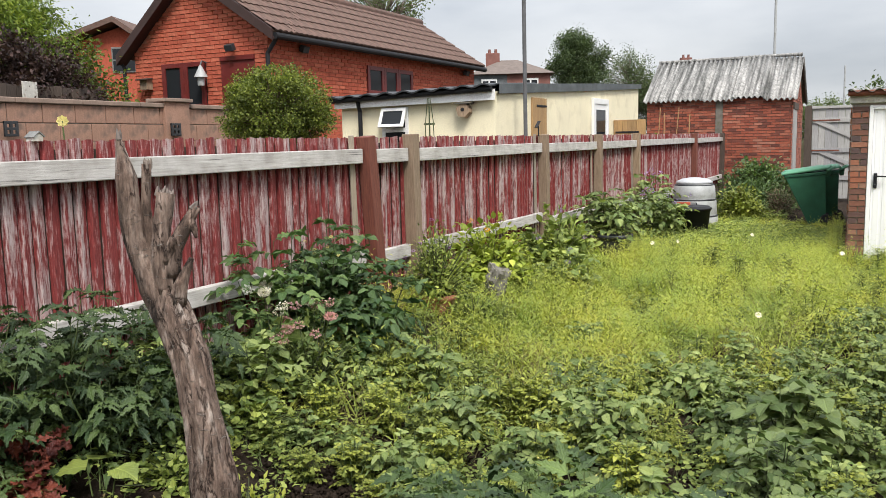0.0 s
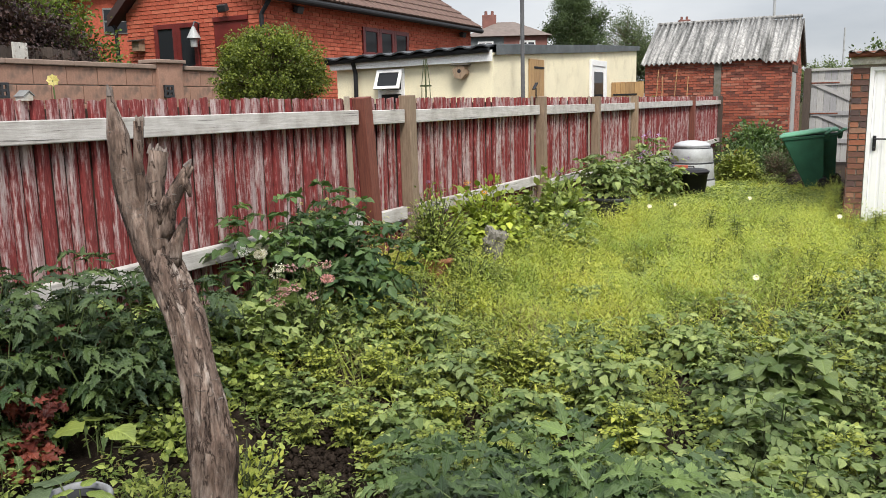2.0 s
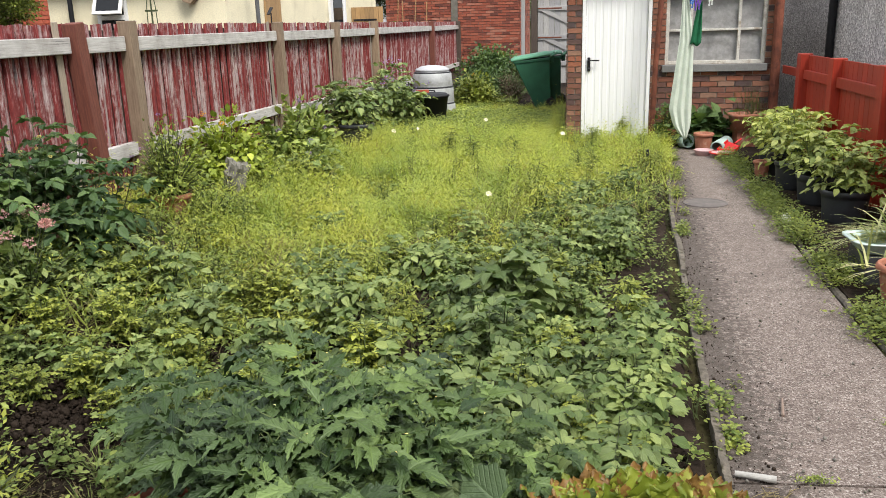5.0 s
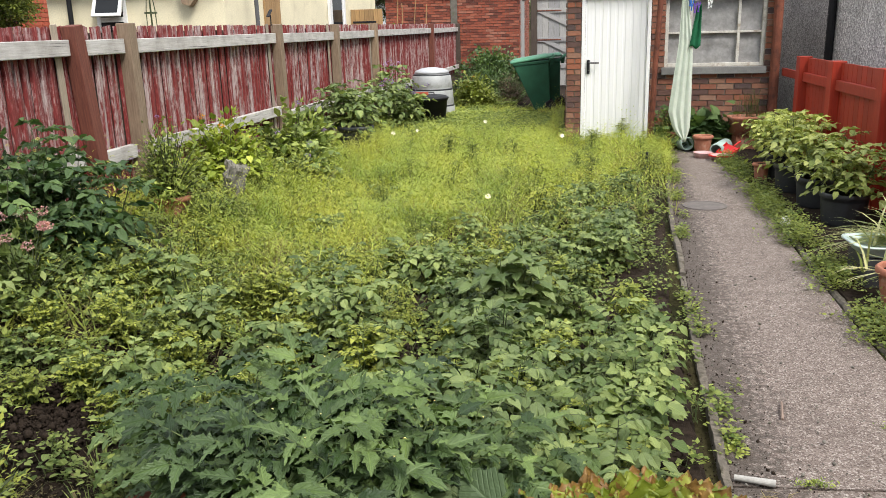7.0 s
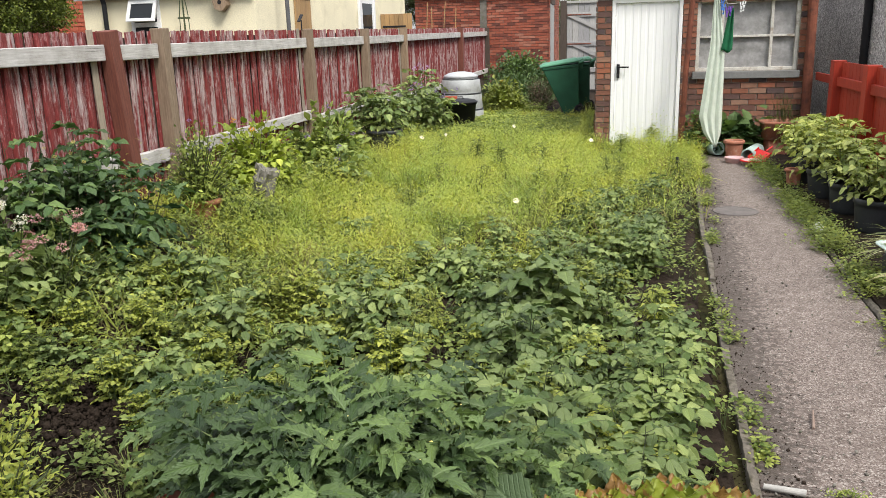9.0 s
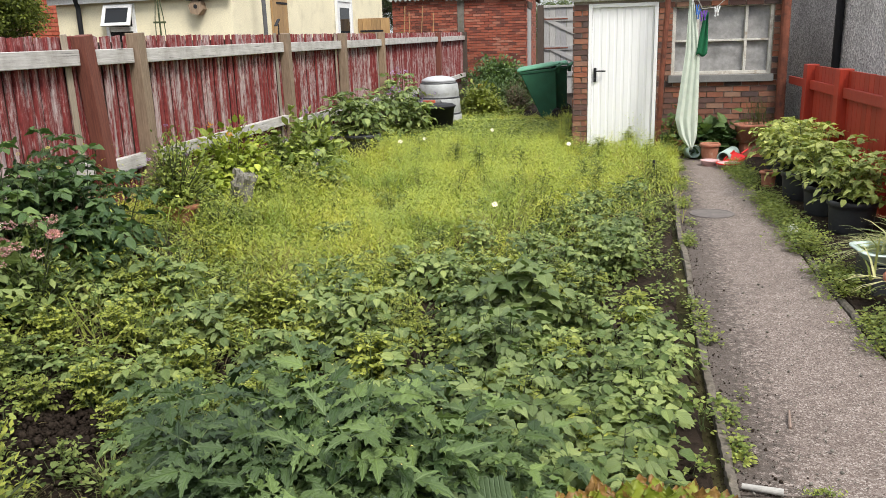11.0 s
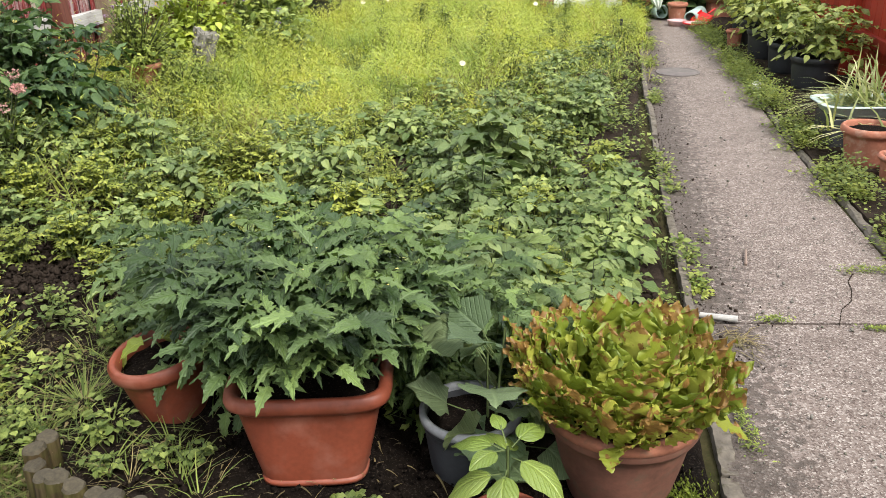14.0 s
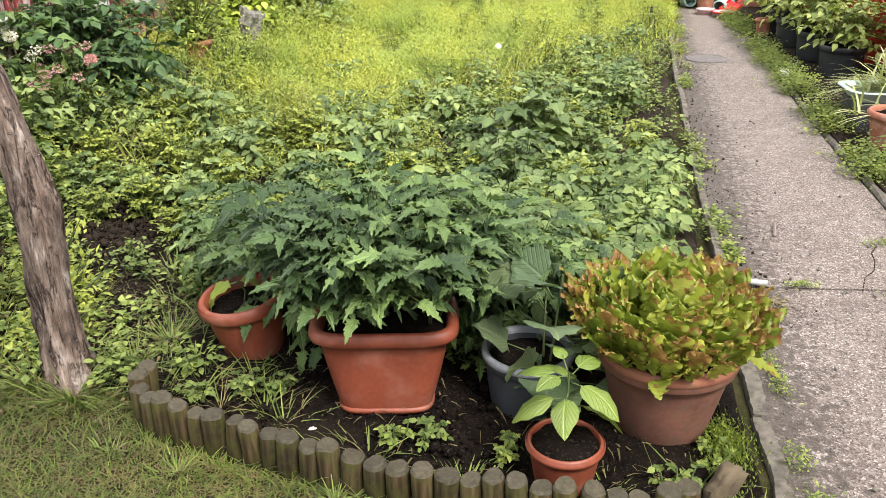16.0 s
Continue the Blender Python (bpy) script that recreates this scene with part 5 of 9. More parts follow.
    part("stalk", tube([(0, 0, 0), (0, 0, 0.12)], 0.008, 8), "black", sl)
    part("panel", box(-0.02, -0.07, -0.006, 0.02, 0.07, 0.006, 0.004), "black", sl, at=pose(0, -0.03, 0.14, 35, 0, 0))


outbuilding()


# ---- block wall beyond the fence ----
def block_wall():
    x, z1 = -9.5, 2.3
    w = empty("block_wall", x, 0, 0, label="pinkish concrete block garden wall with brown coping", category="wall", kind="structure")
    part("core", box(-0.2, -2, 0, -0.012, 11.3, z1 - 0.06), "mortar", w)
    meshes = {}
    rnd = random.Random(8)
    for row in range(6):
        z = z1 - 0.06 - 0.225 * (row + 1)
        y = 1.5 - (0.225 if row % 2 else 0)
        while y < 11.2:
            part_mesh = meshes.get("b")
            if part_mesh is None:
                bm = box(-0.012, 0.006, 0.006, 0.006, 0.444, 0.219, 0.004)
                part_mesh = bpy.data.meshes.new("block")
                bm.to_mesh(part_mesh)
                bm.free()
                part_mesh.materials.append(M["block"])
                meshes["b"] = part_mesh
            ob = new("block", part_mesh)
            ob.parent = w
            ob.matrix_basis = pose(rnd.uniform(-0.002, 0.003), y, z)
            y += 0.45
    for y in range(15):
        part("coping", box(-0.24, -2 + y * 0.9 + 0.004, z1 - 0.06, 0.04, -2 + y * 0.9 + 0.896, z1, 0.01), "coping", w)
    for y in (4.45, 8.3):
        part("pier", box(-0.1, y, 0, 0.06, y + 0.45, z1 + 0.02, 0.008), "block", w)
        part("cap", box(-0.26, y - 0.04, z1 + 0.02, 0.1, y + 0.49, z1 + 0.07, 0.01), "coping", w)
    for y in (5.84, 8.3):
        pt = empty("wall_vent_block", x + 0.08, y + 0.05, 1.86, label="small dark pierced ornamental block on the wall", category="vent")
        bm = bmesh.new()
        for k in range(3):
            join(bm, box(0, k * 0.07, 0, 0.03, k * 0.07 + 0.03, 0.17, 0.003))
            join(bm, box(0.002, 0, k * 0.07, 0.028, 0.17, k * 0.07 + 0.03, 0.003))
        part("grille", bm, "charcoal", pt)
    fb = empty("dark_garden_fence", -11.6, 0, 0, label="dark brown close-board fence behind the block wall", category="fence", kind="structure")
    for i in range(60):
        part("board", box(0, i * 0.15, 0, 0.02, i * 0.15 + 0.145, 2.62 + rnd.uniform(-0.02, 0.02), 0.003), "post_dark", fb)
    pn = empty("white_slab", -11.4, 7.6, 0, label="small leaning white board against the dark fence", category="board")
    part("slab", box(0, 0, 0, 0.02, 0.26, 2.66, 0.004), "fascia", pn, at=pose(0, 0, 0, 0, 0, 8))


block_wall()


# ---- right side: red fence and pebbledash building ----
def right_side():
    f = empty("red_fence", 1.72, 0, 0, label="low bright red stained timber fence with thick posts", category="fence", kind="structure")
    rnd = random.Random(3)
    ys = [10.5, 9.15, 7.6, 6.05, 4.5, 2.95, 1.4]
    for y in ys:
        part("post", box(-0.09, y, -0.2, 0.05, y + 0.17, 1.225 + rnd.uniform(-0.01, 0.01), 0.008), "red_stain", f, at=pose(0, 0, 0, 0, rnd.uniform(-0.5, 0.5), 0))
    for a, b in zip(ys[1:], ys):
        part("rail", box(-0.045, a + 0.172, 0.93, 0.0, b - 0.002, 1.035, 0.006), "red_stain", f)
        part("rail", box(-0.045, a + 0.172, 0.33, 0.0, b - 0.002, 0.43, 0.006), "red_stain", f)
        y = a + 0.172
        while y < b - 0.03:
            w = min(0.145, b - 0.002 - y)
            part("board", box(0.002, y, 0.05, 0.022, y + w - 0.004, 1.205 + rnd.uniform(-0.002, 0.002), 0.002), "red_stain", f)
            y += 0.145
    part("rail", box(-0.03, 10.68, 0.93, 0.0, 11.65, 1.03, 0.004), "red_stain", f)
    b = empty("pebbledash_building", 2.5, 9.0, 0, label="grey pebbledashed neighbouring building", category="building", kind="structure")
    part("wall", box(0, -9, -0.1, 4, 3.55, 2.3), "pebble", b)
    part("wall", box(0.06, 3.75, -0.1, 4, 10, 2.28), "pebble_dark", b, "darker grey pebbledash")
    part("strip", box(-0.01, 3.55, -0.1, 3.9, 3.75, 2.27), "fascia", b, "pale grey joint strip")
    part("downpipe", tube([(-0.06, 3.38, 0), (-0.06, 3.38, 2.25)], 0.055, 12), "black", b, "black downpipe")
    part("fascia", box(-0.1, -9, 2.3, 4.1, 10, 2.42, 0.006), "fascia", b)
    bm = prism([(-0.16, 2.42), (4.2, 2.42), (4.2, 2.75), (2.0, 2.9)], -9.1, 10.1)
    part("roof", bm, "felt", b)


right_side()


# ---- far houses, poles ----
def far_house(name, x, y, w, d, ez, rz, label, rise=1.3):
    h = empty(name, x, y, 0, rz, label=label, category="house", kind="structure")
    part("wall", box(-w / 2, -d / 2, 0, w / 2, d / 2, ez), "far_brick", h)
    bm = bmesh.new()
    e = 0.35
    b = [bm.verts.new(c) for c in ((-w / 2 - e, -d / 2 - e, ez), (w / 2 + e, -d / 2 - e, ez), (w / 2 + e, d / 2 + e, ez), (-w / 2 - e, d / 2 + e, ez))]
    t = [bm.verts.new(c) for c in ((-w / 2 + d * 0.42, 0, ez + rise), (w / 2 - d * 0.42, 0, ez + rise))]
    for q in ((b[0], b[1], t[1], t[0]), (b[2], b[3], t[0], t[1]), (b[1], b[2], t[1]), (b[3], b[0], t[0])):
        bm.faces.new(q)
    bm.faces.new(b[::-1])
    part("roof", bm, "far_tile", h)
    ch = part("chimney", box(-0.55, -0.4, ez + rise * 0.6, 0.55, 0.4, ez + rise + 0.55, 0.03), "far_brick", h, at=pose(-w * 0.22, 0, 0))
    for k in (-0.25, 0.25):
        part("chimney_pot", lathe([(0.13, 0), (0.11, 0.32), (0.08, 0.32), (0.08, 0.2)], 10), "far_brick", ch, at=pose(k, 0, ez + rise + 0.55))
    for u in (-w * 0.28, w * 0.25):
        wd = part("window", box(u - 0.6, -d / 2 - 0.03, ez - 1.5, u + 0.6, -d / 2 - 0.002, ez - 0.35, 0.02), "white", h)
        for k in (-0.28, 0.28):
            part("pane", box(u + k - 0.22, -d / 2 - 0.04, ez - 1.4, u + k + 0.22, -d / 2 - 0.032, ez - 0.5), "glass", wd)
    part("render_band", box(-w / 2, -d / 2 - 0.02, ez - 2.2, -w * 0.05, -d / 2 - 0.002, ez - 0.05), "felt", h)
    return h


far_house("far_house", -26.6, 62, 6.0, 5.6, 6.75, 25, "distant hipped-roof brick house with white windows")
far_house("far_house", -15.6, 86, 8, 8, 7.6, 20, "distant brick house showing its chimney")


def brick_annex():
    a = empty("brick_annex", -23.8, 20.0, 0, 25, label="small orange brick house end with brown roof behind the trees", category="house", kind="structure")
    part("wall", prism([(-2.6, 0), (2.2, 0), (2.2, 4.6), (0.4, 5.75), (-2.6, 4.8)], 0, 6), "brick_orange", a)
    part("roof", prism([(-3.2, 4.85), (0.4, 6.05), (0.4, 5.87), (-3.2, 4.65)], -0.5, 6.2), "tile", a)
    part("roof", prism([(0.4, 6.05), (2.6, 4.5), (2.6, 4.32), (0.4, 5.87)], -0.5, 6.2), "tile", a)
    wd = part("window", box(0.1, -0.05, 4.25, 0.95, -0.002, 5.1, 0.02), "sill", a)
    part("pane", box(0.16, -0.07, 4.7, 0.89, -0.052, 5.04), "glass", wd)
    part("pane", box(0.16, -0.07, 4.31, 0.89, -0.052, 4.64), "glass", wd)


brick_annex()
for px, py, hh, r in ((-4.07, 33, 9.5, 0.06), (-2.0, 46, 5.0, 0.06)):
    q = empty("lamp_post", px, py, 0, label="slim grey street pole in the distance", category="pole")
    part("shaft", tube([(0, 0, 0), (0, 0, hh)], [r, r * 0.6], 8), "silver", q)


# ---- plants ----
def leaf_template(half, wave=0.0):
    """Leaf blade from half-widths along it: (along, half width); a folded blade with a midrib, its margins waved."""
    verts, faces = [], []
    for k, (v, w) in enumerate(half):
        lift = wave * math.sin(k * 2.2 + 0.6) * min(1.0, w * 3)
        verts += [(-w, v, lift), (-w * 0.5, v + 0.02, 0.35 * wave), (0.0, v, 0.0), (w * 0.5, v + 0.02, 0.35 * wave), (w, v, -lift)]
    for i in range(len(half) - 1):
        a, b = 5 * i, 5 * i + 5
        faces += [(a + q, a + q + 1, b + q + 1, b + q) for q in range(4)]
    return np.array(verts), faces


def folded(w1, v1, w2, v2):
    """A small blade folded along its midrib, with few faces."""
    verts = [(0, 0, 0), (-w1, v1, 0), (0, v1, 0), (w1, v1, 0), (-w2, v2, 0), (0, v2, 0), (w2, v2, 0), (0, 1, 0)]
    return np.array(verts), [(0, 2, 1), (0, 3, 2), (1, 2, 5, 4), (2, 3, 6, 5), (4, 5, 7), (5, 6, 7)]


OVATE = folded(0.46, 0.27, 0.40, 0.66)
LANCE = (np.array([(0, 0, 0), (-0.5, 0.4, 0), (0, 0.42, 0), (0.5, 0.4, 0), (0, 1, 0)], float), [(0, 2, 1), (0, 3, 2), (1, 2, 4), (2, 3, 4)])
KITE = (np.array([(0, 0, 0), (-0.5, 0.45, 0), (0, 1, 0), (0.5, 0.45, 0)], float), [(0, 2, 1), (0, 3, 2)])
POTATO = leaf_template([(0, 0.04), (0.10, 0.27), (0.26, 0.46), (0.46, 0.50), (0.66, 0.41), (0.84, 0.23), (1, 0.0)], 0.06)
TOMATO = leaf_template([(0, 0.04), (0.10, 0.30), (0.20, 0.47), (0.26, 0.30), (0.38, 0.45), (0.44, 0.27), (0.55, 0.37), (0.61, 0.20), (0.71, 0.26), (0.78, 0.12), (0.87, 0.11), (1, 0.0)], 0.08)
BROAD = leaf_template([(0, 0.30), (0.12, 0.52), (0.3, 0.44), (0.42, 0.58), (0.58, 0.42), (0.7, 0.46), (0.85, 0.2), (1, 0.01)])
BLADE = (np.array([(-0.5, 0, 0), (0.5, 0, 0), (-0.42, 0.4, 0), (0.42, 0.4, 0), (-0.26, 0.75, 0), (0.26, 0.75, 0), (0, 1, 0)]), [(0, 1, 3, 2), (2, 3, 5, 4), (4, 5, 6)])
def fine_leaf(outline, rows=12, ripple=0.0, waves=3.0, cup=0.0):
    """A smooth broad blade: outline(v) gives its half-width; margins may ripple and cup."""
    verts, faces = [], []
    for j in range(rows + 1):
        v = j / rows
        w = outline(v)
        for s in (-1.0, -0.5, 0.0, 0.5, 1.0):
            z = -cup * s * s * w + ripple * abs(s) * math.sin(v * waves * math.tau + (1.7 if s > 0 else 0)) + (0.012 if s == 0 else 0)
            verts.append((s * w, v, z))
    for j in range(rows):
        for k in range(4):
            q = 5 * j + k
            faces.append((q, q + 1, q + 6, q + 5))
    return np.array(verts), faces


SMOOTH = fine_leaf(lambda v: 0.5 * math.sin(math.pi * v ** 0.72) ** 0.9 + 0.004, 12, 0.018, 3.0, 0.15)
VINE = fine_leaf(lambda v: (0.30 + 0.34 * math.sin(math.pi * min(1, v * 1.15 + 0.08)) + 0.05 * math.cos(v * 26)) * (1 - v ** 5) + 0.004, 16, 0.03, 2.5, 0.1)


def ruffled_leaf(rows=18):
    """A broad lobed lettuce leaf on a narrow rib, its margin waved up and down."""
    verts, faces = [], []
    across = (-1.0, -0.8, -0.5, 0.0, 0.5, 0.8, 1.0)
    for j in range(rows + 1):
        v = j / rows
        body = 0.06 + 0.40 * min(1.0, max(0.0, (v - 0.12) / 0.38)) ** 0.8
        end = math.sqrt(max(0.0, 1 - (max(0.0, v - 0.62) / 0.385) ** 2))
        w = body * end * (1 + 0.24 * math.cos(v * 27) + 0.10 * math.cos(v * 53 + 1)) + 0.006
        for s in across:
            edge = abs(s) ** 2
            verts.append((s * w, v + 0.05 * edge, 0.085 * edge * math.sin(v * 19 + (2.2 if s > 0 else 0.0)) * min(1, v * 2) + 0.05 * edge * math.sin(v * 37 + s)))
    for j in range(rows):
        for k in range(6):
            q = 7 * j + k
            faces.append((q, q + 1, q + 8, q + 7))
    return np.array(verts), faces


RUFFLE = ruffled_leaf()


def lobed_lettuce(rows=40):
    """A long oak-leaf lettuce blade: slim rib, rounded lobes, margin curled up and down."""
    verts, faces = [], []
    across = (-1.0, -0.72, -0.4, 0.0, 0.4, 0.72, 1.0)
    for j in range(rows + 1):
        v = j / rows
        body = 0.12 + 0.34 * min(1.0, max(0.0, (v - 0.10) / 0.5)) ** 0.9
        end = math.sqrt(max(0.0, 1 - (max(0.0, v - 0.58) / 0.424) ** 2))
        for s in across:
            lobe = 1 + 0.26 * math.cos(v * 30 + (1.4 if s > 0 else 0.0)) + 0.13 * math.cos(v * 57 + s)
            w = body * end * lobe + 0.006
            e = abs(s) ** 2
            verts.append((s * w, v - 0.05 * e * v, 0.034 * e * math.sin(v * 23 + (2.2 if s > 0 else 0.0)) + 0.02 * e * math.sin(v * 51 + 3 * s)))
    for j in range(rows):
        for k in range(6):
            q = 7 * j + k
            faces.append((q, q + 1, q + 8, q + 7))
    return np.array(verts), faces


LETTUCE = lobed_lettuce()
CLOD = (np.array([(0, 0, 0), (0.5, 0.5, 0), (-0.5, 0.45, 0), (0.05, 1, 0), (0, 0.5, 0.42), (0, 0.55, -0.4)]), [(0, 1, 4), (1, 3, 4), (3, 2, 4), (2, 0, 4), (1, 0, 5), (3, 1, 5), (2, 3, 5), (0, 2, 5)])
PETAL = (np.array([(0, 0, 0), (-0.5, 0.6, 0.1), (0, 1, 0), (0.5, 0.6, 0.1)]), [(0, 3, 2, 1)])


def unit(a):
    return a / np.maximum(np.linalg.norm(a, axis=-1, keepdims=True), 1e-9)


class Leaves:
    """Gathers many leaves or stems and makes one mesh of them."""

    def __init__(self):
        self.v, self.f, self.uv, self.n = [], [], [], 0

    def add(self, tpl, pos, way, up, length, width, curve=0.25, fold=0.25):
        T, F = tpl
        pos, way, up = np.atleast_2d(pos).astype(float), unit(np.atleast_2d(way).astype(float)), np.atleast_2d(up).astype(float)
        k = len(pos)
        length, width = np.broadcast_to(length, k)[:, None, None], np.broadcast_to(width, k)[:, None, None]
        side = unit(np.cross(way, up))
        nor = np.cross(side, way)
        u, v, w = T[None, :, 0:1], T[None, :, 1:2], T[None, :, 2:3]
        cv = np.broadcast_to(curve, k)[:, None, None]
        P = pos[:, None] + side[:, None] * (u * width) + way[:, None] * (v * length * (1 - 0.3 * np.abs(cv) * v)) + nor[:, None] * ((w - cv * v * v) * length + fold * np.abs(u) * width)
        self.v.append(P.reshape(-1, 3))
        self.uv.append(np.tile(T[:, :2], (k, 1)))
        for f in F:
            base = self.n + np.arange(k)[:, None] * len(T) + np.array(f)[None]
            self.f.append(base)
        self.n += k * len(T)

    def stems(self, p0, p1, r0, r1):
        p0, p1 = np.atleast_2d(p0).astype(float), np.atleast_2d(p1).astype(float)
        k = len(p0)
        d = unit(p1 - p0)
        a = unit(np.cross(d, np.array([0.31, 0.87, 0.37])))
        b = np.cross(d, a)
        ring = []
        for p, r in ((p0, r0), (p1, r1)):
            r = np.broadcast_to(r, k)[:, None]
            for q in range(3):
                t = q * math.tau / 3
                ring.append(p + (a * math.cos(t) + b * math.sin(t)) * r)
        P = np.stack(ring, 1)
        self.v.append(P.reshape(-1, 3))
        self.uv.append(np.full((6 * k, 2), 0.3))
        for q in range(3):
            f = np.array([q, (q + 1) % 3, 3 + (q + 1) % 3, 3 + q])
            self.f.append(self.n + np.arange(k)[:, None] * 6 + f[None])
        self.n += k * 6

    def mesh(self, name, mat):
        me = bpy.data.meshes.new(name)
        V = np.concatenate(self.v)
        me.vertices.add(len(V))
        me.vertices.foreach_set("co", V.astype(np.float32).ravel())
        sizes = np.concatenate([np.full(len(f), f.shape[1]) for f in self.f])
        loops = np.concatenate([f.ravel() for f in self.f])
        starts = np.concatenate([[0], np.cumsum(sizes)[:-1]])
        me.loops.add(len(loops))
        me.loops.foreach_set("vertex_index", loops.astype(np.int32))
        me.polygons.add(len(sizes))
        me.polygons.foreach_set("loop_start", starts.astype(np.int32))
        me.polygons.foreach_set("use_smooth", np.ones(len(sizes), bool))
        me.update(calc_edges=True)
        me.uv_layers.new(name="leaf").data.foreach_set("uv", np.concatenate(self.uv)[loops].astype(np.float32).ravel())
        me.materials.append(M[mat])
        return me


def compound_plant(seed, height, spread, stems, per_stem, leaflets, size, tpl, droop=0.25, lean=0.6, top=0.2, ratio=0.62):
    """Stems from one root, each with compound leaves: returns gathered leaves and stems."""
    r = np.random.default_rng(seed)
    lv, st = Leaves(), Leaves()
    P, D, U, S = [], [], [], []
    A, B, R0, R1 = [], [], [], []
    for s in range(stems):
        az = s * math.tau / stems + r.uniform(-0.5, 0.5)
        out = spread * r.uniform(0.25, 1.0) * lean
        h = height * r.uniform(0.7, 1.0)
        root = np.array([r.uniform(-0.03, 0.03), r.uniform(-0.03, 0.03), 0.0])
        tip = root + np.array([math.cos(az) * out, math.sin(az) * out, h])
        bend = np.array([math.cos(az), math.sin(az), 0]) * out * 0.15

        def on(t):
            return root + (tip - root) * t + bend * math.sin(t * math.pi)
        ts = np.linspace(0, 1, 5)
        for t0, t1 in zip(ts, ts[1:]):
            A.append(on(t0)), B.append(on(t1)), R0.append(0.006 * (1.3 - t0)), R1.append(0.006 * (1.3 - t1))
        for i in range(per_stem):
            t = top + (1 - top) * (i + r.uniform(0.2, 0.8)) / per_stem
            p = on(t)
            a = az + i * 2.4 + r.uniform(-0.4, 0.4)
            up0 = r.uniform(0.05, 0.65) * (0.5 + t)
            rach = np.array([math.cos(a), math.sin(a), up0])
            rach /= np.linalg.norm(rach)
            rl = spread * r.uniform(0.45, 0.8) * (1.1 - 0.45 * t)
            prev = p
            pairs = leaflets // 2
            for k in range(pairs + 1):
                q = (k + 1) / (pairs + 1)
                c = p + rach * rl * q + np.array([0, 0, -droop * rl * q * q])
                A.append(prev), B.append(c), R0.append(0.0025), R1.append(0.0018)
                d = unit(c - prev)
                prev = c
                side = np.array([-d[1], d[0], 0.0])
                sz = size * r.uniform(0.75, 1.2) * (0.75 + 0.4 * math.sin(q * 2.6))
                ways = [d + np.array([0, 0, -0.1])] if k == pairs else [side * 0.9 + d * 0.5, -side * 0.9 + d * 0.5]
                for wv in ways:
                    P.append(c), D.append(wv + r.normal(0, 0.12, 3) + np.array([0, 0, r.uniform(-0.15, 0.15)])), U.append(np.array([0, 0, 1.0]) + r.normal(0, 0.32, 3)), S.append(sz * (1.25 if k == pairs else 1))
    S = np.array(S)
    lv.add(tpl, np.array(P), np.array(D), np.array(U), S, S * ratio, r.uniform(0.0, 0.55, len(S)), r.uniform(0.1, 0.5, len(S))[:, None, None])
    st.stems(np.array(A), np.array(B), np.array(R0), np.array(R1))
    return lv, st


def plant_thing(name, lv, st, leaf, stem, at, label, category, group="", extra=()):
    p = new(name)
    p.matrix_world = at
    tagged(p, label, category, group)
    if st is not None:
        s = part("stem", st.mesh("stem", stem), None, p)
        if name == "weed_plant":
            tagged(s, kind="stuff")
    part("leaves", lv.mesh("leaves", leaf), None, p)
    for nm, lf, mt in extra:
        tagged(part(nm, lf.mesh(nm, mt), None, p), kind="stuff")
    return p


def grass_line(x):
    """How far from the camera's end the yellow-green grass begins."""
    pts = [(-4.5, 4.3), (-3.3, 4.4), (-2.5, 4.8), (-1.7, 5.9), (-0.8, 7.6), (-0.2, 8.6)]
    for (ax, ay), (bx, by) in zip(pts, pts[1:]):
        if x <= bx:
            return ay + (by - ay) * max(0.0, x - ax) / (bx - ax)
    return 9.0


# potatoes and self-sown leafy plants of the bed
rng = np.random.default_rng(7)
rr_ = random.Random(21)
models = []
for k in range(6):
    lv, st = compound_plant(100 + k, 0.34 + 0.03 * k, 0.34, 6 + k % 3, 6, 7, 0.066, POTATO, 0.3, 0.65, 0.22, 0.62)
    models.append(plant_thing("potato_plant", lv, st, "leaf_potato", "stem_dark", pose(0, 0, -5), "bushy green potato plant growing in the bed", "potato plant", "potatoes in the bed"))
spots = []
for row in range(40):
    for i in range(40):
        x = -4.1 + i * 0.36 + (0.18 if row % 2 else 0)
        y = 2.15 + row * 0.36
        x, y = x + rr_.uniform(-0.11, 0.11), y + rr_.uniform(-0.11, 0.11)
        if x > bed_edge(y) - (0.17 if y < 4.4 else 0.30) - 0.10 * rr_.random() or (y > grass_line(x) + 0.1 and (y > grass_line(x) + 1.6 or rr_.random() < 0.72)):
            continue
        if math.hypot(x + 3.12, y - 2.95) < 0.36 or math.hypot(x + 1.9, (y - 4.15)) < 0.2 or (x < -3.3 and y < 2.5) or math.hypot(x + 2.67, y - 1.75) < 0.45:
            continue
        if (y < 2.35 and x > -2.3) or (y < 2.6 and x < -1.85):
            continue
        if rr_.random() < (0.34 if x < -2.2 and y < 4.3 else 0.14):
            continue
        spots.append((x, y))
spots += [(-0.98, 2.72), (-0.74, 2.98), (-0.62, 2.58), (-1.12, 3.02), (-0.58, 3.32), (-0.92, 2.42), (-0.85, 3.35)]
used = set()
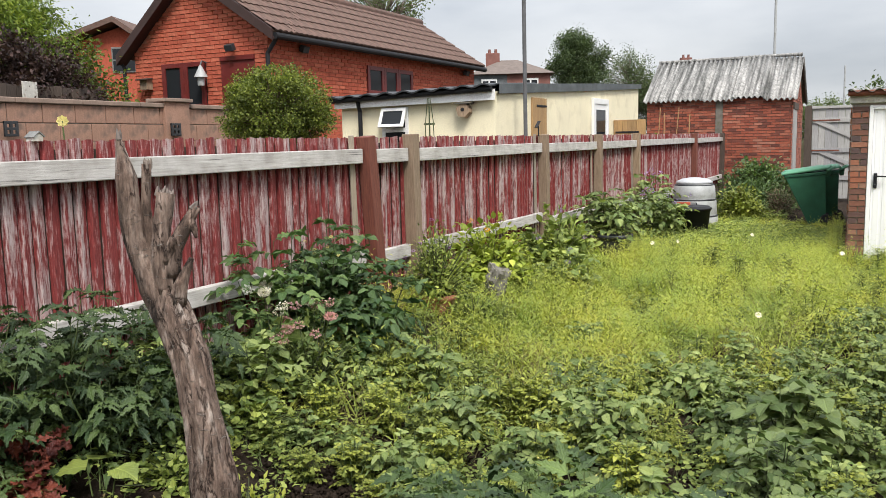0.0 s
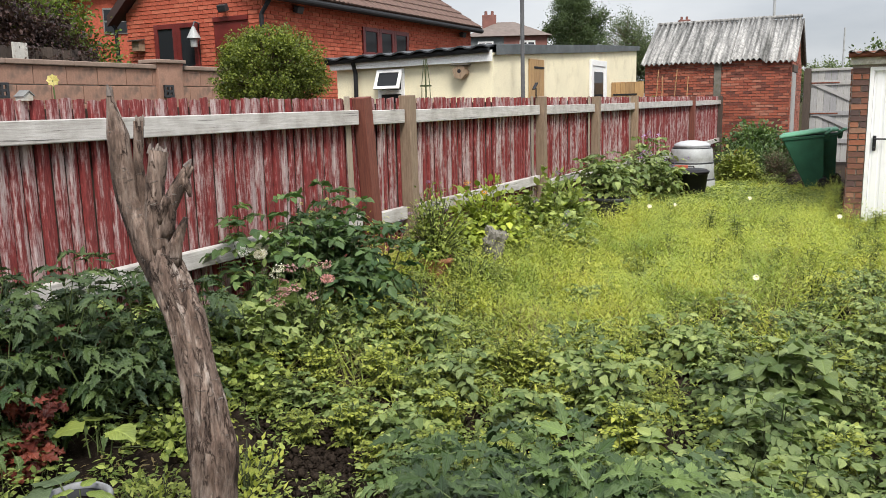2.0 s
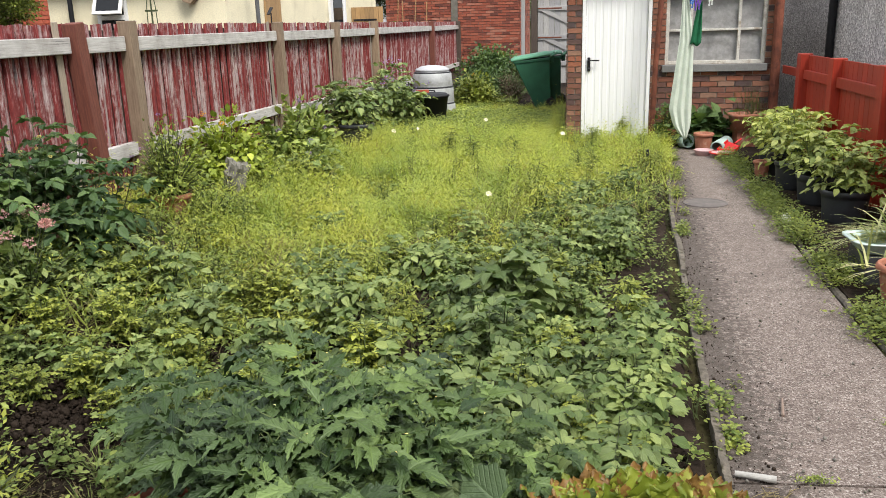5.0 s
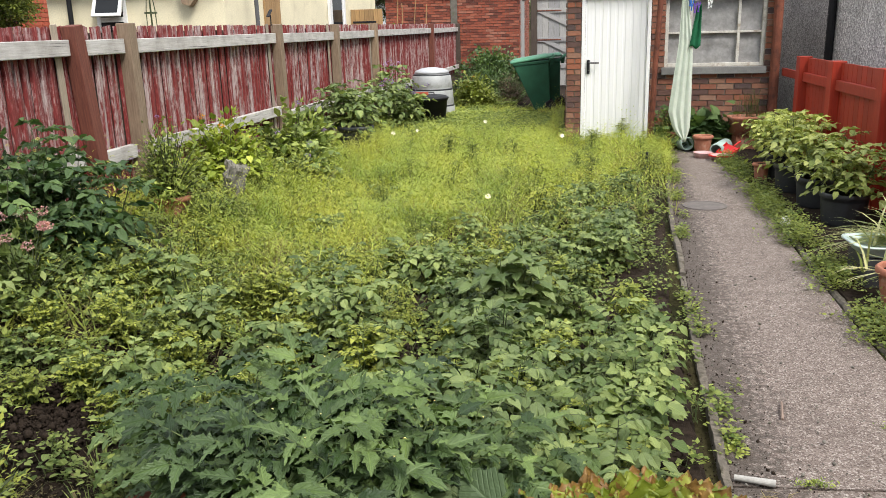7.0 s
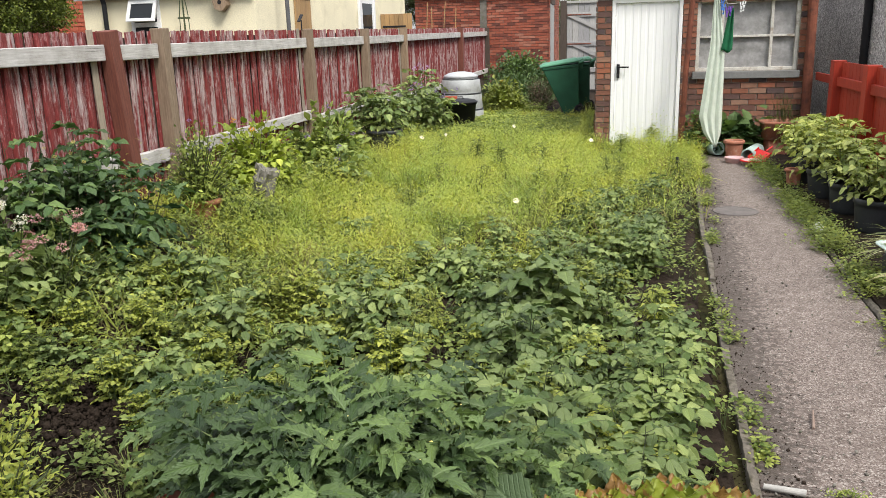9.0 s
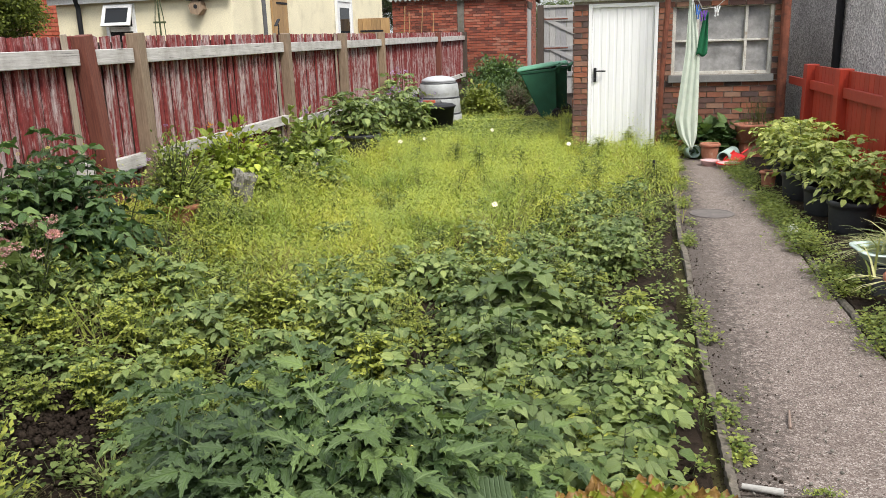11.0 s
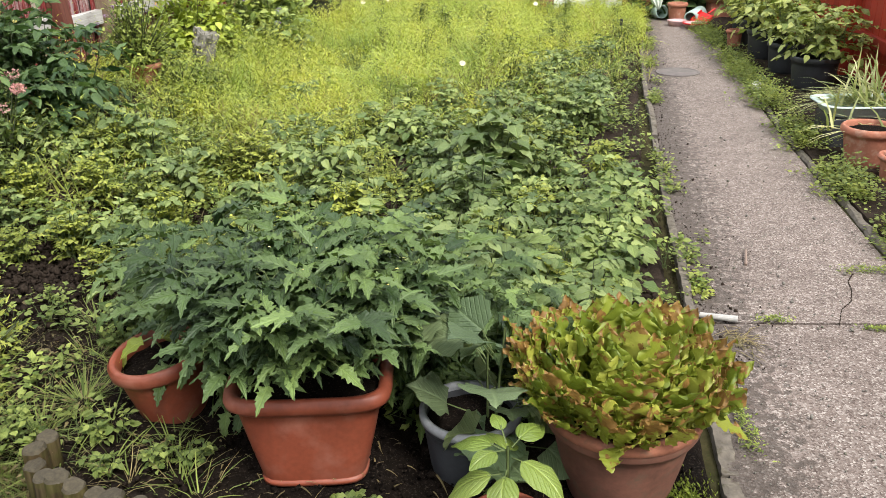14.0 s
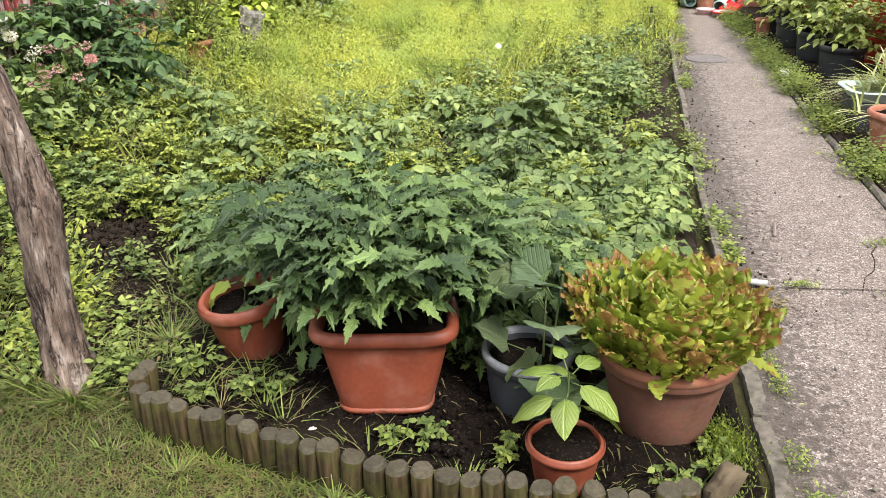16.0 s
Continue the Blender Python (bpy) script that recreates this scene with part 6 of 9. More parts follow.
for n, (x, y) in enumerate(spots):
    k = n % 6
    sc = rr_.uniform(0.55, 1.05) * (1.15 if 2.6 < y < 3.6 and x > -1.7 else 1.0) * (0.85 if y > 4.5 else 1.0) * (0.8 if y > grass_line(x) else 1.0)
    m = pose(x, y, gz(x, y) - 0.01, rr_.uniform(-6, 6), rr_.uniform(-6, 6), rr_.uniform(0, 360)) @ Matrix.Scale(sc, 4)
    if k not in used:
        models[k].matrix_world = m
        used.add(k)
    else:
        c = copy_thing(models[k], m)

# a taller bean-like plant among them
lv, st = compound_plant(140, 0.50, 0.26, 9, 8, 3, 0.088, POTATO, ratio=0.72)
plant_thing("bean_plant", lv, st, "leaf_potato", "stem", pose(-1.24, 4.2, 0.02), "dense leafy bean plant standing over the potatoes", "bean plant")


# fresh green weeds with small round leaves, everywhere between
def weeds():
    lv, st = Leaves(), Leaves()
    cl = []
    for _ in range(2700):
        x, y = rng.uniform(-4.4, -0.35), 1.75 + 13.5 * rng.random() ** 1.5
        if x > bed_edge(y) - 0.02 or (y < 2.5 and x > -2.2 and y < bed_front(max(x, -2.4)) + 0.7):
            continue
        if math.hypot(x + 3.12, y - 2.95) < 0.32 and rng.random() < 0.85:
            continue
        if y < 2.55 and x < -1.85 and rng.random() < 0.45:
            continue
        if bed_edge(y) - x < 0.30 and y < 7.5 and rng.random() < 0.75:
            continue
        if y < grass_line(x) and y > 2.6 and rng.random() < 0.35:
            continue
        cl.append((x, y))
    for _ in range(60):
        y = 2.3 + 7.5 * rng.random()
        cl.append((bed_edge(y) - 0.02 - 0.24 * rng.random() ** 1.2, y))
    for x, y in cl:
        n = int(rng.integers(18, 46))
        rad = rng.uniform(0.03, 0.11)
        h = rng.uniform(0.06, 0.24)
        a = rng.uniform(0, math.tau, n)
        q = np.sqrt(rng.random(n)) * rad
        z = h * (0.35 + 0.65 * rng.random(n)) * (1 - 0.4 * q / rad)
        P = np.stack([x + np.cos(a) * q, y + np.sin(a) * q, gz(x, y) + z], 1)
        D = np.stack([np.cos(a + rng.normal(0, 0.6, n)), np.sin(a + rng.normal(0, 0.6, n)), rng.uniform(-0.3, 0.6, n)], 1)
        U = np.stack([rng.normal(0, 0.35, n), rng.normal(0, 0.35, n), np.ones(n)], 1)
        L = rng.uniform(0.016, 0.042, n)
        lv.add(OVATE if rng.random() < 0.3 else LANCE, P, D, U, L, L * rng.uniform(0.5, 0.85), 0.15, 0.2)
        base = np.tile([x, y, gz(x, y)], (n, 1)) + rng.normal(0, 0.012, (n, 3)) * [1, 1, 0]
        st.stems(base[::6], P[::6], 0.0018, 0.0012)
    tagged(part("weeds", lv.mesh("weeds", "leaf_weed"), None), "fresh light green low weeds between the crops", "weeds", kind="stuff")
    tagged(part("weed_stems", st.mesh("weed_stems", "stem"), None), "thin pale green weed stalks", "weeds", kind="stuff")


weeds()


# tall yellow-green grass and seedlings over the middle of the garden
def tall_grass():
    n = 165000
    x = rng.uniform(-4.45, 0.25, n)
    y = 3.4 + 16.3 * rng.random(n) ** 1.4
    gl = np.array([grass_line(a) for a in x])
    be = np.array([bed_edge(b) for b in y])
    ok = (y > gl - 0.6 + rng.normal(0, 0.6, n)) & (x < be + 0.07)
    near = y - gl
    ok &= (near > 0.9) | (rng.random(n) < 0.36)
    ok &= ~((x > -1.25) & (y > 11.72)) & ~((y > 16.8) & (x > -2.6))
    ok &= rng.random(n) < np.where(x < -3.7, 0.45, 1.0) * np.where(y > 13.2, 0.35, 1.0)
    x, y = x[ok], y[ok]
    n = len(x)
    patch = np.array([noise.noise(Vector((a * 1.6, b * 1.6, 2.0))) for a, b in zip(x, y)])
    z0 = np.array([gz(a, b) for a, b in zip(x, y)])
    h = rng.uniform(0.06, 0.28, n) * np.maximum(0.25, 1 + 1.2 * patch) * np.where((y > 12.3) & (x < -1.4), 0.5, 1.0)
    a = rng.uniform(0, math.tau, n)
    D = np.stack([np.cos(a) * 0.6, np.sin(a) * 0.6, np.ones(n)], 1) + rng.normal(0, 0.2, (n, 3))
    U = np.stack([np.cos(a), np.sin(a), np.full(n, 0.3)], 1)
    P = np.stack([x, y, z0], 1)
    dry = rng.random(n) < 0.07 + 0.12 * (patch > 0.2) + 0.3 * (y - gl[ok] < 1.2)
    g, s = Leaves(), Leaves()
    g.add(BLADE, P[~dry], D[~dry], -U[~dry], h[~dry], rng.uniform(0.004, 0.012, (~dry).sum()), rng.uniform(0.0, 0.9, (~dry).sum()), 0.25)
    s.add(BLADE, P[dry], D[dry], -U[dry], h[dry] * 0.9, 0.006, 0.3, 0.2)
    tagged(part("tall_grass", g.mesh("tall_grass", "leaf_grass"), None), "bright yellow-green overgrown grass", "grass", kind="stuff")
    tagged(part("dry_grass", s.mesh("dry_grass", "leaf_straw"), None), "straw-coloured dry grass stalks", "grass", kind="stuff")
    # leafy seedlings on thin stalks rising through the grass
    lv = Leaves()
    m = 14000
    idx = rng.integers(0, n, m)
    for i in idx:
        k = int(rng.integers(5, 10))
        t = np.linspace(0.25, 1, k)
        hh = h[i] * rng.uniform(0.9, 1.5)
        lean = rng.normal(0, 0.12, 2)
        Q = np.stack([x[i] + lean[0] * hh * t, y[i] + lean[1] * hh * t, z0[i] + hh * t], 1)
        b = rng.uniform(0, math.tau) + np.arange(k) * 2.4
        W = np.stack([np.cos(b), np.sin(b), np.full(k, 1.0)], 1)
        L = rng.uniform(0.035, 0.085) * (1.15 - 0.5 * t)
        lv.add(LANCE, Q, W, np.tile([0, 0, 1.0], (k, 1)), L, L * 0.2, 0.35, 0.2)
    tagged(part("seedlings", lv.mesh("seedlings", "leaf_grass"), None), "narrow-leaved yellow-green seedlings", "weeds", kind="stuff")


tall_grass()


# short lawn in front of the log edging
def short_lawn():
    n = 85000
    wide = rng.random(n) < 0.22
    x = np.where(wide, rng.uniform(-4.45, -0.42, n), -0.42 - np.abs(rng.uniform(0, 3.1, n) + rng.normal(0, 0.2, n)))
    y = 2.0 - np.where(wide, 4.2 * rng.beta(1.0, 1.25, n), np.abs(rng.uniform(0, 1.4, n) + rng.normal(0, 0.16, n)))
    fr = np.array([bed_front(a) for a in x])
    ok = y < fr - 0.03 + 0.1 * (x < -2.45)
    x, y = x[ok], y[ok]
    n = len(x)
    a = rng.uniform(0, math.tau, n)
    tall = 1 + 1.6 * (rng.random(n) < 0.12) + 1.2 * ((np.array([bed_front(q) for q in x]) - y) < 0.09)
    h = rng.uniform(0.018, 0.042, n) * tall
    D = np.stack([np.cos(a) * 0.9, np.sin(a) * 0.9, np.ones(n)], 1)
    U = -np.stack([np.cos(a), np.sin(a), np.full(n, 0.2)], 1)
    P = np.stack([x, y, np.full(n, -0.012)], 1)
    dry = rng.random(n) < 0.5
    g, s = Leaves(), Leaves()
    g.add(BLADE, P[~dry], D[~dry], U[~dry], h[~dry], 0.0035, 0.3, 0.1)
    s.add(BLADE, P[dry], D[dry] * [1.3, 1.3, 0.6], U[dry], h[dry], 0.003, 0.3, 0.1)
    tagged(part("lawn_grass", g.mesh("lawn_grass", "leaf_lawn"), None), "short thin lawn grass", "grass", kind="stuff")
    tagged(part("lawn_thatch", s.mesh("lawn_thatch", "leaf_thatch"), None), "dry straw thatch in the lawn", "grass", kind="stuff")


short_lawn()


# weeds along the path's edges
def edge_weeds():
    lv, mo = Leaves(), Leaves()
    for _ in range(1500):
        y = 2.0 + 9.0 * rng.random() ** 1.2
        if rng.random() < 0.36:
            x = bed_edge(y) + rng.normal(0.09, 0.03)
            rad, h, n = rng.uniform(0.02, 0.06), rng.uniform(0.015, 0.07), int(rng.integers(8, 22))
        else:
            y = 2.7 + 8.3 * rng.random()
            x = 0.66 + 0.02 * max(0, y - 5) + rng.normal(0.10, 0.065)
            rad, h, n = rng.uniform(0.04, 0.12), rng.uniform(0.04, 0.16), int(rng.integers(14, 34))
        if noise.noise(Vector((x * 1.5, y * 1.9, 4.0))) < (-0.12 if x > 0.4 else 0.0):
            continue
        a = rng.uniform(0, math.tau, n)
        q = np.sqrt(rng.random(n)) * rad
        P = np.stack([x + np.cos(a) * q, y + np.sin(a) * q, 0.005 + h * rng.random(n)], 1)
        D = np.stack([np.cos(a), np.sin(a), rng.uniform(-0.2, 0.7, n)], 1)
        L = rng.uniform(0.012, 0.03, n)
        (mo if rng.random() < 0.5 else lv).add(OVATE, P, D, np.tile([0, 0, 1.0], (n, 1)) + rng.normal(0, 0.3, (n, 3)), L, L * 0.7, 0.15, 0.2)
    tagged(part("edge_weeds", lv.mesh("edge_weeds", "leaf_weed"), None), "small green weeds along the path edges", "weeds", kind="stuff")
    tagged(part("edge_chickweed", mo.mesh("edge_chickweed", "leaf_lime_soft"), None), "low yellow-green chickweed along the path edges", "weeds", kind="stuff")


edge_weeds()


# ---- pots at the front of the bed ----
def round_pot(name, x, y, z, r_top, r_bot, h, mat, label, lip=0.025, tilt=(0, 0), soil=0.85, category="plant pot", rim_mat=None):
    p = new(name)
    p.matrix_world = pose(x, y, z, tilt[0], tilt[1], 0)
    tagged(p, label, category)
    lh = min(0.05, h * 0.2)
    prof = [(0.0, 0.0), (r_bot * 0.96, 0.0), (r_bot, 0.006)]
    rb = r_bot + (r_top - lip * 0.6 - r_bot)
    for k in range(1, 9):
        t = k / 8
        prof.append((r_bot + (rb - r_bot) * t ** 0.85, (h - lh) * t))
    prof += [(r_top - 0.004, h - lh + 0.002), (r_top, h - lh + 0.01), (r_top, h - 0.008), (r_top - 0.006, h), (r_top - lip * 0.7, h), (r_top - lip, h - 0.008), (r_top - lip - 0.004, h * soil - 0.02)]
    body = part("pot", lathe(prof, 44), mat, p, smooth=True)
    part("rim", lathe([(r_top + 0.001, h - lh + 0.008), (r_top + 0.005, h - lh + 0.014), (r_top + 0.005, h - 0.012), (r_top + 0.001, h - 0.006)] if not rim_mat else [(r_top + 0.001, h - 0.022), (r_top + 0.005, h - 0.018), (r_top + 0.005, h - 0.004), (r_top - 0.004, h + 0.004), (r_top - lip - 0.002, h + 0.002), (r_top - lip - 0.003, h - 0.02)], 44), rim_mat or mat, p, smooth=True)
    bm = lathe([(r_top - lip, h * soil), (r_top * 0.6, h * soil + 0.012), (0.001, h * soil + 0.016)], 28)
    for vt in bm.verts:
        vt.co.z += 0.008 * noise.noise(vt.co * 40)
    part("compost", bm, "soil", p, "dark damp compost", smooth=True)
    return p


def front_pots():
    # rectangular tub
    t = new("rectangular_tub")
    t.matrix_world = pose(-1.565, 1.845, 0.012, 0, 0, 9)
    tagged(t, "large terracotta-coloured plastic tub holding tomato plants", "plant tub")
    prof = [(0.0, 0.0), (0.135, 0.0), (0.148, 0.012)]
    prof += [(0.15 + 0.057 * (k / 8) ** 0.9, 0.02 + 0.25 * k / 8) for k in range(9)]
    prof += [(0.212, 0.272), (0.222, 0.28), (0.236, 0.290), (0.240, 0.305), (0.236, 0.322), (0.224, 0.330), (0.208, 0.326), (0.200, 0.31), (0.196, 0.25)]
    bm = lathe(prof, 72, 1.0, 0.66, power=5.0)
    for vt in bm.verts:
        vt.co.y *= 1 + 0.42 * (1 - vt.co.z / 0.33)
        vt.co.z *= 0.96
    part("tub", bm, "tub_plastic", t, smooth=True)
    part("base_lip", lathe([(0.140, 0.016), (0.158, 0.020), (0.158, 0.032), (0.150, 0.036)], 72, 1.0, 0.935, power=5.0), "tub_plastic", t, smooth=True)
    part("compost", lathe([(0.197, 0.27), (0.1, 0.285), (0.001, 0.285)], 48, 1.0, 0.68, power=5.0), "soil", t, smooth=True)
    round_pot("round_pot", -2.11, 2.05, 0.015, 0.155, 0.105, 0.25, "tub_plastic", "orange-brown plastic pot leaning with a wilting seedling", tilt=(5, -6), soil=0.8)
    round_pot("round_pot", -0.97, 1.475, 0.01, 0.108, 0.078, 0.155, "tub_plastic", "small terracotta-coloured pot holding a pepper plant", 0.012, soil=0.9)
    round_pot("round_pot", -0.675, 1.80, 0.0, 0.212, 0.132, 0.305, "aged_pot", "large aged brown clay pot filled with lettuce", 0.03, soil=0.9, rim_mat="clay_rim")
    round_pot("round_pot", -1.10, 1.86, 0.01, 0.145, 0.115, 0.21, "grey_pot", "dark grey plastic pot holding a cucumber plant", 0.012, soil=0.8, rim_mat="pot_rim")
    # tomatoes filling the tub and standing behind it
    k = 0
    for x, y, z, h, s, w in ((-1.70, 1.88, 0.27, 0.36, 0.33, 7), (-1.43, 1.88, 0.27, 0.38, 0.33, 7), (-1.57, 1.93, 0.27, 0.42, 0.34, 7), (-1.96, 2.22, 0.02, 0.58, 0.34, 7), (-1.36, 2.25, 0.02, 0.60, 0.40, 7), (-1.70, 2.3, 0.02, 0.66, 0.42, 7), (-2.14, 2.5, 0.02, 0.48, 0.34, 6), (-1.15, 2.2, 0.02, 0.46, 0.30, 5)):
        lv, st = compound_plant(300 + k, h, s, w + 1, 9, 7, 0.088, TOMATO, 0.10 if y < 2 else 0.36, 0.8, 0.48 if y < 2 else 0.15, 0.52)
        fl = Leaves()
        n = 6
        a = rng.uniform(0, math.tau, n)
        fl.add(PETAL, np.stack([np.cos(a) * 0.14 * rng.random(n), np.sin(a) * 0.14 * rng.random(n), h * rng.uniform(0.8, 1.05, n)], 1), np.stack([np.cos(a), np.sin(a), np.ones(n) * 0.3], 1), np.tile([0, 0, 1.0], (n, 1)), 0.012, 0.006, 0.2, 0.0)
        plant_thing("tomato_plant", lv, st, "leaf_tomato", "stem", pose(x, y, z), "dark green tomato plant with toothed drooping leaves", "tomato plant", "tomatoes", [("blossom", fl, "petal_yellow")])
        k += 1
    # lettuce
    lv = Leaves()
    n = 340
    a, q = rng.uniform(0, math.tau, n), np.sqrt(rng.random(n))
    out = np.stack([np.cos(a), np.sin(a), np.zeros(n)], 1)
    tilt = 0.03 + 0.72 * q ** 1.6 + rng.normal(0, 0.12, n)
    D = unit(out * tilt[:, None] + np.array([0, 0, 1.0]) + rng.normal(0, 0.08, (n, 3)))
    L = rng.uniform(0.16, 0.26, n) * (1 - 0.22 * q)
    P = out * (q * 0.165)[:, None] + D * rng.uniform(0.0, 0.06, n)[:, None] + np.array([0, 0, 0.0])
    U = -out + np.array([0, 0, 0.25]) + rng.normal(0, 0.35, (n, 3))
    W = L * rng.uniform(0.30, 0.44, n)
    cv = rng.uniform(-0.15, 0.2, n)
    heart = Leaves()
    hk = q < 0.45
    heart.add(LETTUCE, P[hk], D[hk], U[hk], L[hk], W[hk], cv[hk], 0.15)
    lv.add(LETTUCE, P[~hk], D[~hk], U[~hk], L[~hk], W[~hk], cv[~hk], 0.15)
    flop = Leaves()
    # a few leaves flopping over the rim
    m = 7
    b = rng.uniform(0, math.tau, m)
    ob_ = np.stack([np.cos(b), np.sin(b), np.zeros(m)], 1)
    flop.add(LETTUCE, ob_ * 0.15 + np.array([0, 0, 0.02]), ob_ + np.array([0, 0, 1.0]) * rng.uniform(0.2, 0.6, m)[:, None], np.tile([0, 0, 1.0], (m, 1)) + rng.normal(0, 0.3, (m, 3)), rng.uniform(0.09, 0.15, m), rng.uniform(0.05, 0.07, m), rng.uniform(0.3, 0.7, m), 0.1)
    o = new("lettuce")
    o.matrix_world = pose(-0.675, 1.80, 0.275) @ Matrix.Scale(1.12, 4)
    tagged(o, "bushy loose-leaf lettuce, yellow-green with bronze tips", "lettuce")
    for nm, lf in (("heart", heart), ("leaves", lv), ("drooping_leaves", flop)):
        tagged(part(nm, lf.mesh(nm, "lettuce"), None, o), kind="stuff")
    # pepper
    lv, st = Leaves(), Leaves()
    hs = [0.12, 0.145, 0.165, 0.18, 0.195, 0.205, 0.21, 0.215, 0.22]
    az = np.array([0.3, 3.3, 4.6, 1.7, 5.7, 2.7, 0.9, 4.0, 2.0])
    P = np.stack([0.012 * np.cos(az), 0.012 * np.sin(az), np.array(hs)], 1)
    D = np.stack([np.cos(az), np.sin(az), np.array([-0.15, -0.1, 0.05, 0.1, 0.1, 0.15, 0.35, 0.4, 0.7])], 1)
    L = np.array([0.135, 0.13, 0.115, 0.13, 0.13, 0.12, 0.10, 0.08, 0.06])
    lv.add(SMOOTH, P + D * 0.025, D, np.tile([0, 0, 1.0], (9, 1)) + rng.normal(0, 0.2, (9, 3)), L, L * 0.62, 0.5, 0.03)
    st.stems(np.tile([0, 0, 0.0], (1, 1)), np.array([[0.0, 0, 0.22]]), 0.006, 0.004)
    st.stems(P, P + D * 0.035, 0.0025, 0.002)
    plant_thing("pepper_plant", lv, st, "leaf_pepper", "stem", pose(-0.97, 1.475, 0.145) @ Matrix.Scale(1.08, 4), "young glossy light green pepper plant in a small pot", "pepper plant")
    # cucumber
    lv, st = Leaves(), Leaves()
    n = 30
    a = rng.uniform(0, math.tau, n)
    h = rng.uniform(0.0, 0.36, n)
    q = rng.uniform(0.05, 0.19, n)
    P = np.stack([np.cos(a) * q + 0.04, np.sin(a) * q, h], 1)
    D = np.stack([np.cos(a), np.sin(a), rng.uniform(-0.6, 0.5, n)], 1) + rng.normal(0, 0.35, (n, 3))
    L = rng.uniform(0.09, 0.16, n)
    lv.add(VINE, P, D, np.tile([0, 0, 1.0], (n, 1)) + rng.normal(0, 0.5, (n, 3)), L, L * 0.9, 0.18, 0.28)
    st.stems(P * [0.45, 0.45, 0.9] + [0.02, 0, -0.02], P, 0.003, 0.002)
    st.stems(np.array([[0.02, 0, 0.0], [0.0, 0.02, 0.0]]), np.array([[0.05, 0.0, 0.36], [0.0, 0.03, 0.28]]), 0.006, 0.004)
    plant_thing("cucumber_plant", lv, st, "leaf_cuke", "stem", pose(-1.05, 1.84, 0.14), "broad-leaved grey-green cucumber plant in a grey pot", "cucumber plant")
    # wilting seedling in the left pot
    lv, st = Leaves(), Leaves()
    st.stems(np.array([[0, 0, 0.0], [0.01, 0, 0.06], [-0.01, -0.01, 0.10]]), np.array([[0.01, 0, 0.06], [-0.01, -0.01, 0.10], [-0.05, -0.04, 0.09]]), 0.004, 0.003)
    lv.add(VINE, np.array([[-0.03, -0.03, 0.095], [0.0, 0.0, 0.1], [-0.10, -0.02, 0.03]]), np.array([[-0.8, -0.5, -0.1], [0.8, 0.2, 0.0], [-0.6, -0.2, -0.9]]), np.array([[0, 0, 1.0], [0, 0.2, 1], [-0.8, -0.5, 0.4]]), np.array([0.10, 0.09, 0.13]), np.array([0.07, 0.07, 0.09]), 0.45, 0.3)
    plant_thing("seedling", lv, st, "leaf_lime", "stem", pose(-2.13, 2.03, 0.21), "pale wilting squash seedling in a leaning pot", "seedling")
    # log edging
    e = empty("log_edging", -1.45, 1.36, 0, label="low edging of short weathered round logs, mossy", category="edging")
    r2 = random.Random(9)
    seglen = [0.0]
    for (ax, ay), (bx, by) in zip(LOG_LINE, LOG_LINE[1:]):
        seglen.append(seglen[-1] + math.hypot(bx - ax, by - ay))
    s = 0.0
    while s < seglen[-1]:
        i = max(k for k in range(len(seglen) - 1) if seglen[k] <= s)
        t = (s - seglen[i]) / (seglen[i + 1] - seglen[i])
        x = LOG_LINE[i][0] + (LOG_LINE[i + 1][0] - LOG_LINE[i][0]) * t
        y = LOG_LINE[i][1] + (LOG_LINE[i + 1][1] - LOG_LINE[i][1]) * t
        rad = r2.uniform(0.030, 0.036)
        top = r2.uniform(0.115, 0.155)
        bm = tube([(0, 0, -0.08), (0.001, 0, 0.03), (-0.001, 0.001, top - 0.008), (0, 0, top)], [rad, rad * 1.02, rad, rad * 0.86], 18)
        for vt in bm.verts:
            d = Vector((vt.co.x, vt.co.y, 0))
            vt.co += d * (0.10 * noise.noise(vt.co * 30 + Vector((s * 9, 0, 0))) + 0.05 * noise.noise(vt.co * 75))
            if vt.co.z > top - 0.02:
                vt.co.z += 0.006 * noise.noise(vt.co * 45 + Vector((s * 5, 3, 0)))
        lg = part("log", bm, "log", e, smooth=True, at=pose(x + 1.45, y - 1.36, 0, r2.uniform(-4, 4), r2.uniform(-4, 4), r2.uniform(0, 360)))
        lg.data.materials.append(M["log_end"])
        for pl in lg.data.polygons:
            if pl.center.z > top - 0.009:
                pl.material_index = 1
                pl.use_smooth = False
        s += rad * 2 + 0.002
    st_ = new("edge_stone")
    st_.matrix_world = pose(-0.53, 1.465, 0, 0, 8, 25)
    tagged(st_, "rough grey wedge of stone standing by the edging", "stone")
    bm = bmesh.new()
    bmesh.ops.create_icosphere(bm, subdivisions=3, radius=1)
    for vt in bm.verts:
        d = vt.co.normalized()
        k = max(abs(d.x), abs(d.y), abs(d.z)) ** -0.75
        vt.co = Vector((d.x * 0.034 * k, d.y * 0.026 * k, d.z * 0.065 * k + 0.06)) + d * (0.016 * noise.noise(d * 2.2) + 0.006 * noise.noise(d * 9))
        vt.co.x += (vt.co.z - 0.08) * 0.35
        vt.co.z -= 0.4 * max(0.0, vt.co.x - 0.005) * (vt.co.z > 0.06)
    part("stone", bm, "mossy_stone", st_, smooth=True)
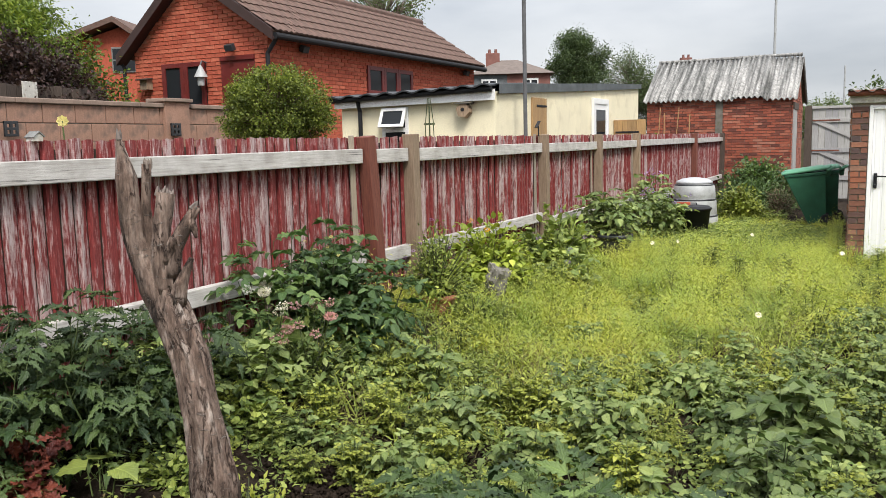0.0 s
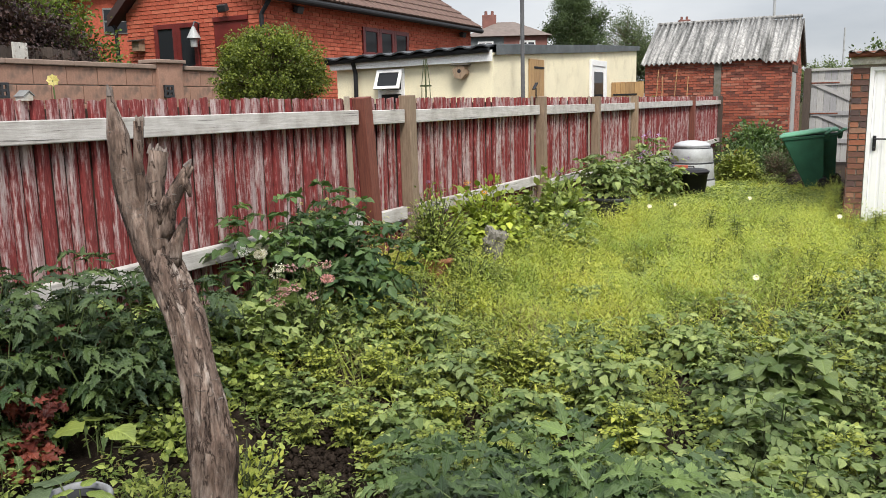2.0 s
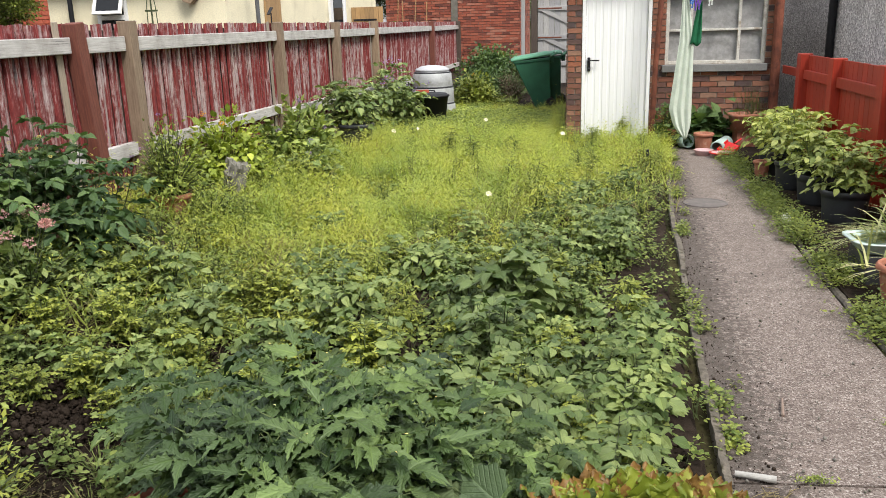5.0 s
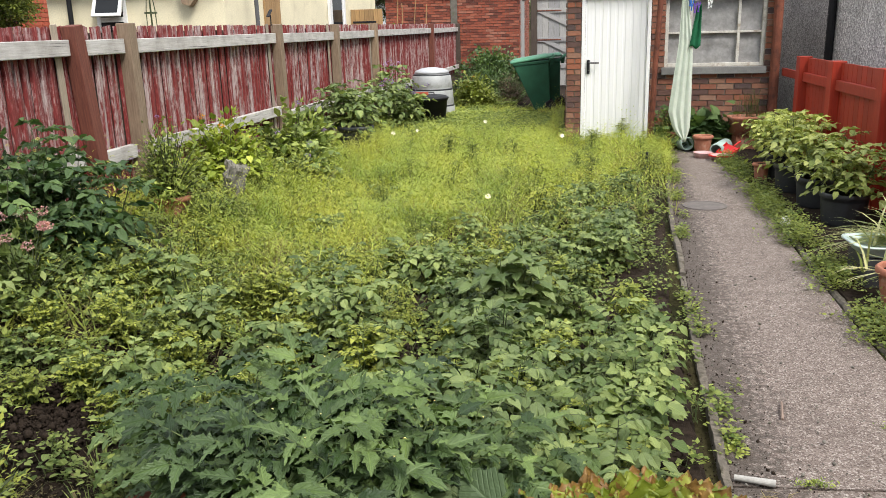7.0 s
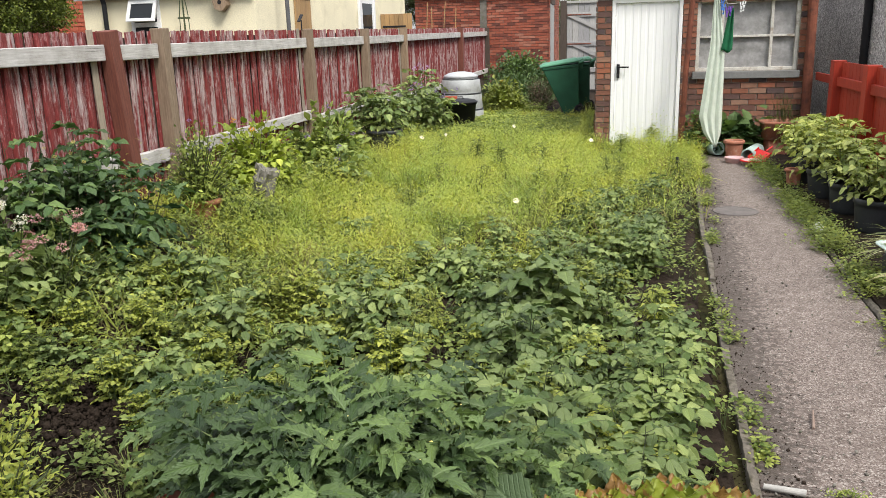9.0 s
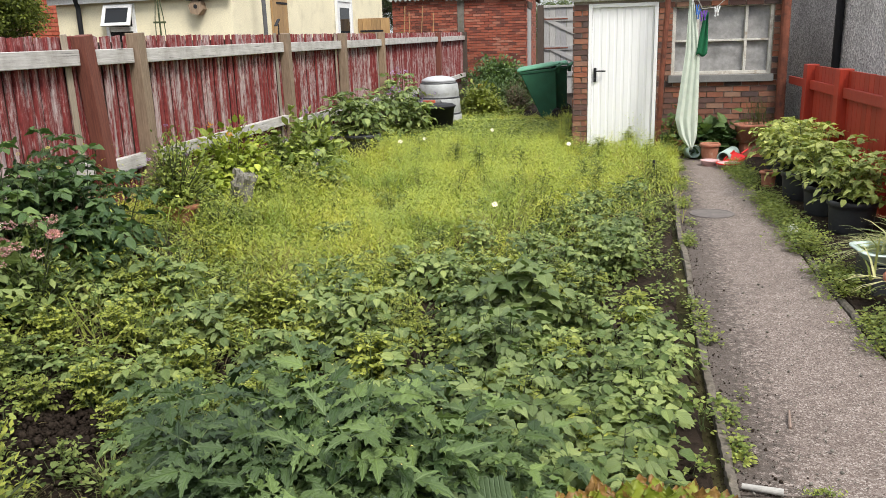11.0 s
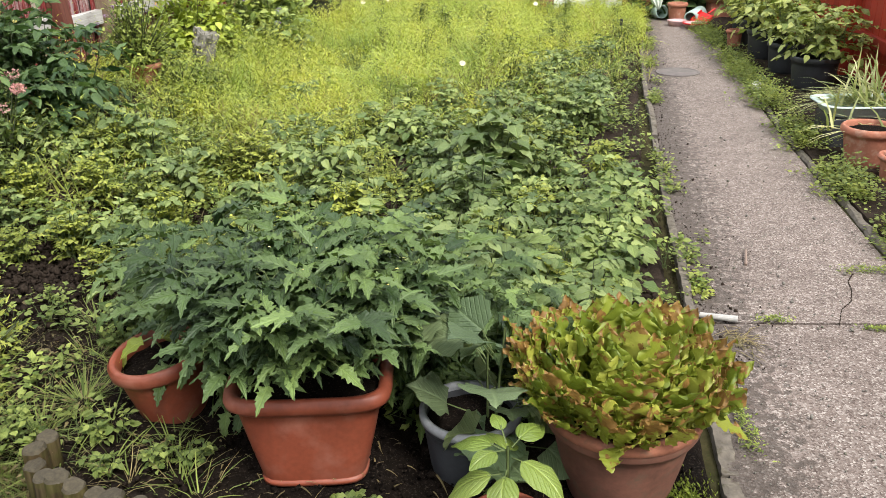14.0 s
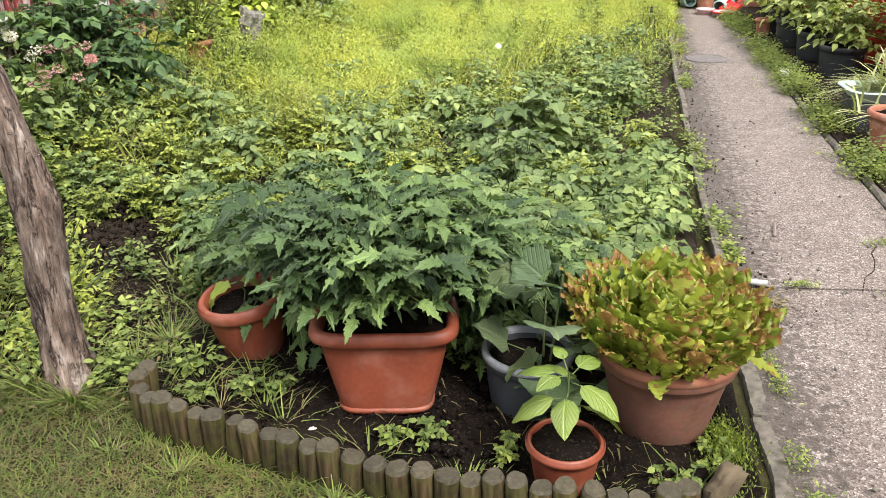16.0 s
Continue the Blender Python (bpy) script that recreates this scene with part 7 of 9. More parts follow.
    # little green plants in the soil among the pots
    for x, y, h, sd in ((-1.47, 1.56, 0.09, 1), (-1.36, 1.60, 0.10, 2), (-1.15, 1.56, 0.07, 3), (-1.03, 1.60, 0.09, 4), (-0.66, 1.47, 0.10, 5), (-0.78, 1.36, 0.05, 6), (-0.62, 1.38, 0.06, 7), (-1.93, 1.78, 0.10, 8), (-2.05, 1.75, 0.12, 9), (-2.2, 1.72, 0.09, 10), (-0.88, 1.35, 0.05, 11), (-0.52, 1.62, 0.07, 12), (-2.28, 1.86, 0.10, 13)):
        lv, st = compound_plant(500 + sd, h * 0.85, 0.055, 4, 4, 5, 0.019, OVATE, ratio=0.75)
        plant_thing("weed_plant", lv, st, "leaf_weed", "stem", pose(x, y, 0.02), "small fresh green weed in dark soil", "weed", "weeds among the pots")
    mo = Leaves()
    n = 2600
    x, y = rng.normal(-0.49, 0.035, n), rng.normal(1.66, 0.07, n)
    mo.add(LANCE, np.stack([x, y, 0.01 + 0.06 * rng.random(n)], 1), np.stack([rng.normal(0, 0.5, n), rng.normal(0, 0.5, n), np.ones(n)], 1), np.stack([np.ones(n), rng.normal(0, 1, n), np.zeros(n)], 1), 0.014, 0.006, 0.2, 0.1)
    tagged(part("moss_cushion", mo.mesh("moss_cushion", "leaf_lime"), None), "feathery bright green moss beside the edging", "moss", kind="stuff")
    # dead pipe and straw on the path edge
    pp = empty("broken_pipe", -0.215, 2.865, 0.016, -14, label="short pale broken pipe lying on the path edge", category="pipe")
    part("tube", tube([(-0.07, 0, 0.0), (0.075, 0.0, 0.004)], [0.011, 0.014], 14), "rope", pp)
    sw = Leaves()
    n = 60
    c = np.stack([rng.normal(-0.165, 0.035, n), rng.normal(2.71, 0.045, n), np.full(n, 0.006)], 1)
    a = rng.uniform(0, math.tau, n)
    sw.add(BLADE, c, np.stack([np.cos(a), np.sin(a), np.full(n, 0.06)], 1), np.tile([0, 0, 1.0], (n, 1)), rng.uniform(0.04, 0.12, n), 0.004, 0.1, 0.1)
    tagged(part("straw", sw.mesh("straw", "leaf_straw"), None), "pale dry straw scraps on the path", "straw", kind="stuff")
    tw = empty("pale_twig", 0.0, 3.4, 0.008, label="short bleached twig on the path edge", category="twig")
    part("twig", tube([(0, 0, 0.0), (0.01, 0.06, 0.012), (0.03, 0.16, 0.006)], [0.007, 0.006, 0.004], 6), "coping", tw)


front_pots()


# ---- dead tree trunk ----
def dead_tree():
    t = new("dead_tree")
    t.matrix_world = pose(-2.67, 1.75, 0)
    tagged(t, "leaning dead tree trunk with sawn stubs and peeling bark", "tree")

    def limb(pts, rad, sides, seed, rough=1.0):
        P = [Vector(p) for p in pts]
        fine, R = [], []
        for i in range(len(P) - 1):
            steps = max(2, int((P[i + 1] - P[i]).length / 0.025))
            for k in range(steps):
                fine.append(P[i].lerp(P[i + 1], k / steps))
                R.append(rad[i] + (rad[i + 1] - rad[i]) * k / steps)
        fine.append(P[-1])
        R.append(rad[-1])
        bm = tube(fine, R, sides)
        for vt in bm.verts:
            c = min(fine, key=lambda f: (f - vt.co).length)
            d = (vt.co - c)
            rd = d.length
            if rd > 1e-4:
                ang = math.atan2(d.y, d.x)
                n1 = noise.noise(Vector((math.cos(ang) * 2.5, math.sin(ang) * 2.5, vt.co.z * 2.2 + seed)))
                n2 = noise.noise(Vector((math.cos(ang) * 7, math.sin(ang) * 7, vt.co.z * 5 + seed)))
                ridge = abs(noise.noise(Vector((math.cos(ang) * 4, math.sin(ang) * 4, vt.co.z * 1.3 + seed * 3))))
                vt.co = c + d * (1 + rough * (0.18 * n1 + 0.16 * n2 - 1.5 * max(0, 0.16 - ridge) + 0.13 * noise.noise(Vector((math.cos(ang) * 15, math.sin(ang) * 15, vt.co.z * 13 + seed))) + 0.10 * noise.noise(Vector((math.cos(ang) * 9, math.sin(ang) * 9, vt.co.z * 4 + seed)))))
        return bm
    part("trunk", limb([(0.02, 0, -0.1), (0.01, 0, 0.0), (0.0, 0, 0.15), (0.0, 0, 0.45), (0.02, 0, 0.68), (-0.01, 0, 0.9), (-0.05, 0, 1.08), (-0.115, 0, 1.22), (-0.135, 0, 1.29)], [0.12, 0.094, 0.072, 0.062, 0.064, 0.057, 0.055, 0.054, 0.030], 48, 1), "bark", t, smooth=True)

    def at(r, f, z):
        return (0.7 * r - 0.71 * f, 0.71 * r + 0.70 * f, z)

    def stub(name, pts, rad, seed, label="", broken=0):
        s = part(name, limb([at(*p) for p in pts], rad, 20, seed, 0.75), "bark", t, label, smooth=True)
        if broken:
            # torn fibres standing up from the break
            p, q = Vector(at(*pts[-1])), Vector(at(*pts[-2]))
            d = (p - q).normalized()
            u = d.orthogonal().normalized()
            w = d.cross(u)
            rs = random.Random(seed * 7)
            bm = bmesh.new()
            for i in range(broken):
                a, k = rs.uniform(0, math.tau), rs.uniform(0.2, 0.95) * rad[-1]
                o = p + (u * math.cos(a) + w * math.sin(a)) * k - d * 0.012
                ln = rs.uniform(0.014, 0.034)
                tip = o + d * ln + u * rs.uniform(-0.006, 0.006) + w * rs.uniform(-0.006, 0.006)
                join(bm, tube([o, o.lerp(tip, 0.6), tip], [rs.uniform(0.005, 0.009), 0.005, 0.0012], 6))
            part("splinters", bm, "bare_wood", s, "pale torn wood fibres")
        return s
    stub("limb", [(-0.085, 0.10, 1.20), (-0.120, 0.11, 1.29), (-0.148, 0.12, 1.36), (-0.168, 0.13, 1.43), (-0.178, 0.13, 1.52), (-0.180, 0.13, 1.61), (-0.187, 0.13, 1.67), (-0.195, 0.13, 1.735)], [0.048, 0.044, 0.036, 0.031, 0.032, 0.031, 0.018, 0.006], 2, "main limb broken to a ragged point", 5)
    stub("stub", [(-0.120, 0.12, 1.35), (-0.128, 0.13, 1.44), (-0.133, 0.13, 1.53), (-0.122, 0.13, 1.650)], [0.022, 0.016, 0.014, 0.014], 3, "", 4)
    stub("stub", [(-0.085, 0.09, 1.27), (-0.098, 0.08, 1.38), (-0.092, 0.08, 1.47), (-0.073, 0.08, 1.565)], [0.034, 0.029, 0.027, 0.029], 4, "", 12)
    stub("stub", [(-0.075, 0.08, 1.32), (-0.062, 0.07, 1.40), (-0.030, 0.07, 1.455), (0.010, 0.07, 1.522)], [0.028, 0.025, 0.022, 0.013], 5, "", 5)
    stub("stub", [(-0.012, 0.07, 1.48), (0.000, 0.06, 1.455), (0.004, 0.06, 1.430)], [0.018, 0.011, 0.004], 8)
    stub("stub", [(-0.062, 0.07, 1.24), (-0.048, 0.06, 1.29), (-0.034, 0.05, 1.325), (-0.012, 0.05, 1.372)], [0.030, 0.022, 0.016, 0.008], 6)
    stub("stub", [(-0.085, 0.07, 1.36), (-0.075, 0.05, 1.40), (-0.060, 0.04, 1.435)], [0.018, 0.013, 0.010], 7)


dead_tree()


# ---- plants against the fence ----
def leafy_mound(name, x, y, rx, ry, h, n, size, tpl, leaf, label, category, seed, ratio=0.6, z=None, extra=None, stemmed=True, low=0.05):
    """A shrubby plant: leaves on many short shoots through an uneven dome."""
    r = np.random.default_rng(seed)
    z = gz(x, y) if z is None else z
    lv, st = Leaves(), Leaves()
    shoots = max(10, n // 14)
    a, e = r.uniform(0, math.tau, shoots), np.arcsin(r.uniform(low, 1.0, shoots))
    rad = 0.60 + 0.32 * r.random(shoots) + 0.14 * np.sin(a * 3 + seed) * np.cos(e)
    T = np.stack([np.cos(a) * np.cos(e) * rx * rad, np.sin(a) * np.cos(e) * ry * rad, np.sin(e) * h * rad], 1)
    st.stems(T * [0.1, 0.1, 0.05], T * [0.55, 0.55, 0.6], 0.006, 0.004)
    st.stems(T * [0.55, 0.55, 0.6], T, 0.004, 0.002)
    k = max(4, n // shoots)
    t = r.uniform(0.35, 1.0, (shoots, k, 1))
    P = (T[:, None] * t + r.normal(0, size * 0.5, (shoots, k, 3))).reshape(-1, 3)
    D = (T[:, None] / np.array([rx, ry, h]) + r.normal(0, 0.5, (shoots, k, 3)) + np.array([0, 0, -0.15])).reshape(-1, 3)
    U = np.array([0, 0, 1.0]) + r.normal(0, 0.25, P.shape) + 0.5 * P / np.array([rx, ry, h])
    L = size * r.uniform(0.6, 1.2, len(P))
    P[:, 2] = np.maximum(P[:, 2], 0.01)
    lv.add(tpl, P, D, U, L, L * ratio, r.uniform(0, 0.4, len(P)), 0.25)
    ex = []
    if extra:
        nm, mat, cnt, sz, pick = extra
        i = r.choice(np.flatnonzero(pick(T, rx, ry, h)), cnt)
        fl = Leaves()
        c = T[i] * 1.04
        for _ in range(60):
            d = unit(r.normal(0, 1, (cnt, 3))) * r.uniform(0.4, 1.0, (cnt, 1))
            fl.add(PETAL, c + d * sz * [1.0, 1.0, 0.6], d, r.normal(0, 1, (cnt, 3)), sz * 0.34, sz * 0.28, 0.2, 0.0)
        ex = [(nm, fl, mat)]
    return plant_thing(name, lv, st if stemmed else None, leaf, "stem_dark", pose(x, y, z), label, category, "", ex)


def fence_plants():
    for k, (x, y, h) in enumerate(((-4.15, 2.2, 0.66), (-4.05, 2.75, 0.62), (-4.25, 1.75, 0.62), (-4.2, 3.1, 0.5), (-4.3, 2.5, 0.6), (-4.35, 2.05, 0.6), (-4.05, 1.95, 0.5), (-3.95, 2.45, 0.45))):
        lv, st = compound_plant(700 + k, h, 0.42, 7, 7, 9, 0.075, TOMATO, 0.4, 0.8, 0.15, 0.5)
        plant_thing("tomato_plant", lv, st, "leaf_deep_shaded", "stem", pose(x, y, gz(x, y)), "dark green tomato plant against the red fence", "tomato plant", "tomatoes")
    leafy_mound("low_herb", -3.65, 2.55, 0.34, 0.30, 0.24, 700, 0.035, OVATE, "leaf_weed", "low bright green herb with small rounded leaves", "herb", 31, 0.85)
    leafy_mound("low_herb", -3.75, 3.15, 0.35, 0.34, 0.30, 700, 0.04, OVATE, "leaf_weed", "low bright green herb with small rounded leaves", "herb", 32, 0.85)
    leafy_mound("low_herb", -3.95, 3.55, 0.33, 0.36, 0.34, 600, 0.05, OVATE, "leaf_weed", "fresh green leafy herb by the fence", "herb", 33, 0.7)
    for k, (x, y, rx, h) in enumerate(((-3.0, 2.28, 0.26, 0.26), (-3.2, 2.5, 0.26, 0.30), (-2.88, 1.98, 0.20, 0.18), (-3.35, 2.15, 0.26, 0.26))):
        leafy_mound("low_herb", x, y, rx, rx, h, 620, 0.042, LANCE, "leaf_lime_soft", "bright green narrow-leaved weed beside the dead trunk", "herb", 231 + k, 0.42)
    leafy_mound("maroon_lettuce", -3.95, 2.04, 0.19, 0.19, 0.27, 200, 0.085, RUFFLE, "leaf_maroon", "dark maroon frilly lettuce", "lettuce", 34, 0.6)
    lv, st = Leaves(), Leaves()
    P = np.array([[-0.03, -0.03, 0.13], [0.08, 0.02, 0.12], [-0.07, 0.06, 0.12]])
    lv.add(VINE, P, np.array([[-0.6, -0.6, 0.1], [0.9, 0.1, 0.0], [-0.5, 0.8, 0.1]]), np.tile([0, 0, 1.0], (3, 1)), np.array([0.14, 0.12, 0.10]), np.array([0.13, 0.12, 0.10]), 0.3, 0.2)
    st.stems(P * [0.7, 0.7, 0.0], P, 0.004, 0.003)
    plant_thing("squash_seedling", lv, st, "leaf_weed", "stem", pose(-3.72, 2.2, gz(-3.72, 2.2) + 0.06), "young squash plant with broad lime-green leaves", "squash plant")
    # grey pot by the trunk with a squash and a pepper seedling
    zp = gz(-3.45, 1.87)
    round_pot("round_pot", -3.45, 1.87, zp - 0.02, 0.125, 0.095, 0.21, "grey_pot", "grey plastic pot with squash and pepper seedlings", 0.012, soil=0.75, rim_mat="pot_rim")
    lv, st = Leaves(), Leaves()
    P = np.array([[-0.06, -0.06, 0.05], [-0.10, 0.02, 0.06], [-0.07, -0.10, 0.0]])
    lv.add(VINE, P, np.array([[-0.7, -0.6, 0.1], [-0.9, 0.3, 0.15], [-0.1, -0.9, -0.1]]), np.tile([0, 0, 1.0], (3, 1)), np.array([0.15, 0.13, 0.12]), np.array([0.15, 0.13, 0.12]), 0.35, 0.2)
    st.stems(P * [0.4, 0.4, 0.0], P, 0.004, 0.003)
    plant_thing("squash_seedling", lv, st, "leaf_cuke", "stem", pose(-3.45, 1.87, zp + 0.15), "grey-green squash seedling in a grey pot", "squash plant")
    lv, st = Leaves(), Leaves()
    az = np.array([0.6, 1.9, 3.6, 5.2])
    P = np.stack([0.03 + 0.02 * np.cos(az), 0.02 * np.sin(az), np.array([0.06, 0.075, 0.07, 0.055])], 1)
    D = np.stack([np.cos(az), np.sin(az), np.array([0.15, 0.35, 0.1, 0.0])], 1)
    lv.add(SMOOTH, P, D, np.tile([0, 0, 1.0], (4, 1)), np.array([0.11, 0.09, 0.09, 0.10]), np.array([0.06, 0.05, 0.05, 0.055]), 0.4, 0.05)
    st.stems(np.array([[0.03, 0, 0.0]]), np.array([[0.03, 0, 0.075]]), 0.004, 0.003)
    plant_thing("pepper_plant", lv, st, "leaf_pepper", "stem", pose(-3.45, 1.87, zp + 0.15), "small light green pepper seedling in a grey pot", "pepper plant")
    # valerian with pink and white flower heads, and the dark shrub behind
    def upper(T, rx, ry, h):
        return (T[:, 2] > 0.45 * h)
    for k, (x, y, h, sp) in enumerate(((-4.2, 4.0, 0.78, 0.40), (-4.15, 4.4, 0.74, 0.42), (-3.95, 4.7, 0.62, 0.42), (-4.22, 4.75, 0.80, 0.34), (-3.85, 4.3, 0.5, 0.36))):
        lv, st = compound_plant(740 + k, h, sp, 8, 8, 7, 0.078, POTATO, 0.35, 0.7, 0.12, 0.55)
        plant_thing("dahlia", lv, st, "leaf_shrub", "stem_dark", pose(x, y, gz(x, y)), "dark green leafy dahlia against the red fence", "flowering plant", "dahlias")
    leafy_mound("valerian", -3.86, 3.85, 0.36, 0.44, 0.62, 800, 0.06, POTATO, "leaf_potato", "leafy valerian with dusty pink flower heads", "flowering plant", 42, 0.5, extra=("blossom", "petal_pink", 22, 0.036, upper))
    leafy_mound("valerian", -4.05, 3.75, 0.22, 0.3, 0.74, 260, 0.06, POTATO, "leaf_potato", "valerian with white flower heads", "flowering plant", 44, 0.5, extra=("blossom", "petal_white", 20, 0.036, upper))
    round_pot("round_pot", -4.05, 5.85, gz(-4.05, 5.85) - 0.1, 0.17, 0.12, 0.22, "terracotta", "terracotta pot with feathery green plant by the fence")
    leafy_mound("feathery_plant", -4.05, 5.85, 0.34, 0.38, 0.72, 2200, 0.05, LANCE, "leaf_weed", "feathery green plant in a terracotta pot", "potted plant", 45, 0.5, z=gz(-4.05, 5.85) + 0.08, extra=("blossom", "petal_purple", 5, 0.018, upper))
    leafy_mound("squash_plant", -4.12, 7.1, 0.44, 0.70, 0.72, 1500, 0.085, POTATO, "leaf_lime", "lime-green leafy squash plant with a few yellowed leaves", "squash plant", 46, 0.62, extra=("blossom", "petal_orange", 5, 0.03, upper))
    leafy_mound("dahlia", -3.95, 8.5, 0.5, 0.9, 0.78, 1900, 0.10, POTATO, "leaf_weed", "broad leafy green dahlia clump", "flowering plant", 47, 0.6, extra=("blossom", "petal_purple", 4, 0.03, upper))
    leafy_mound("dahlia", -3.62, 7.9, 0.30, 0.42, 0.46, 520, 0.095, POTATO, "leaf_potato", "low blue-green dahlia with one violet bloom", "flowering plant", 53, 0.6, extra=("blossom", "petal_purple", 3, 0.03, upper))
    leafy_mound("tall_shrub", -4.22, 4.5, 0.28, 0.36, 0.95, 700, 0.075, POTATO, "leaf_shrub", "upright dark shrub topped with small yellow blooms", "shrub", 54, 0.5, extra=("blossom", "petal_yellow", 22, 0.012, upper))
    leafy_mound("low_herb", -3.75, 5.9, 0.34, 0.40, 0.34, 900, 0.055, LANCE, "leaf_weed", "fresh green willowy herb at the bed edge", "herb", 55, 0.35)
    leafy_mound("low_herb", -3.45, 4.7, 0.34, 0.40, 0.34, 900, 0.05, LANCE, "leaf_weed", "fresh green willowy herb at the bed edge", "herb", 56, 0.35)
    for cx_, cz_, tl in ((-6.2, 2.5, 4), (-5.95, 2.35, -3), (-5.75, 2.5, 7), (-5.35, 2.3, 2)):
        cn = empty("garden_cane", cx_, 23.2, 0, label="thin bamboo cane leaning by the brick garage", category="cane", group="canes")
        part("cane", tube([(0, 0, -0.05), (0.02 * tl, 0.3, cz_)], 0.012, 6), "new_wood", cn)
    bl = empty("broken_block", -3.96, 6.72, gz(-3.96, 6.72) - 0.12, 35, label="broken weathered concrete block leaning by the fence", category="block")
    bm = bmesh.new()
    bmesh.ops.create_cube(bm, size=1)
    bmesh.ops.subdivide_edges(bm, edges=bm.edges[:], cuts=9, use_grid_fill=True)
    for vt in bm.verts:
        c = vt.co.copy()
        vt.co = Vector((c.x * 0.15, c.y * 0.2, c.z * 0.36 + 0.17))
        vt.co += c.normalized() * (0.05 * noise.noise(c * 3) + 0.022 * noise.noise(c * 9) + 0.004 * math.sin(c.z * 38))
        vt.co.x += 0.05 * c.z * c.z
    part("block", bm, "pale_rubble", bl, at=pose(0, 0, 0.02, 6, 14, 0))
    round_pot("round_pot", -3.86, 10.55, 0.02, 0.24, 0.19, 0.42, "charcoal", "large black plastic tub with a leafy bush")
    for k, (nm, x, y, z, h, sp, lab, cat) in enumerate((
            ("potted_bush", -4.02, 10.62, 0.40, 0.62, 0.50, "leafy green bush spilling from a black tub", "potted plant"),
            ("potted_bush", -4.08, 11.25, 0.30, 0.60, 0.50, "leafy green bush spilling from a black tub", "potted plant"),
            ("hydrangea", -4.15, 13.3, 0.05, 0.80, 0.50, "dense green bush by the fence", "shrub"),
            ("hydrangea", -4.15, 14.2, 0.05, 1.05, 0.55, "dense green bush by the fence", "shrub"),
            ("hydrangea", -3.82, 13.75, 0.02, 0.66, 0.42, "leafy green bush before the dustbin", "shrub"))):
        lv, st = compound_plant(760 + k, h, sp, 10, 8, 5, 0.10, POTATO, 0.35, 0.75, 0.15, 0.55)
        fl = Leaves()
        n = 40
        c = np.repeat(rng.normal(0, 0.16, (4, 3)) * [1, 1, 0.3] + [0, 0, h * 0.98], 10, 0)
        d = rng.normal(0, 1, (n, 3))
        fl.add(PETAL, c + unit(d) * 0.02, d, rng.normal(0, 1, (n, 3)), 0.028, 0.02, 0.2, 0.0)
        plant_thing(nm, lv, st, "leaf_potato", "stem_dark", pose(x, y, z), lab, cat, "", [("blossom", fl, "petal_purple")] if nm == "hydrangea" else ())
    leafy_mound("low_shrub", -3.05, 19.4, 1.05, 1.0, 1.32, 14000, 0.095, OVATE, "leaf_shrub", "rounded dark shrub in front of the brick garage", "shrub", 50, 0.6)
    leafy_mound("low_shrub", -2.95, 18.2, 0.85, 0.6, 0.82, 7000, 0.095, OVATE, "leaf_shrub", "drooping dark grey-green shrub by the brick garage", "shrub", 57, 0.3)
    leafy_mound("low_shrub", -3.15, 16.9, 0.6, 0.6, 0.78, 4200, 0.085, OVATE, "leaf_lime_soft", "yellow-green bush near the compost bin", "shrub", 51, 0.6, extra=("blossom", "petal_orange", 4, 0.04, upper))
    leafy_mound("dry_hedge", -2.5, 18.0, 0.42, 0.6, 0.75, 3200, 0.075, LANCE, "dead", "brown dry brushwood heap behind the wheelie bin", "brushwood", 52, 0.15)
    leafy_mound("climber", -5.9, 22.6, 0.5, 0.3, 2.05, 700, 0.11, OVATE, "leaf_weed", "loose green climber on canes behind the fence", "climbing plant", 58, 0.6, z=0.0, low=0.5)
    nt = Leaves()
    k = 26000
    x, y = rng.uniform(-3.6, -1.45, k), rng.uniform(12.6, 18.5, k)
    ok = np.array([noise.noise(Vector((p * 1.4, q * 0.9, 7.0))) for p, q in zip(x, y)])
    keep = (ok > -0.25) & ~((x > -2.3) & (y > 15.2))
    x, y, ok = x[keep], y[keep], ok[keep]
    k = len(x)
    ang = rng.uniform(0, math.tau, k)
    L = rng.uniform(0.03, 0.075, k)
    nt.add(LANCE, np.stack([x, y, 0.02 + (0.10 + 0.16 * np.maximum(0, ok)) * rng.random(k) ** 0.7], 1), np.stack([np.cos(ang), np.sin(ang), rng.uniform(-0.3, 0.6, k)], 1), np.tile([0, 0, 1.0], (k, 1)) + rng.normal(0, 0.4, (k, 3)), L, L * 0.55, 0.2, 0.2)
    tagged(part("nettles", nt.mesh("nettles", "leaf_weed"), None), "low green nettles and ground elder before the bins", "weeds", kind="stuff")
    # white scraps and flowers in the grass
    for x, y, z, s in ((-1.69, 7.05, 0.22, 0.032), (-3.6, 11.6, 0.2, 0.04), (-3.3, 11.9, 0.2, 0.032), (-1.16, 10.95, 0.24, 0.036), (-2.4, 12.8, 0.22, 0.036), (-1.75, 1.58, 0.03, 0.018)):
        fl = Leaves()
        n = 9
        a = np.arange(n) * math.tau / n
        fl.add(PETAL, np.zeros((n, 3)), np.stack([np.cos(a), np.sin(a), np.full(n, 0.35)], 1), np.tile([0, 0, 1.0], (n, 1)), s, s * 0.7, 0.3, 0.0)
        st = Leaves()
        st.stems(np.array([[0, -z * 0.743, -z * 0.669]]), np.array([[0, 0, 0.0]]), 0.002, 0.002)
        p = new("white_flower")
        p.matrix_world = pose(x, y, z, 48, 0, 15)
        tagged(p, "single white flower standing in the grass", "flower", "white flowers")
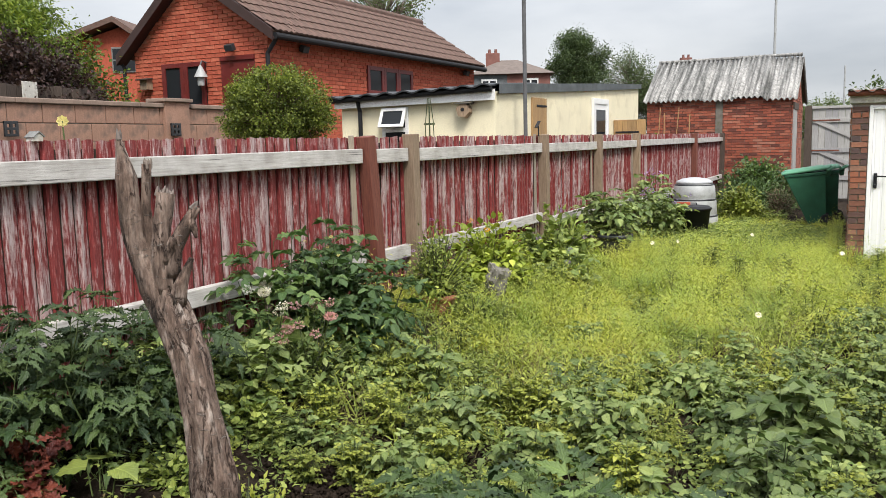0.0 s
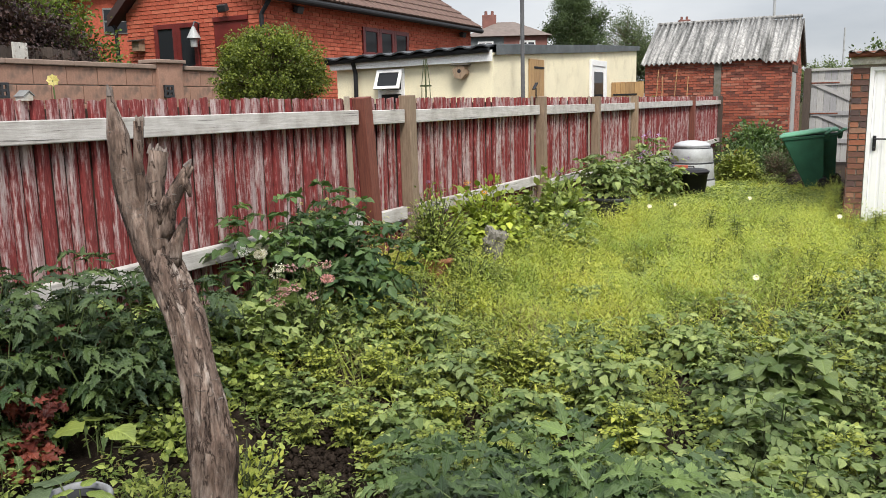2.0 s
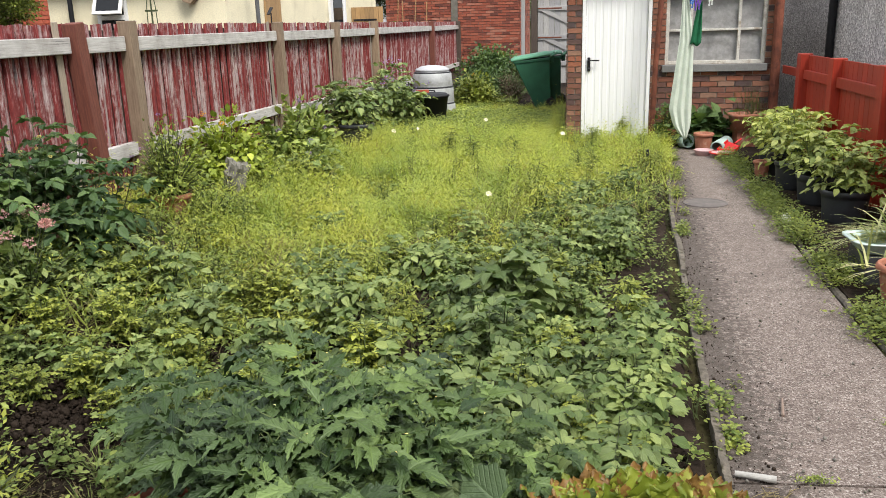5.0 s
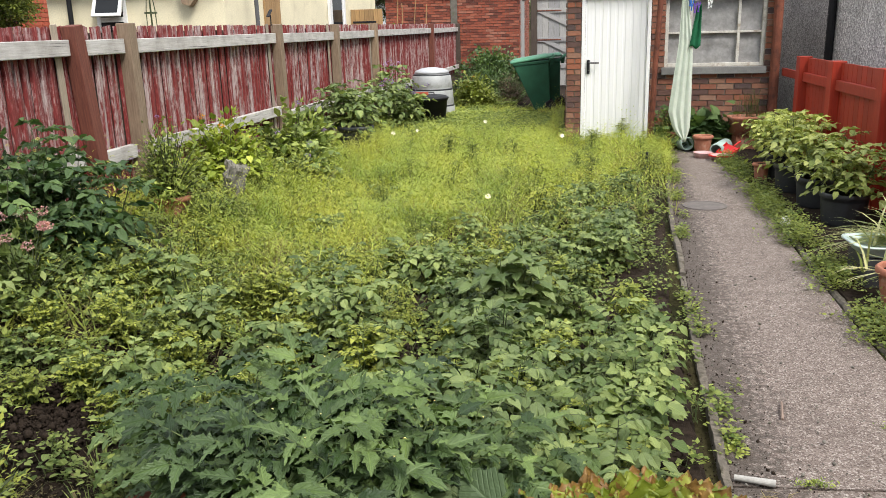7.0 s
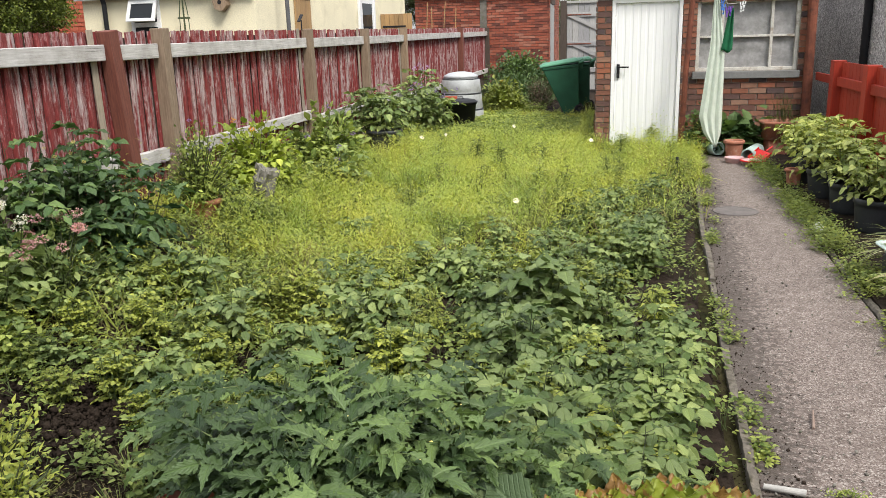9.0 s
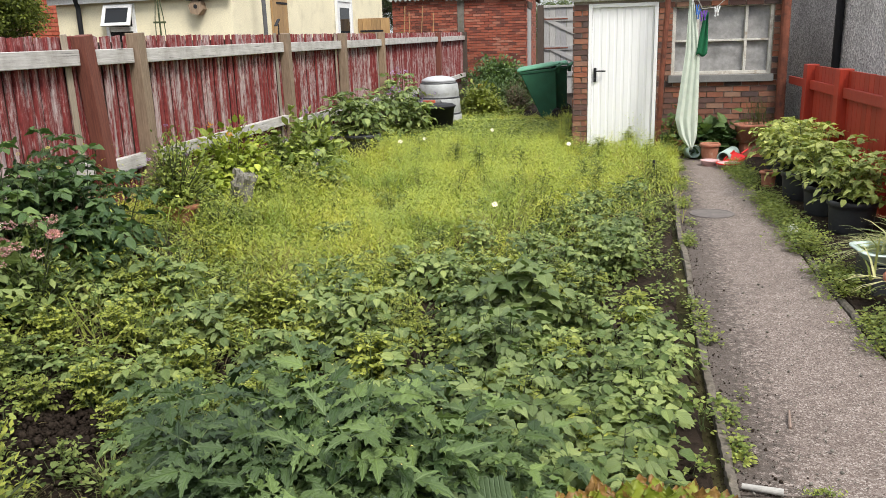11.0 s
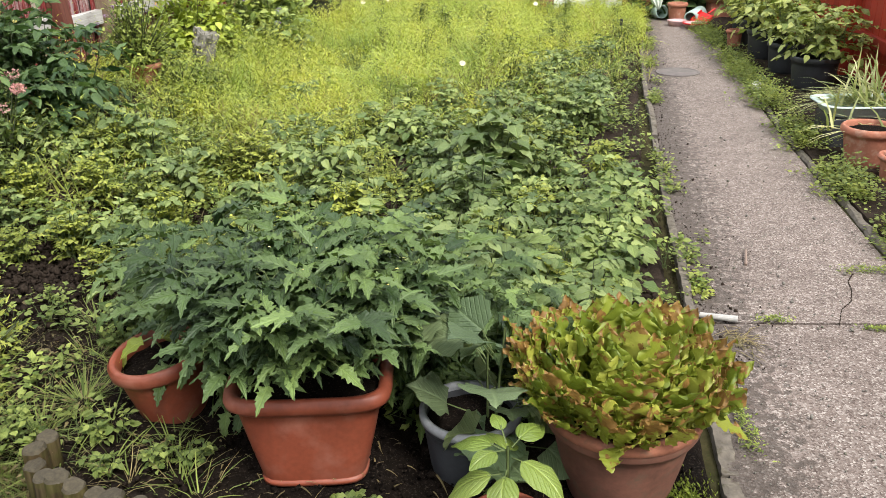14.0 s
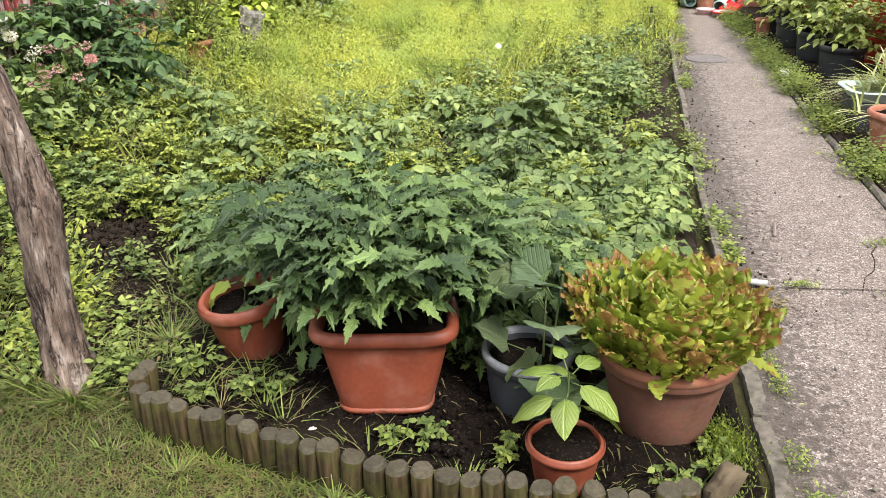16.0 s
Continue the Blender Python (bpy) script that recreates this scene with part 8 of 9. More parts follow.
        part("petals", fl.mesh("petals", "petal_white"), None, p)
        part("stalk", st.mesh("stalk", "stem"), None, p)


fence_plants()


# ---- bins ----
def bins():
    w = new("wheelie_bin")
    w.matrix_world = pose(-1.80, 16.6, 0, 0, 0, -84) @ pose(0, 0, 0, 5, 0, 0)
    tagged(w, "green plastic wheelie bin with lighter lid and black wheels", "wheelie bin")

    def shell(levels):
        bm = bmesh.new()
        rows = [[bm.verts.new(q) for q in ((-hw, y0, z), (hw, y0, z), (hw, y1, z), (-hw, y1, z))] for z, hw, y0, y1 in levels]
        for r0, r1 in zip(rows, rows[1:]):
            for k in range(4):
                bm.faces.new((r0[k], r0[(k + 1) % 4], r1[(k + 1) % 4], r1[k]))
        bm.faces.new(rows[0][::-1])
        bm.faces.new(rows[-1])
        bmesh.ops.bevel(bm, geom=bm.edges[:], offset=0.014, segments=2, profile=0.5, affect="EDGES", clamp_overlap=True)
        return bm
    part("body", shell([(0.05, 0.21, -0.06, 0.24), (0.93, 0.275, -0.40, 0.28)]), "bin_green", w)
    part("rim", shell([(0.925, 0.288, -0.415, 0.295), (0.985, 0.295, -0.425, 0.30)]), "bin_green", w)
    bm = shell([(0.0, 0.305, -0.46, 0.315), (0.035, 0.305, -0.46, 0.315), (0.075, 0.24, -0.38, 0.27)])
    part("lid", bm, "bin_lid", w, "lighter green lid", at=pose(0, 0, 1.005, 3.5, 0, 0))
    part("hinge_housing", shell([(0.88, 0.22, 0.285, 0.36), (1.01, 0.24, 0.29, 0.38)]), "bin_green", w)
    part("handle", tube([(-0.26, 0.29, 0.99), (-0.26, 0.43, 1.05), (0.26, 0.43, 1.05), (0.26, 0.29, 0.99)], 0.02, 10), "bin_lid", w)
    for s in (-1, 1):
        wh = part("wheel", lathe([(0.03, -0.03), (0.085, -0.03), (0.105, -0.02), (0.105, 0.02), (0.085, 0.03), (0.03, 0.03)], 26), "black", w, at=pose(s * 0.25, 0.24, 0.105, 0, 90, 0))
        part("hub", lathe([(0.001, -0.035), (0.04, -0.033), (0.04, 0.033), (0.001, 0.035)], 14), "charcoal", wh)
    part("axle", tube([(-0.25, 0.24, 0.105), (0.25, 0.24, 0.105)], 0.012, 8), "steel", w)
    part("label", box(-0.012, -0.004, -0.09, 0.012, 0.0, 0.09), "white", w, "pale strip label", at=pose(-0.268, 0.10, 0.72, 0, -4, -90))
    copy_thing(w, pose(-1.62, 17.35, 0, 0, 0, -88) @ pose(0, 0, 0, 3, 0, 0))
    c = empty("compost_bin", -3.75, 15.6, 0, label="pale grey domed plastic compost bin with round lid", category="compost bin")
    part("body", lathe([(0.0, 0.0), (0.42, 0.0), (0.43, 0.02), (0.425, 0.22), (0.40, 0.25), (0.41, 0.28), (0.395, 0.52), (0.375, 0.55), (0.385, 0.58), (0.365, 0.78), (0.33, 0.81), (0.30, 0.83), (0.0, 0.83)], 48), "silver", c, smooth=True)
    part("lid", lathe([(0.31, 0.82), (0.325, 0.835), (0.325, 0.86), (0.30, 0.88), (0.22, 0.915), (0.1, 0.935), (0.0, 0.94)], 48), "pale_lid", c, smooth=True)
    for z_, r_ in ((0.235, 0.418), (0.535, 0.39), (0.80, 0.345)):
        part("band", lathe([(r_ - 0.02, z_ - 0.016), (r_ + 0.004, z_ - 0.014), (r_ + 0.004, z_ + 0.014), (r_ - 0.02, z_ + 0.016)], 48), "charcoal", c, smooth=True)
    part("hatch", box(-0.14, -0.435, 0.02, 0.14, -0.40, 0.26, 0.01), "silver", c, at=pose(0, 0, 0, 4, 0, 30))
    d = empty("dustbin", -3.55, 14.4, 0, label="round black plastic dustbin with ridged lid", category="dustbin")
    part("body", lathe([(0.0, 0.0), (0.20, 0.0), (0.205, 0.01), (0.25, 0.55), (0.262, 0.555), (0.262, 0.585), (0.24, 0.585)], 40), "black", d, smooth=True)
    part("lid", lathe([(0.255, 0.58), (0.272, 0.585), (0.272, 0.615), (0.25, 0.625), (0.235, 0.65), (0.22, 0.655), (0.10, 0.675), (0.0, 0.68)], 40), "black", d, smooth=True)
    part("handle", tube([(-0.05, 0, 0.67), (-0.045, 0, 0.715), (0.045, 0, 0.715), (0.05, 0, 0.67)], 0.012, 8), "black", d)
    d.matrix_world = d.matrix_world @ Matrix.Diagonal((1.15, 1.15, 0.78, 1.0))
    b = empty("loose_brick", -3.70, 14.35, 0.535, 15, label="red brick resting on the dustbin lid", category="brick")
    part("brick", box(-0.11, -0.05, -0.025, 0.11, 0.05, 0.04, 0.006), "brick_orange", b)


bins()


# ---- beside the path ----
def path_side():
    # potted bush with pale green leaves in black tubs
    for x, y in ((1.22, 7.75), (1.18, 8.45), (1.25, 7.05), (1.25, 9.2), (1.3, 9.9)):
        round_pot("black_tub", x, y, 0.012, 0.19, 0.16, 0.27, "charcoal", "black plastic tub with a potato bush", 0.012, category="plant tub")
    for k, (x, y, h) in enumerate(((1.22, 7.75, 0.50), (1.18, 8.45, 0.55), (1.3, 7.05, 0.42), (1.25, 9.2, 0.5), (1.3, 9.9, 0.4))):
        lv, st = compound_plant(820 + k, h, 0.46, 9, 8, 7, 0.072, POTATO, 0.3, 0.8, 0.2, 0.58)
        plant_thing("potted_potato", lv, st, "leaf_pale", "stem", pose(x, y, 0.22), "pale green broad-leaved potato bush in a black tub", "potato plant", "potatoes in tubs")
    # tray planter with onions
    t = empty("planter_tray", 1.14, 5.46, 0.0, 4, label="pale green plastic tray standing on a dark crate", category="tray")
    part("crate", box(-0.26, -0.16, 0, 0.26, 0.16, 0.20, 0.01), "grey_pot", t, "dark grey crate below")
    bm = lathe([(0.0, 0.205), (0.25, 0.205), (0.27, 0.215), (0.30, 0.27), (0.33, 0.275), (0.33, 0.283), (0.295, 0.283), (0.27, 0.23), (0.0, 0.225)], 60, 1.0, 0.62, power=5)
    part("tray", bm, "tray", t, smooth=True)
    for x, y, z, n, ln, sd in ((1.24, 5.56, 0.24, 130, 0.52, 1), (1.0, 5.0, 0.2, 26, 0.34, 2)):
        r = np.random.default_rng(sd)
        lv = Leaves()
        a = r.uniform(0, math.tau, n)
        P = np.stack([r.normal(0, 0.12, n), r.normal(0, 0.06, n), np.zeros(n)], 1)
        D = np.stack([np.cos(a) - 0.9, np.sin(a) * 0.7 + 0.25, r.uniform(0.25, 1.1, n)], 1)
        lv.add(BLADE, P, D, np.stack([np.zeros(n), np.zeros(n), np.ones(n)], 1) + 0.01, ln * r.uniform(0.6, 1.1, n), 0.016, 0.4, 0.4)
        o = new("onion_plant")
        o.matrix_world = pose(x, y, z)
        tagged(o, "clump of flopping pale green onion leaves", "onion plant", "onions")
        part("leaves", lv.mesh("leaves", "leaf_onion"), None, o)
    round_pot("round_pot", 1.0, 4.95, 0.012, 0.16, 0.11, 0.24, "terracotta", "terracotta pot with onion leaves beside the path")
    round_pot("round_pot", 1.05, 4.62, 0.012, 0.10, 0.07, 0.16, "terracotta", "small terracotta pot beside the path")
    round_pot("round_pot", 1.0, 9.1, 0.012, 0.09, 0.065, 0.17, "terracotta", "small terracotta pot tucked under the leaves")
    # by the shed wall
    round_pot("round_pot", 0.65, 11.05, 0.0, 0.128, 0.09, 0.225, "terracotta", "empty terracotta pot on the path end")
    round_pot("round_pot", 0.34, 11.55, 0.0, 0.13, 0.10, 0.22, "terracotta", "terracotta pot under the window")
    leafy_mound("courgette_plant", 0.70, 11.5, 0.58, 0.24, 0.66, 300, 0.15, BROAD, "leaf_shrub", "broad-leaved dark courgette plant under the window", "courgette plant", 61, 0.95, z=0.0)
    leafy_mound("wall_plant", 0.26, 11.55, 0.28, 0.2, 0.62, 420, 0.08, POTATO, "leaf_shrub", "green leafy plant by the shed wall", "plant", 62, 0.6, z=0.1)
    p = empty("trough_planter", 1.28, 11.35, 0.0, 8, label="terracotta trough planter with tall chives", category="planter")
    part("stand", box(-0.2, -0.11, 0, 0.2, 0.11, 0.2, 0.01), "terracotta", p)
    part("trough", lathe([(0.0, 0.2), (0.24, 0.2), (0.27, 0.40), (0.285, 0.405), (0.285, 0.44), (0.265, 0.44), (0.255, 0.40), (0.0, 0.39)], 60, 1.0, 0.6, power=5), "terracotta", p, smooth=True)
    lv = Leaves()
    n = 60
    lv.add(BLADE, np.stack([rng.normal(0, 0.07, n), rng.normal(0, 0.04, n), np.zeros(n)], 1), np.stack([rng.normal(0, 0.12, n), rng.normal(0, 0.12, n), np.ones(n)], 1), np.tile([1.0, 0.2, 0], (n, 1)), rng.uniform(0.25, 0.5, n), 0.010, 0.1, 0.3)
    o = new("chives")
    o.matrix_world = pose(1.28, 11.35, 0.39)
    tagged(o, "upright green chives in a terracotta trough", "herb")
    part("leaves", lv.mesh("leaves", "leaf_shrub"), None, o)
    g = empty("green_pipe", 0.86, 10.9, 0.085, 20, label="pale green plastic pipe end lying on the path", category="pipe")
    part("tube", lathe([(0.07, -0.16), (0.085, -0.16), (0.085, 0.16), (0.07, 0.16), (0.068, -0.158)], 28), "pipe_green", g, at=pose(0, 0, 0, 0, 84, 40), smooth=True)
    g = empty("green_hoop", 0.44, 11.2, 0.09, label="dark green plastic pot lying on its side", category="pot")
    part("tube", lathe([(0.0, -0.09), (0.07, -0.09), (0.085, 0.09), (0.078, 0.09), (0.064, -0.08)], 28), "pipe_green", g, at=pose(0, 0, 0, 80, 0, 20), smooth=True)
    d = empty("red_dustpan", 0.92, 10.7, 0.0, 30, label="red plastic dustpan propped on its edge", category="dustpan")
    d.matrix_world = d.matrix_world @ Matrix.Scale(0.8, 4)
    part("pan", box(-0.12, -0.13, 0, 0.12, 0.13, 0.012, 0.004), "red_plastic", d, at=pose(0, 0, 0.08, 14, -34, 0))
    for y in (-0.13, 0.13):
        part("side", box(-0.12, y - 0.006, 0, 0.12, y + 0.006, 0.05, 0.004), "red_plastic", d, at=pose(0, 0, 0.08, 14, -34, 0))
    part("handle", tube([(0.1, 0.0, 0.16), (0.24, 0.02, 0.22)], 0.014, 10), "red_plastic", d)
    b = empty("red_bowl", 0.79, 10.4, 0.0, label="shallow red plastic bowl on the path", category="bowl")
    part("bowl", lathe([(0.0, 0.0), (0.10, 0.0), (0.135, 0.05), (0.145, 0.052), (0.145, 0.07), (0.13, 0.07), (0.095, 0.012), (0.0, 0.01)], 36), "pink_plastic", b, smooth=True)
    part("rim", lathe([(0.130, 0.072), (0.15, 0.072), (0.152, 0.058), (0.147, 0.056)], 36), "red_plastic", b, smooth=True)
    b = empty("red_bowl", 0.6, 10.62, 0.0, label="small pink plastic dish on the path", category="bowl")
    part("bowl", lathe([(0.0, 0.0), (0.09, 0.0), (0.115, 0.06), (0.12, 0.07), (0.10, 0.07), (0.08, 0.012), (0.0, 0.01)], 30), "pink_plastic", b, smooth=True)
    w = empty("white_stone", 0.80, 7.0, 0.03, label="pale stone among weeds by the path", category="stone")
    bm = bmesh.new()
    bmesh.ops.create_icosphere(bm, subdivisions=2, radius=0.05)
    for vt in bm.verts:
        vt.co *= 1 + 0.3 * noise.noise(vt.co * 25)
    part("stone", bm, "white", w)
    s = empty("black_stake", -0.18, 9.3, 0, label="short black stake in the grass edge", category="stake")
    part("stake", tube([(0, 0, -0.05), (0.005, 0, 0.27)], 0.016, 8), "charcoal", s)
    # washing line with netting, cloth and pegs
    ln = empty("clothes_line", 0.3, 9.9, 2.0, label="thin washing line strung across the garden", category="clothes line")
    line = [(-0.13, 1.62, 0.34), (0.02, 0.98, 0.16), (0.15, 0.97, -0.10), (0.31, 0.97, -0.09), (0.56, 0.96, 0.13), (1.2, 0.6, 0.45)]
    part("cord", tube(line, 0.005, 6), "rope", ln)
    # pale green netting hanging in a loose fold
    bm = bmesh.new()
    rows = []
    for j in range(41):
        t = j / 40
        z = 2.12 - 1.96 * t
        zs = (0.15, 0.33, 0.54, 1.39, 2.02, 2.13)
        left = float(np.interp(z, zs, (0.395, 0.25, 0.185, 0.275, 0.296, 0.31)))
        right = float(np.interp(z, zs, (0.415, 0.463, 0.465, 0.452, 0.347, 0.33)))
        cx, w = (left + right) / 2, right - left
        rows.append([bm.verts.new((cx + (i / 24 - 0.5) * w, 10.9 + 0.010 * math.sin(i * 0.8 + t * 1.5) * (0.5 + w * 3) + 0.004 * math.sin(i * 2.3 + t * 9), z)) for i in range(25)])
    for r0, r1 in zip(rows, rows[1:]):
        for i in range(24):
            bm.faces.new((r0[i], r0[i + 1], r1[i + 1], r1[i]))
    res = bmesh.ops.extrude_face_region(bm, geom=bm.faces[:])
    bmesh.ops.translate(bm, vec=(0, 0.004, 0), verts=[v for v in res["geom"] if isinstance(v, bmesh.types.BMVert)])
    bmesh.ops.recalc_face_normals(bm, faces=bm.faces)
    tagged(part("netting", bm, "cloth_pale", smooth=True), "pale green garden netting hanging from the washing line", "netting")
    bm = bmesh.new()
    rows = []
    for j in range(15):
        t = j / 14
        rows.append([bm.verts.new((0.50 - 0.03 * t + (i / 8 - 0.5) * (0.05 + 0.09 * t), 10.88 + 0.02 * math.sin(i * 1.3 + t * 3), 1.84 - 0.5 * t + 0.02 * math.sin(i))) for i in range(9)])
    for r0, r1 in zip(rows, rows[1:]):
        for i in range(8):
            bm.faces.new((r0[i], r0[i + 1], r1[i + 1], r1[i]))
    res = bmesh.ops.extrude_face_region(bm, geom=bm.faces[:])
    bmesh.ops.translate(bm, vec=(0, 0.006, 0), verts=[v for v in res["geom"] if isinstance(v, bmesh.types.BMVert)])
    bmesh.ops.recalc_face_normals(bm, faces=bm.faces)
    tagged(part("cloth_strip", bm, "cloth_green", smooth=True), "dark green cloth strip pegged to the washing line", "cloth")
    for x, z, mat in ((0.335, 2.05, "white"), (0.39, 1.93, "blue"), (0.41, 1.88, "blue"), (0.45, 1.85, "purple"), (0.49, 1.86, "purple"), (0.27, 2.15, "purple"), (0.61, 1.90, "white"), (0.64, 1.91, "white"), (0.86, 2.12, "white"), (0.90, 2.13, "white"), (0.83, 2.12, "white")):
        pg = empty("clothes_peg", x, 10.86, z, label=f"small {mat} clothes peg on the washing line", category="clothes peg", group="pegs on the line")
        for s in (-1, 1):
            part("jaw", box(-0.006, -0.004, -0.10, 0.006, 0.004, 0.02, 0.002), mat, pg, at=pose(s * 0.012, 0, 0, 0, s * 10 + 4, 0))
        part("spring", tube([(-0.014, 0, -0.02), (0.014, 0, -0.02)], 0.005, 6), "steel", pg)


path_side()


# ---- trees and bushes beyond the fence ----
def crown_tree(name, x, y, h, crown, rx, rz, n, size, leaf, label, seed, trunk_r=0.12, tpl=OVATE, sparse=0.0, category="tree", droop=0.0, ry=None, boughs=120, loose=0.13):
    """A tapered trunk with limbs, and leaf clumps on many boughs with an uneven outline."""
    r = np.random.default_rng(seed)
    ry = ry or rx
    t = new(name)
    t.matrix_world = pose(x, y, 0)
    tagged(t, label, category)
    part("trunk", tube([(0, 0, -0.2), (0.02 * h, 0, crown * 0.5), (0, 0.01 * h, crown), (0, 0, h * 0.8)], [trunk_r, trunk_r * 0.85, trunk_r * 0.6, trunk_r * 0.15], 10), "bark", t, smooth=True)
    a = r.uniform(0, math.tau, boughs)
    e = r.uniform(-0.9, 1.0, boughs)
    ce = np.sqrt(1 - e * e)
    rad = (0.45 + 0.55 * r.random(boughs) ** 0.6) * (1 + 0.12 * np.sin(a * 3 + seed))
    C = np.stack([np.cos(a) * ce * rx * rad, np.sin(a) * ce * ry * rad, h - rz + e * rz * rad], 1)
    st = Leaves()
    base = np.stack([np.zeros(boughs), np.zeros(boughs), np.clip(C[:, 2] - 0.35 * rz, crown * 0.4, h * 0.78)], 1)
    st.stems(base, C, trunk_r * 0.28, trunk_r * 0.08)
    part("branchwork", st.mesh("branchwork", "bark"), None, t)
    k = n // boughs
    P = (C[:, None] + r.normal(0, 1, (boughs, k, 3)) * np.array([rx, ry, rz]) * loose).reshape(-1, 3)
    P[:, 2] = np.maximum(P[:, 2], 0.05)
    D = r.normal(0, 1, P.shape) + (P - [0, 0, h - rz]) / np.array([rx, ry, rz]) * 0.7 + np.array([0, 0, -droop])
    L = size * r.uniform(0.6, 1.3, len(P))
    lv = Leaves()
    lv.add(KITE, P, D, np.array([0, 0, 1.0]) + r.normal(0, 0.6, P.shape), L, L * (0.66 if tpl is OVATE else 0.3), 0.2, 0.25)
    part("crown", lv.mesh("crown", leaf), None, t)
    return t


crown_tree("clipped_bush", -7.28, 7.96, 2.62, 0.9, 0.66, 0.50, 34000, 0.034, "leaf_clipped", "rounded clipped green bush on bare stems beyond the fence", 61, 0.06, category="bush", boughs=420, loose=0.07)
crown_tree("round_tree", -22.6, 67.5, 10.3, 4.6, 2.35, 2.6, 40000, 0.15, "leaf_tree", "dense dark green round-headed tree in the distance", 62, 0.3)
crown_tree("loose_tree", -20.2, 74.5, 9.3, 4.0, 2.4, 3.2, 16000, 0.15, "leaf_grey", "loose grey-green tree in the distance", 63, 0.25)
crown_tree("loose_tree", -18.0, 76.5, 7.2, 3.0, 2.2, 2.6, 11000, 0.15, "leaf_grey", "lower grey-green tree in the distance", 64, 0.25)
crown_tree("back_tree", -21.6, 34.3, 9.6, 5.5, 2.0, 1.5, 4000, 0.12, "leaf_tree", "thin tree top showing over the house roof", 65, 0.2)
for k, (tx, ty, th) in enumerate(((-13.0, 6.9, 4.7), (-13.5, 8.0, 4.9), (-14.0, 9.2, 4.5))):
    crown_tree("willow_tree", tx, ty, th, 1.6, 1.15, 1.6, 36000, 0.105, "leaf_bush", "tall fine-leaved green tree behind the block wall", 166 + k, 0.1, LANCE, droop=0.5)
crown_tree("purple_shrub", -12.4, 8.35, 3.3, 1.0, 1.0, 0.8, 20000, 0.065, "leaf_purple", "dark purple-leaved shrub behind the block wall", 68, 0.06, category="shrub")
crown_tree("hedge_bush", -13.2, 9.9, 3.35, 0.8, 0.85, 1.1, 15000, 0.07, "leaf_bush", "green hedge bush beside the brick house", 69, 0.06, category="hedge")
crown_tree("hedge_bush", -12.6, 9.0, 3.05, 0.8, 0.75, 0.9, 13000, 0.07, "leaf_bush", "green hedge bush beside the brick house", 70, 0.06, category="hedge")
for k, (tx, ty, th) in enumerate(((-9.0, 96, 5.0), (-5.5, 99, 5.6), (-2.0, 97, 5.2), (2.5, 98, 5.6), (7.0, 94, 7.8), (12.5, 90, 7.0), (-0.2, 60, 4.7))):
    crown_tree("far_tree", tx, ty, th, 1.5, 2.6, th * 0.42, 4500, 0.24, "leaf_grey", "far-off dark green tree on the skyline", 71 + k, 0.2)
# yellow flower on a tall stalk behind the fence top
yf = new("yellow_flower")
yf.matrix_world = pose(-4.78, 3.0, 0.02)
tagged(yf, "single pale yellow flower on a tall stalk above the fence", "flower")
part("stalk", tube([(0, 0, 0), (0.02, 0.01, 1.0), (0, 0, 1.83)], 0.004, 6), "stem", yf)
fl = Leaves()
ang = np.arange(8) * math.tau / 8
fl.add(PETAL, np.tile([0, 0, 1.83], (8, 1)), np.stack([0.61 * np.cos(ang) + 0.3, 0.79 * np.cos(ang) - 0.2, np.sin(ang)], 1), np.tile([0.79, -0.61, 0.2], (8, 1)), 0.034, 0.032, 0.2, 0.0)
part("petals", fl.mesh("petals", "petal_yellow"), None, yf)
# crumbs of soil and stone lying on the bed and the path edge
cr = Leaves()
nn = 15000
cx = np.concatenate([rng.uniform(-3.4, -0.45, int(nn * 0.72)), -0.36 + rng.normal(0.02, 0.13, nn - int(nn * 0.72))])
cy = np.concatenate([1.4 + 3.2 * rng.random(int(nn * 0.72)) ** 1.4, 2.5 + 7.5 * rng.random(nn - int(nn * 0.72)) ** 1.2])
cx[int(nn * 0.72):] += np.clip((cy[int(nn * 0.72):] - 4.7) * 0.07, 0, 1)
cz = np.where(np.arange(nn) < int(nn * 0.72), 0.03, 0.003)
dd = rng.normal(0, 1, (nn, 3))
ss = rng.uniform(0.004, 0.016, nn) * np.where(np.arange(nn) < nn * 0.72, 1.5, 0.6) * (1 + 1.2 * (rng.random(nn) < 0.08))
cz += np.array([gz(p, q) if p < -2.5 else 0.0 for p, q in zip(cx, cy)])
inside = np.array([q > bed_front(p) + 0.03 or p > -0.42 for p, q in zip(cx, cy)])
cx, cy, cz, dd, ss = cx[inside], cy[inside], cz[inside], dd[inside], ss[inside]
nn = len(cx)
cr.add(CLOD, np.stack([cx, cy, cz], 1) - unit(dd) * ss[:, None] * 0.5, dd, rng.normal(0, 1, (nn, 3)), ss, ss * 1.2, 0.0, 0.0)
tagged(part("soil_crumbs", cr.mesh("soil_crumbs", "soil"), None), "dark crumbs of soil scattered on bed and path edge", "soil", kind="stuff")


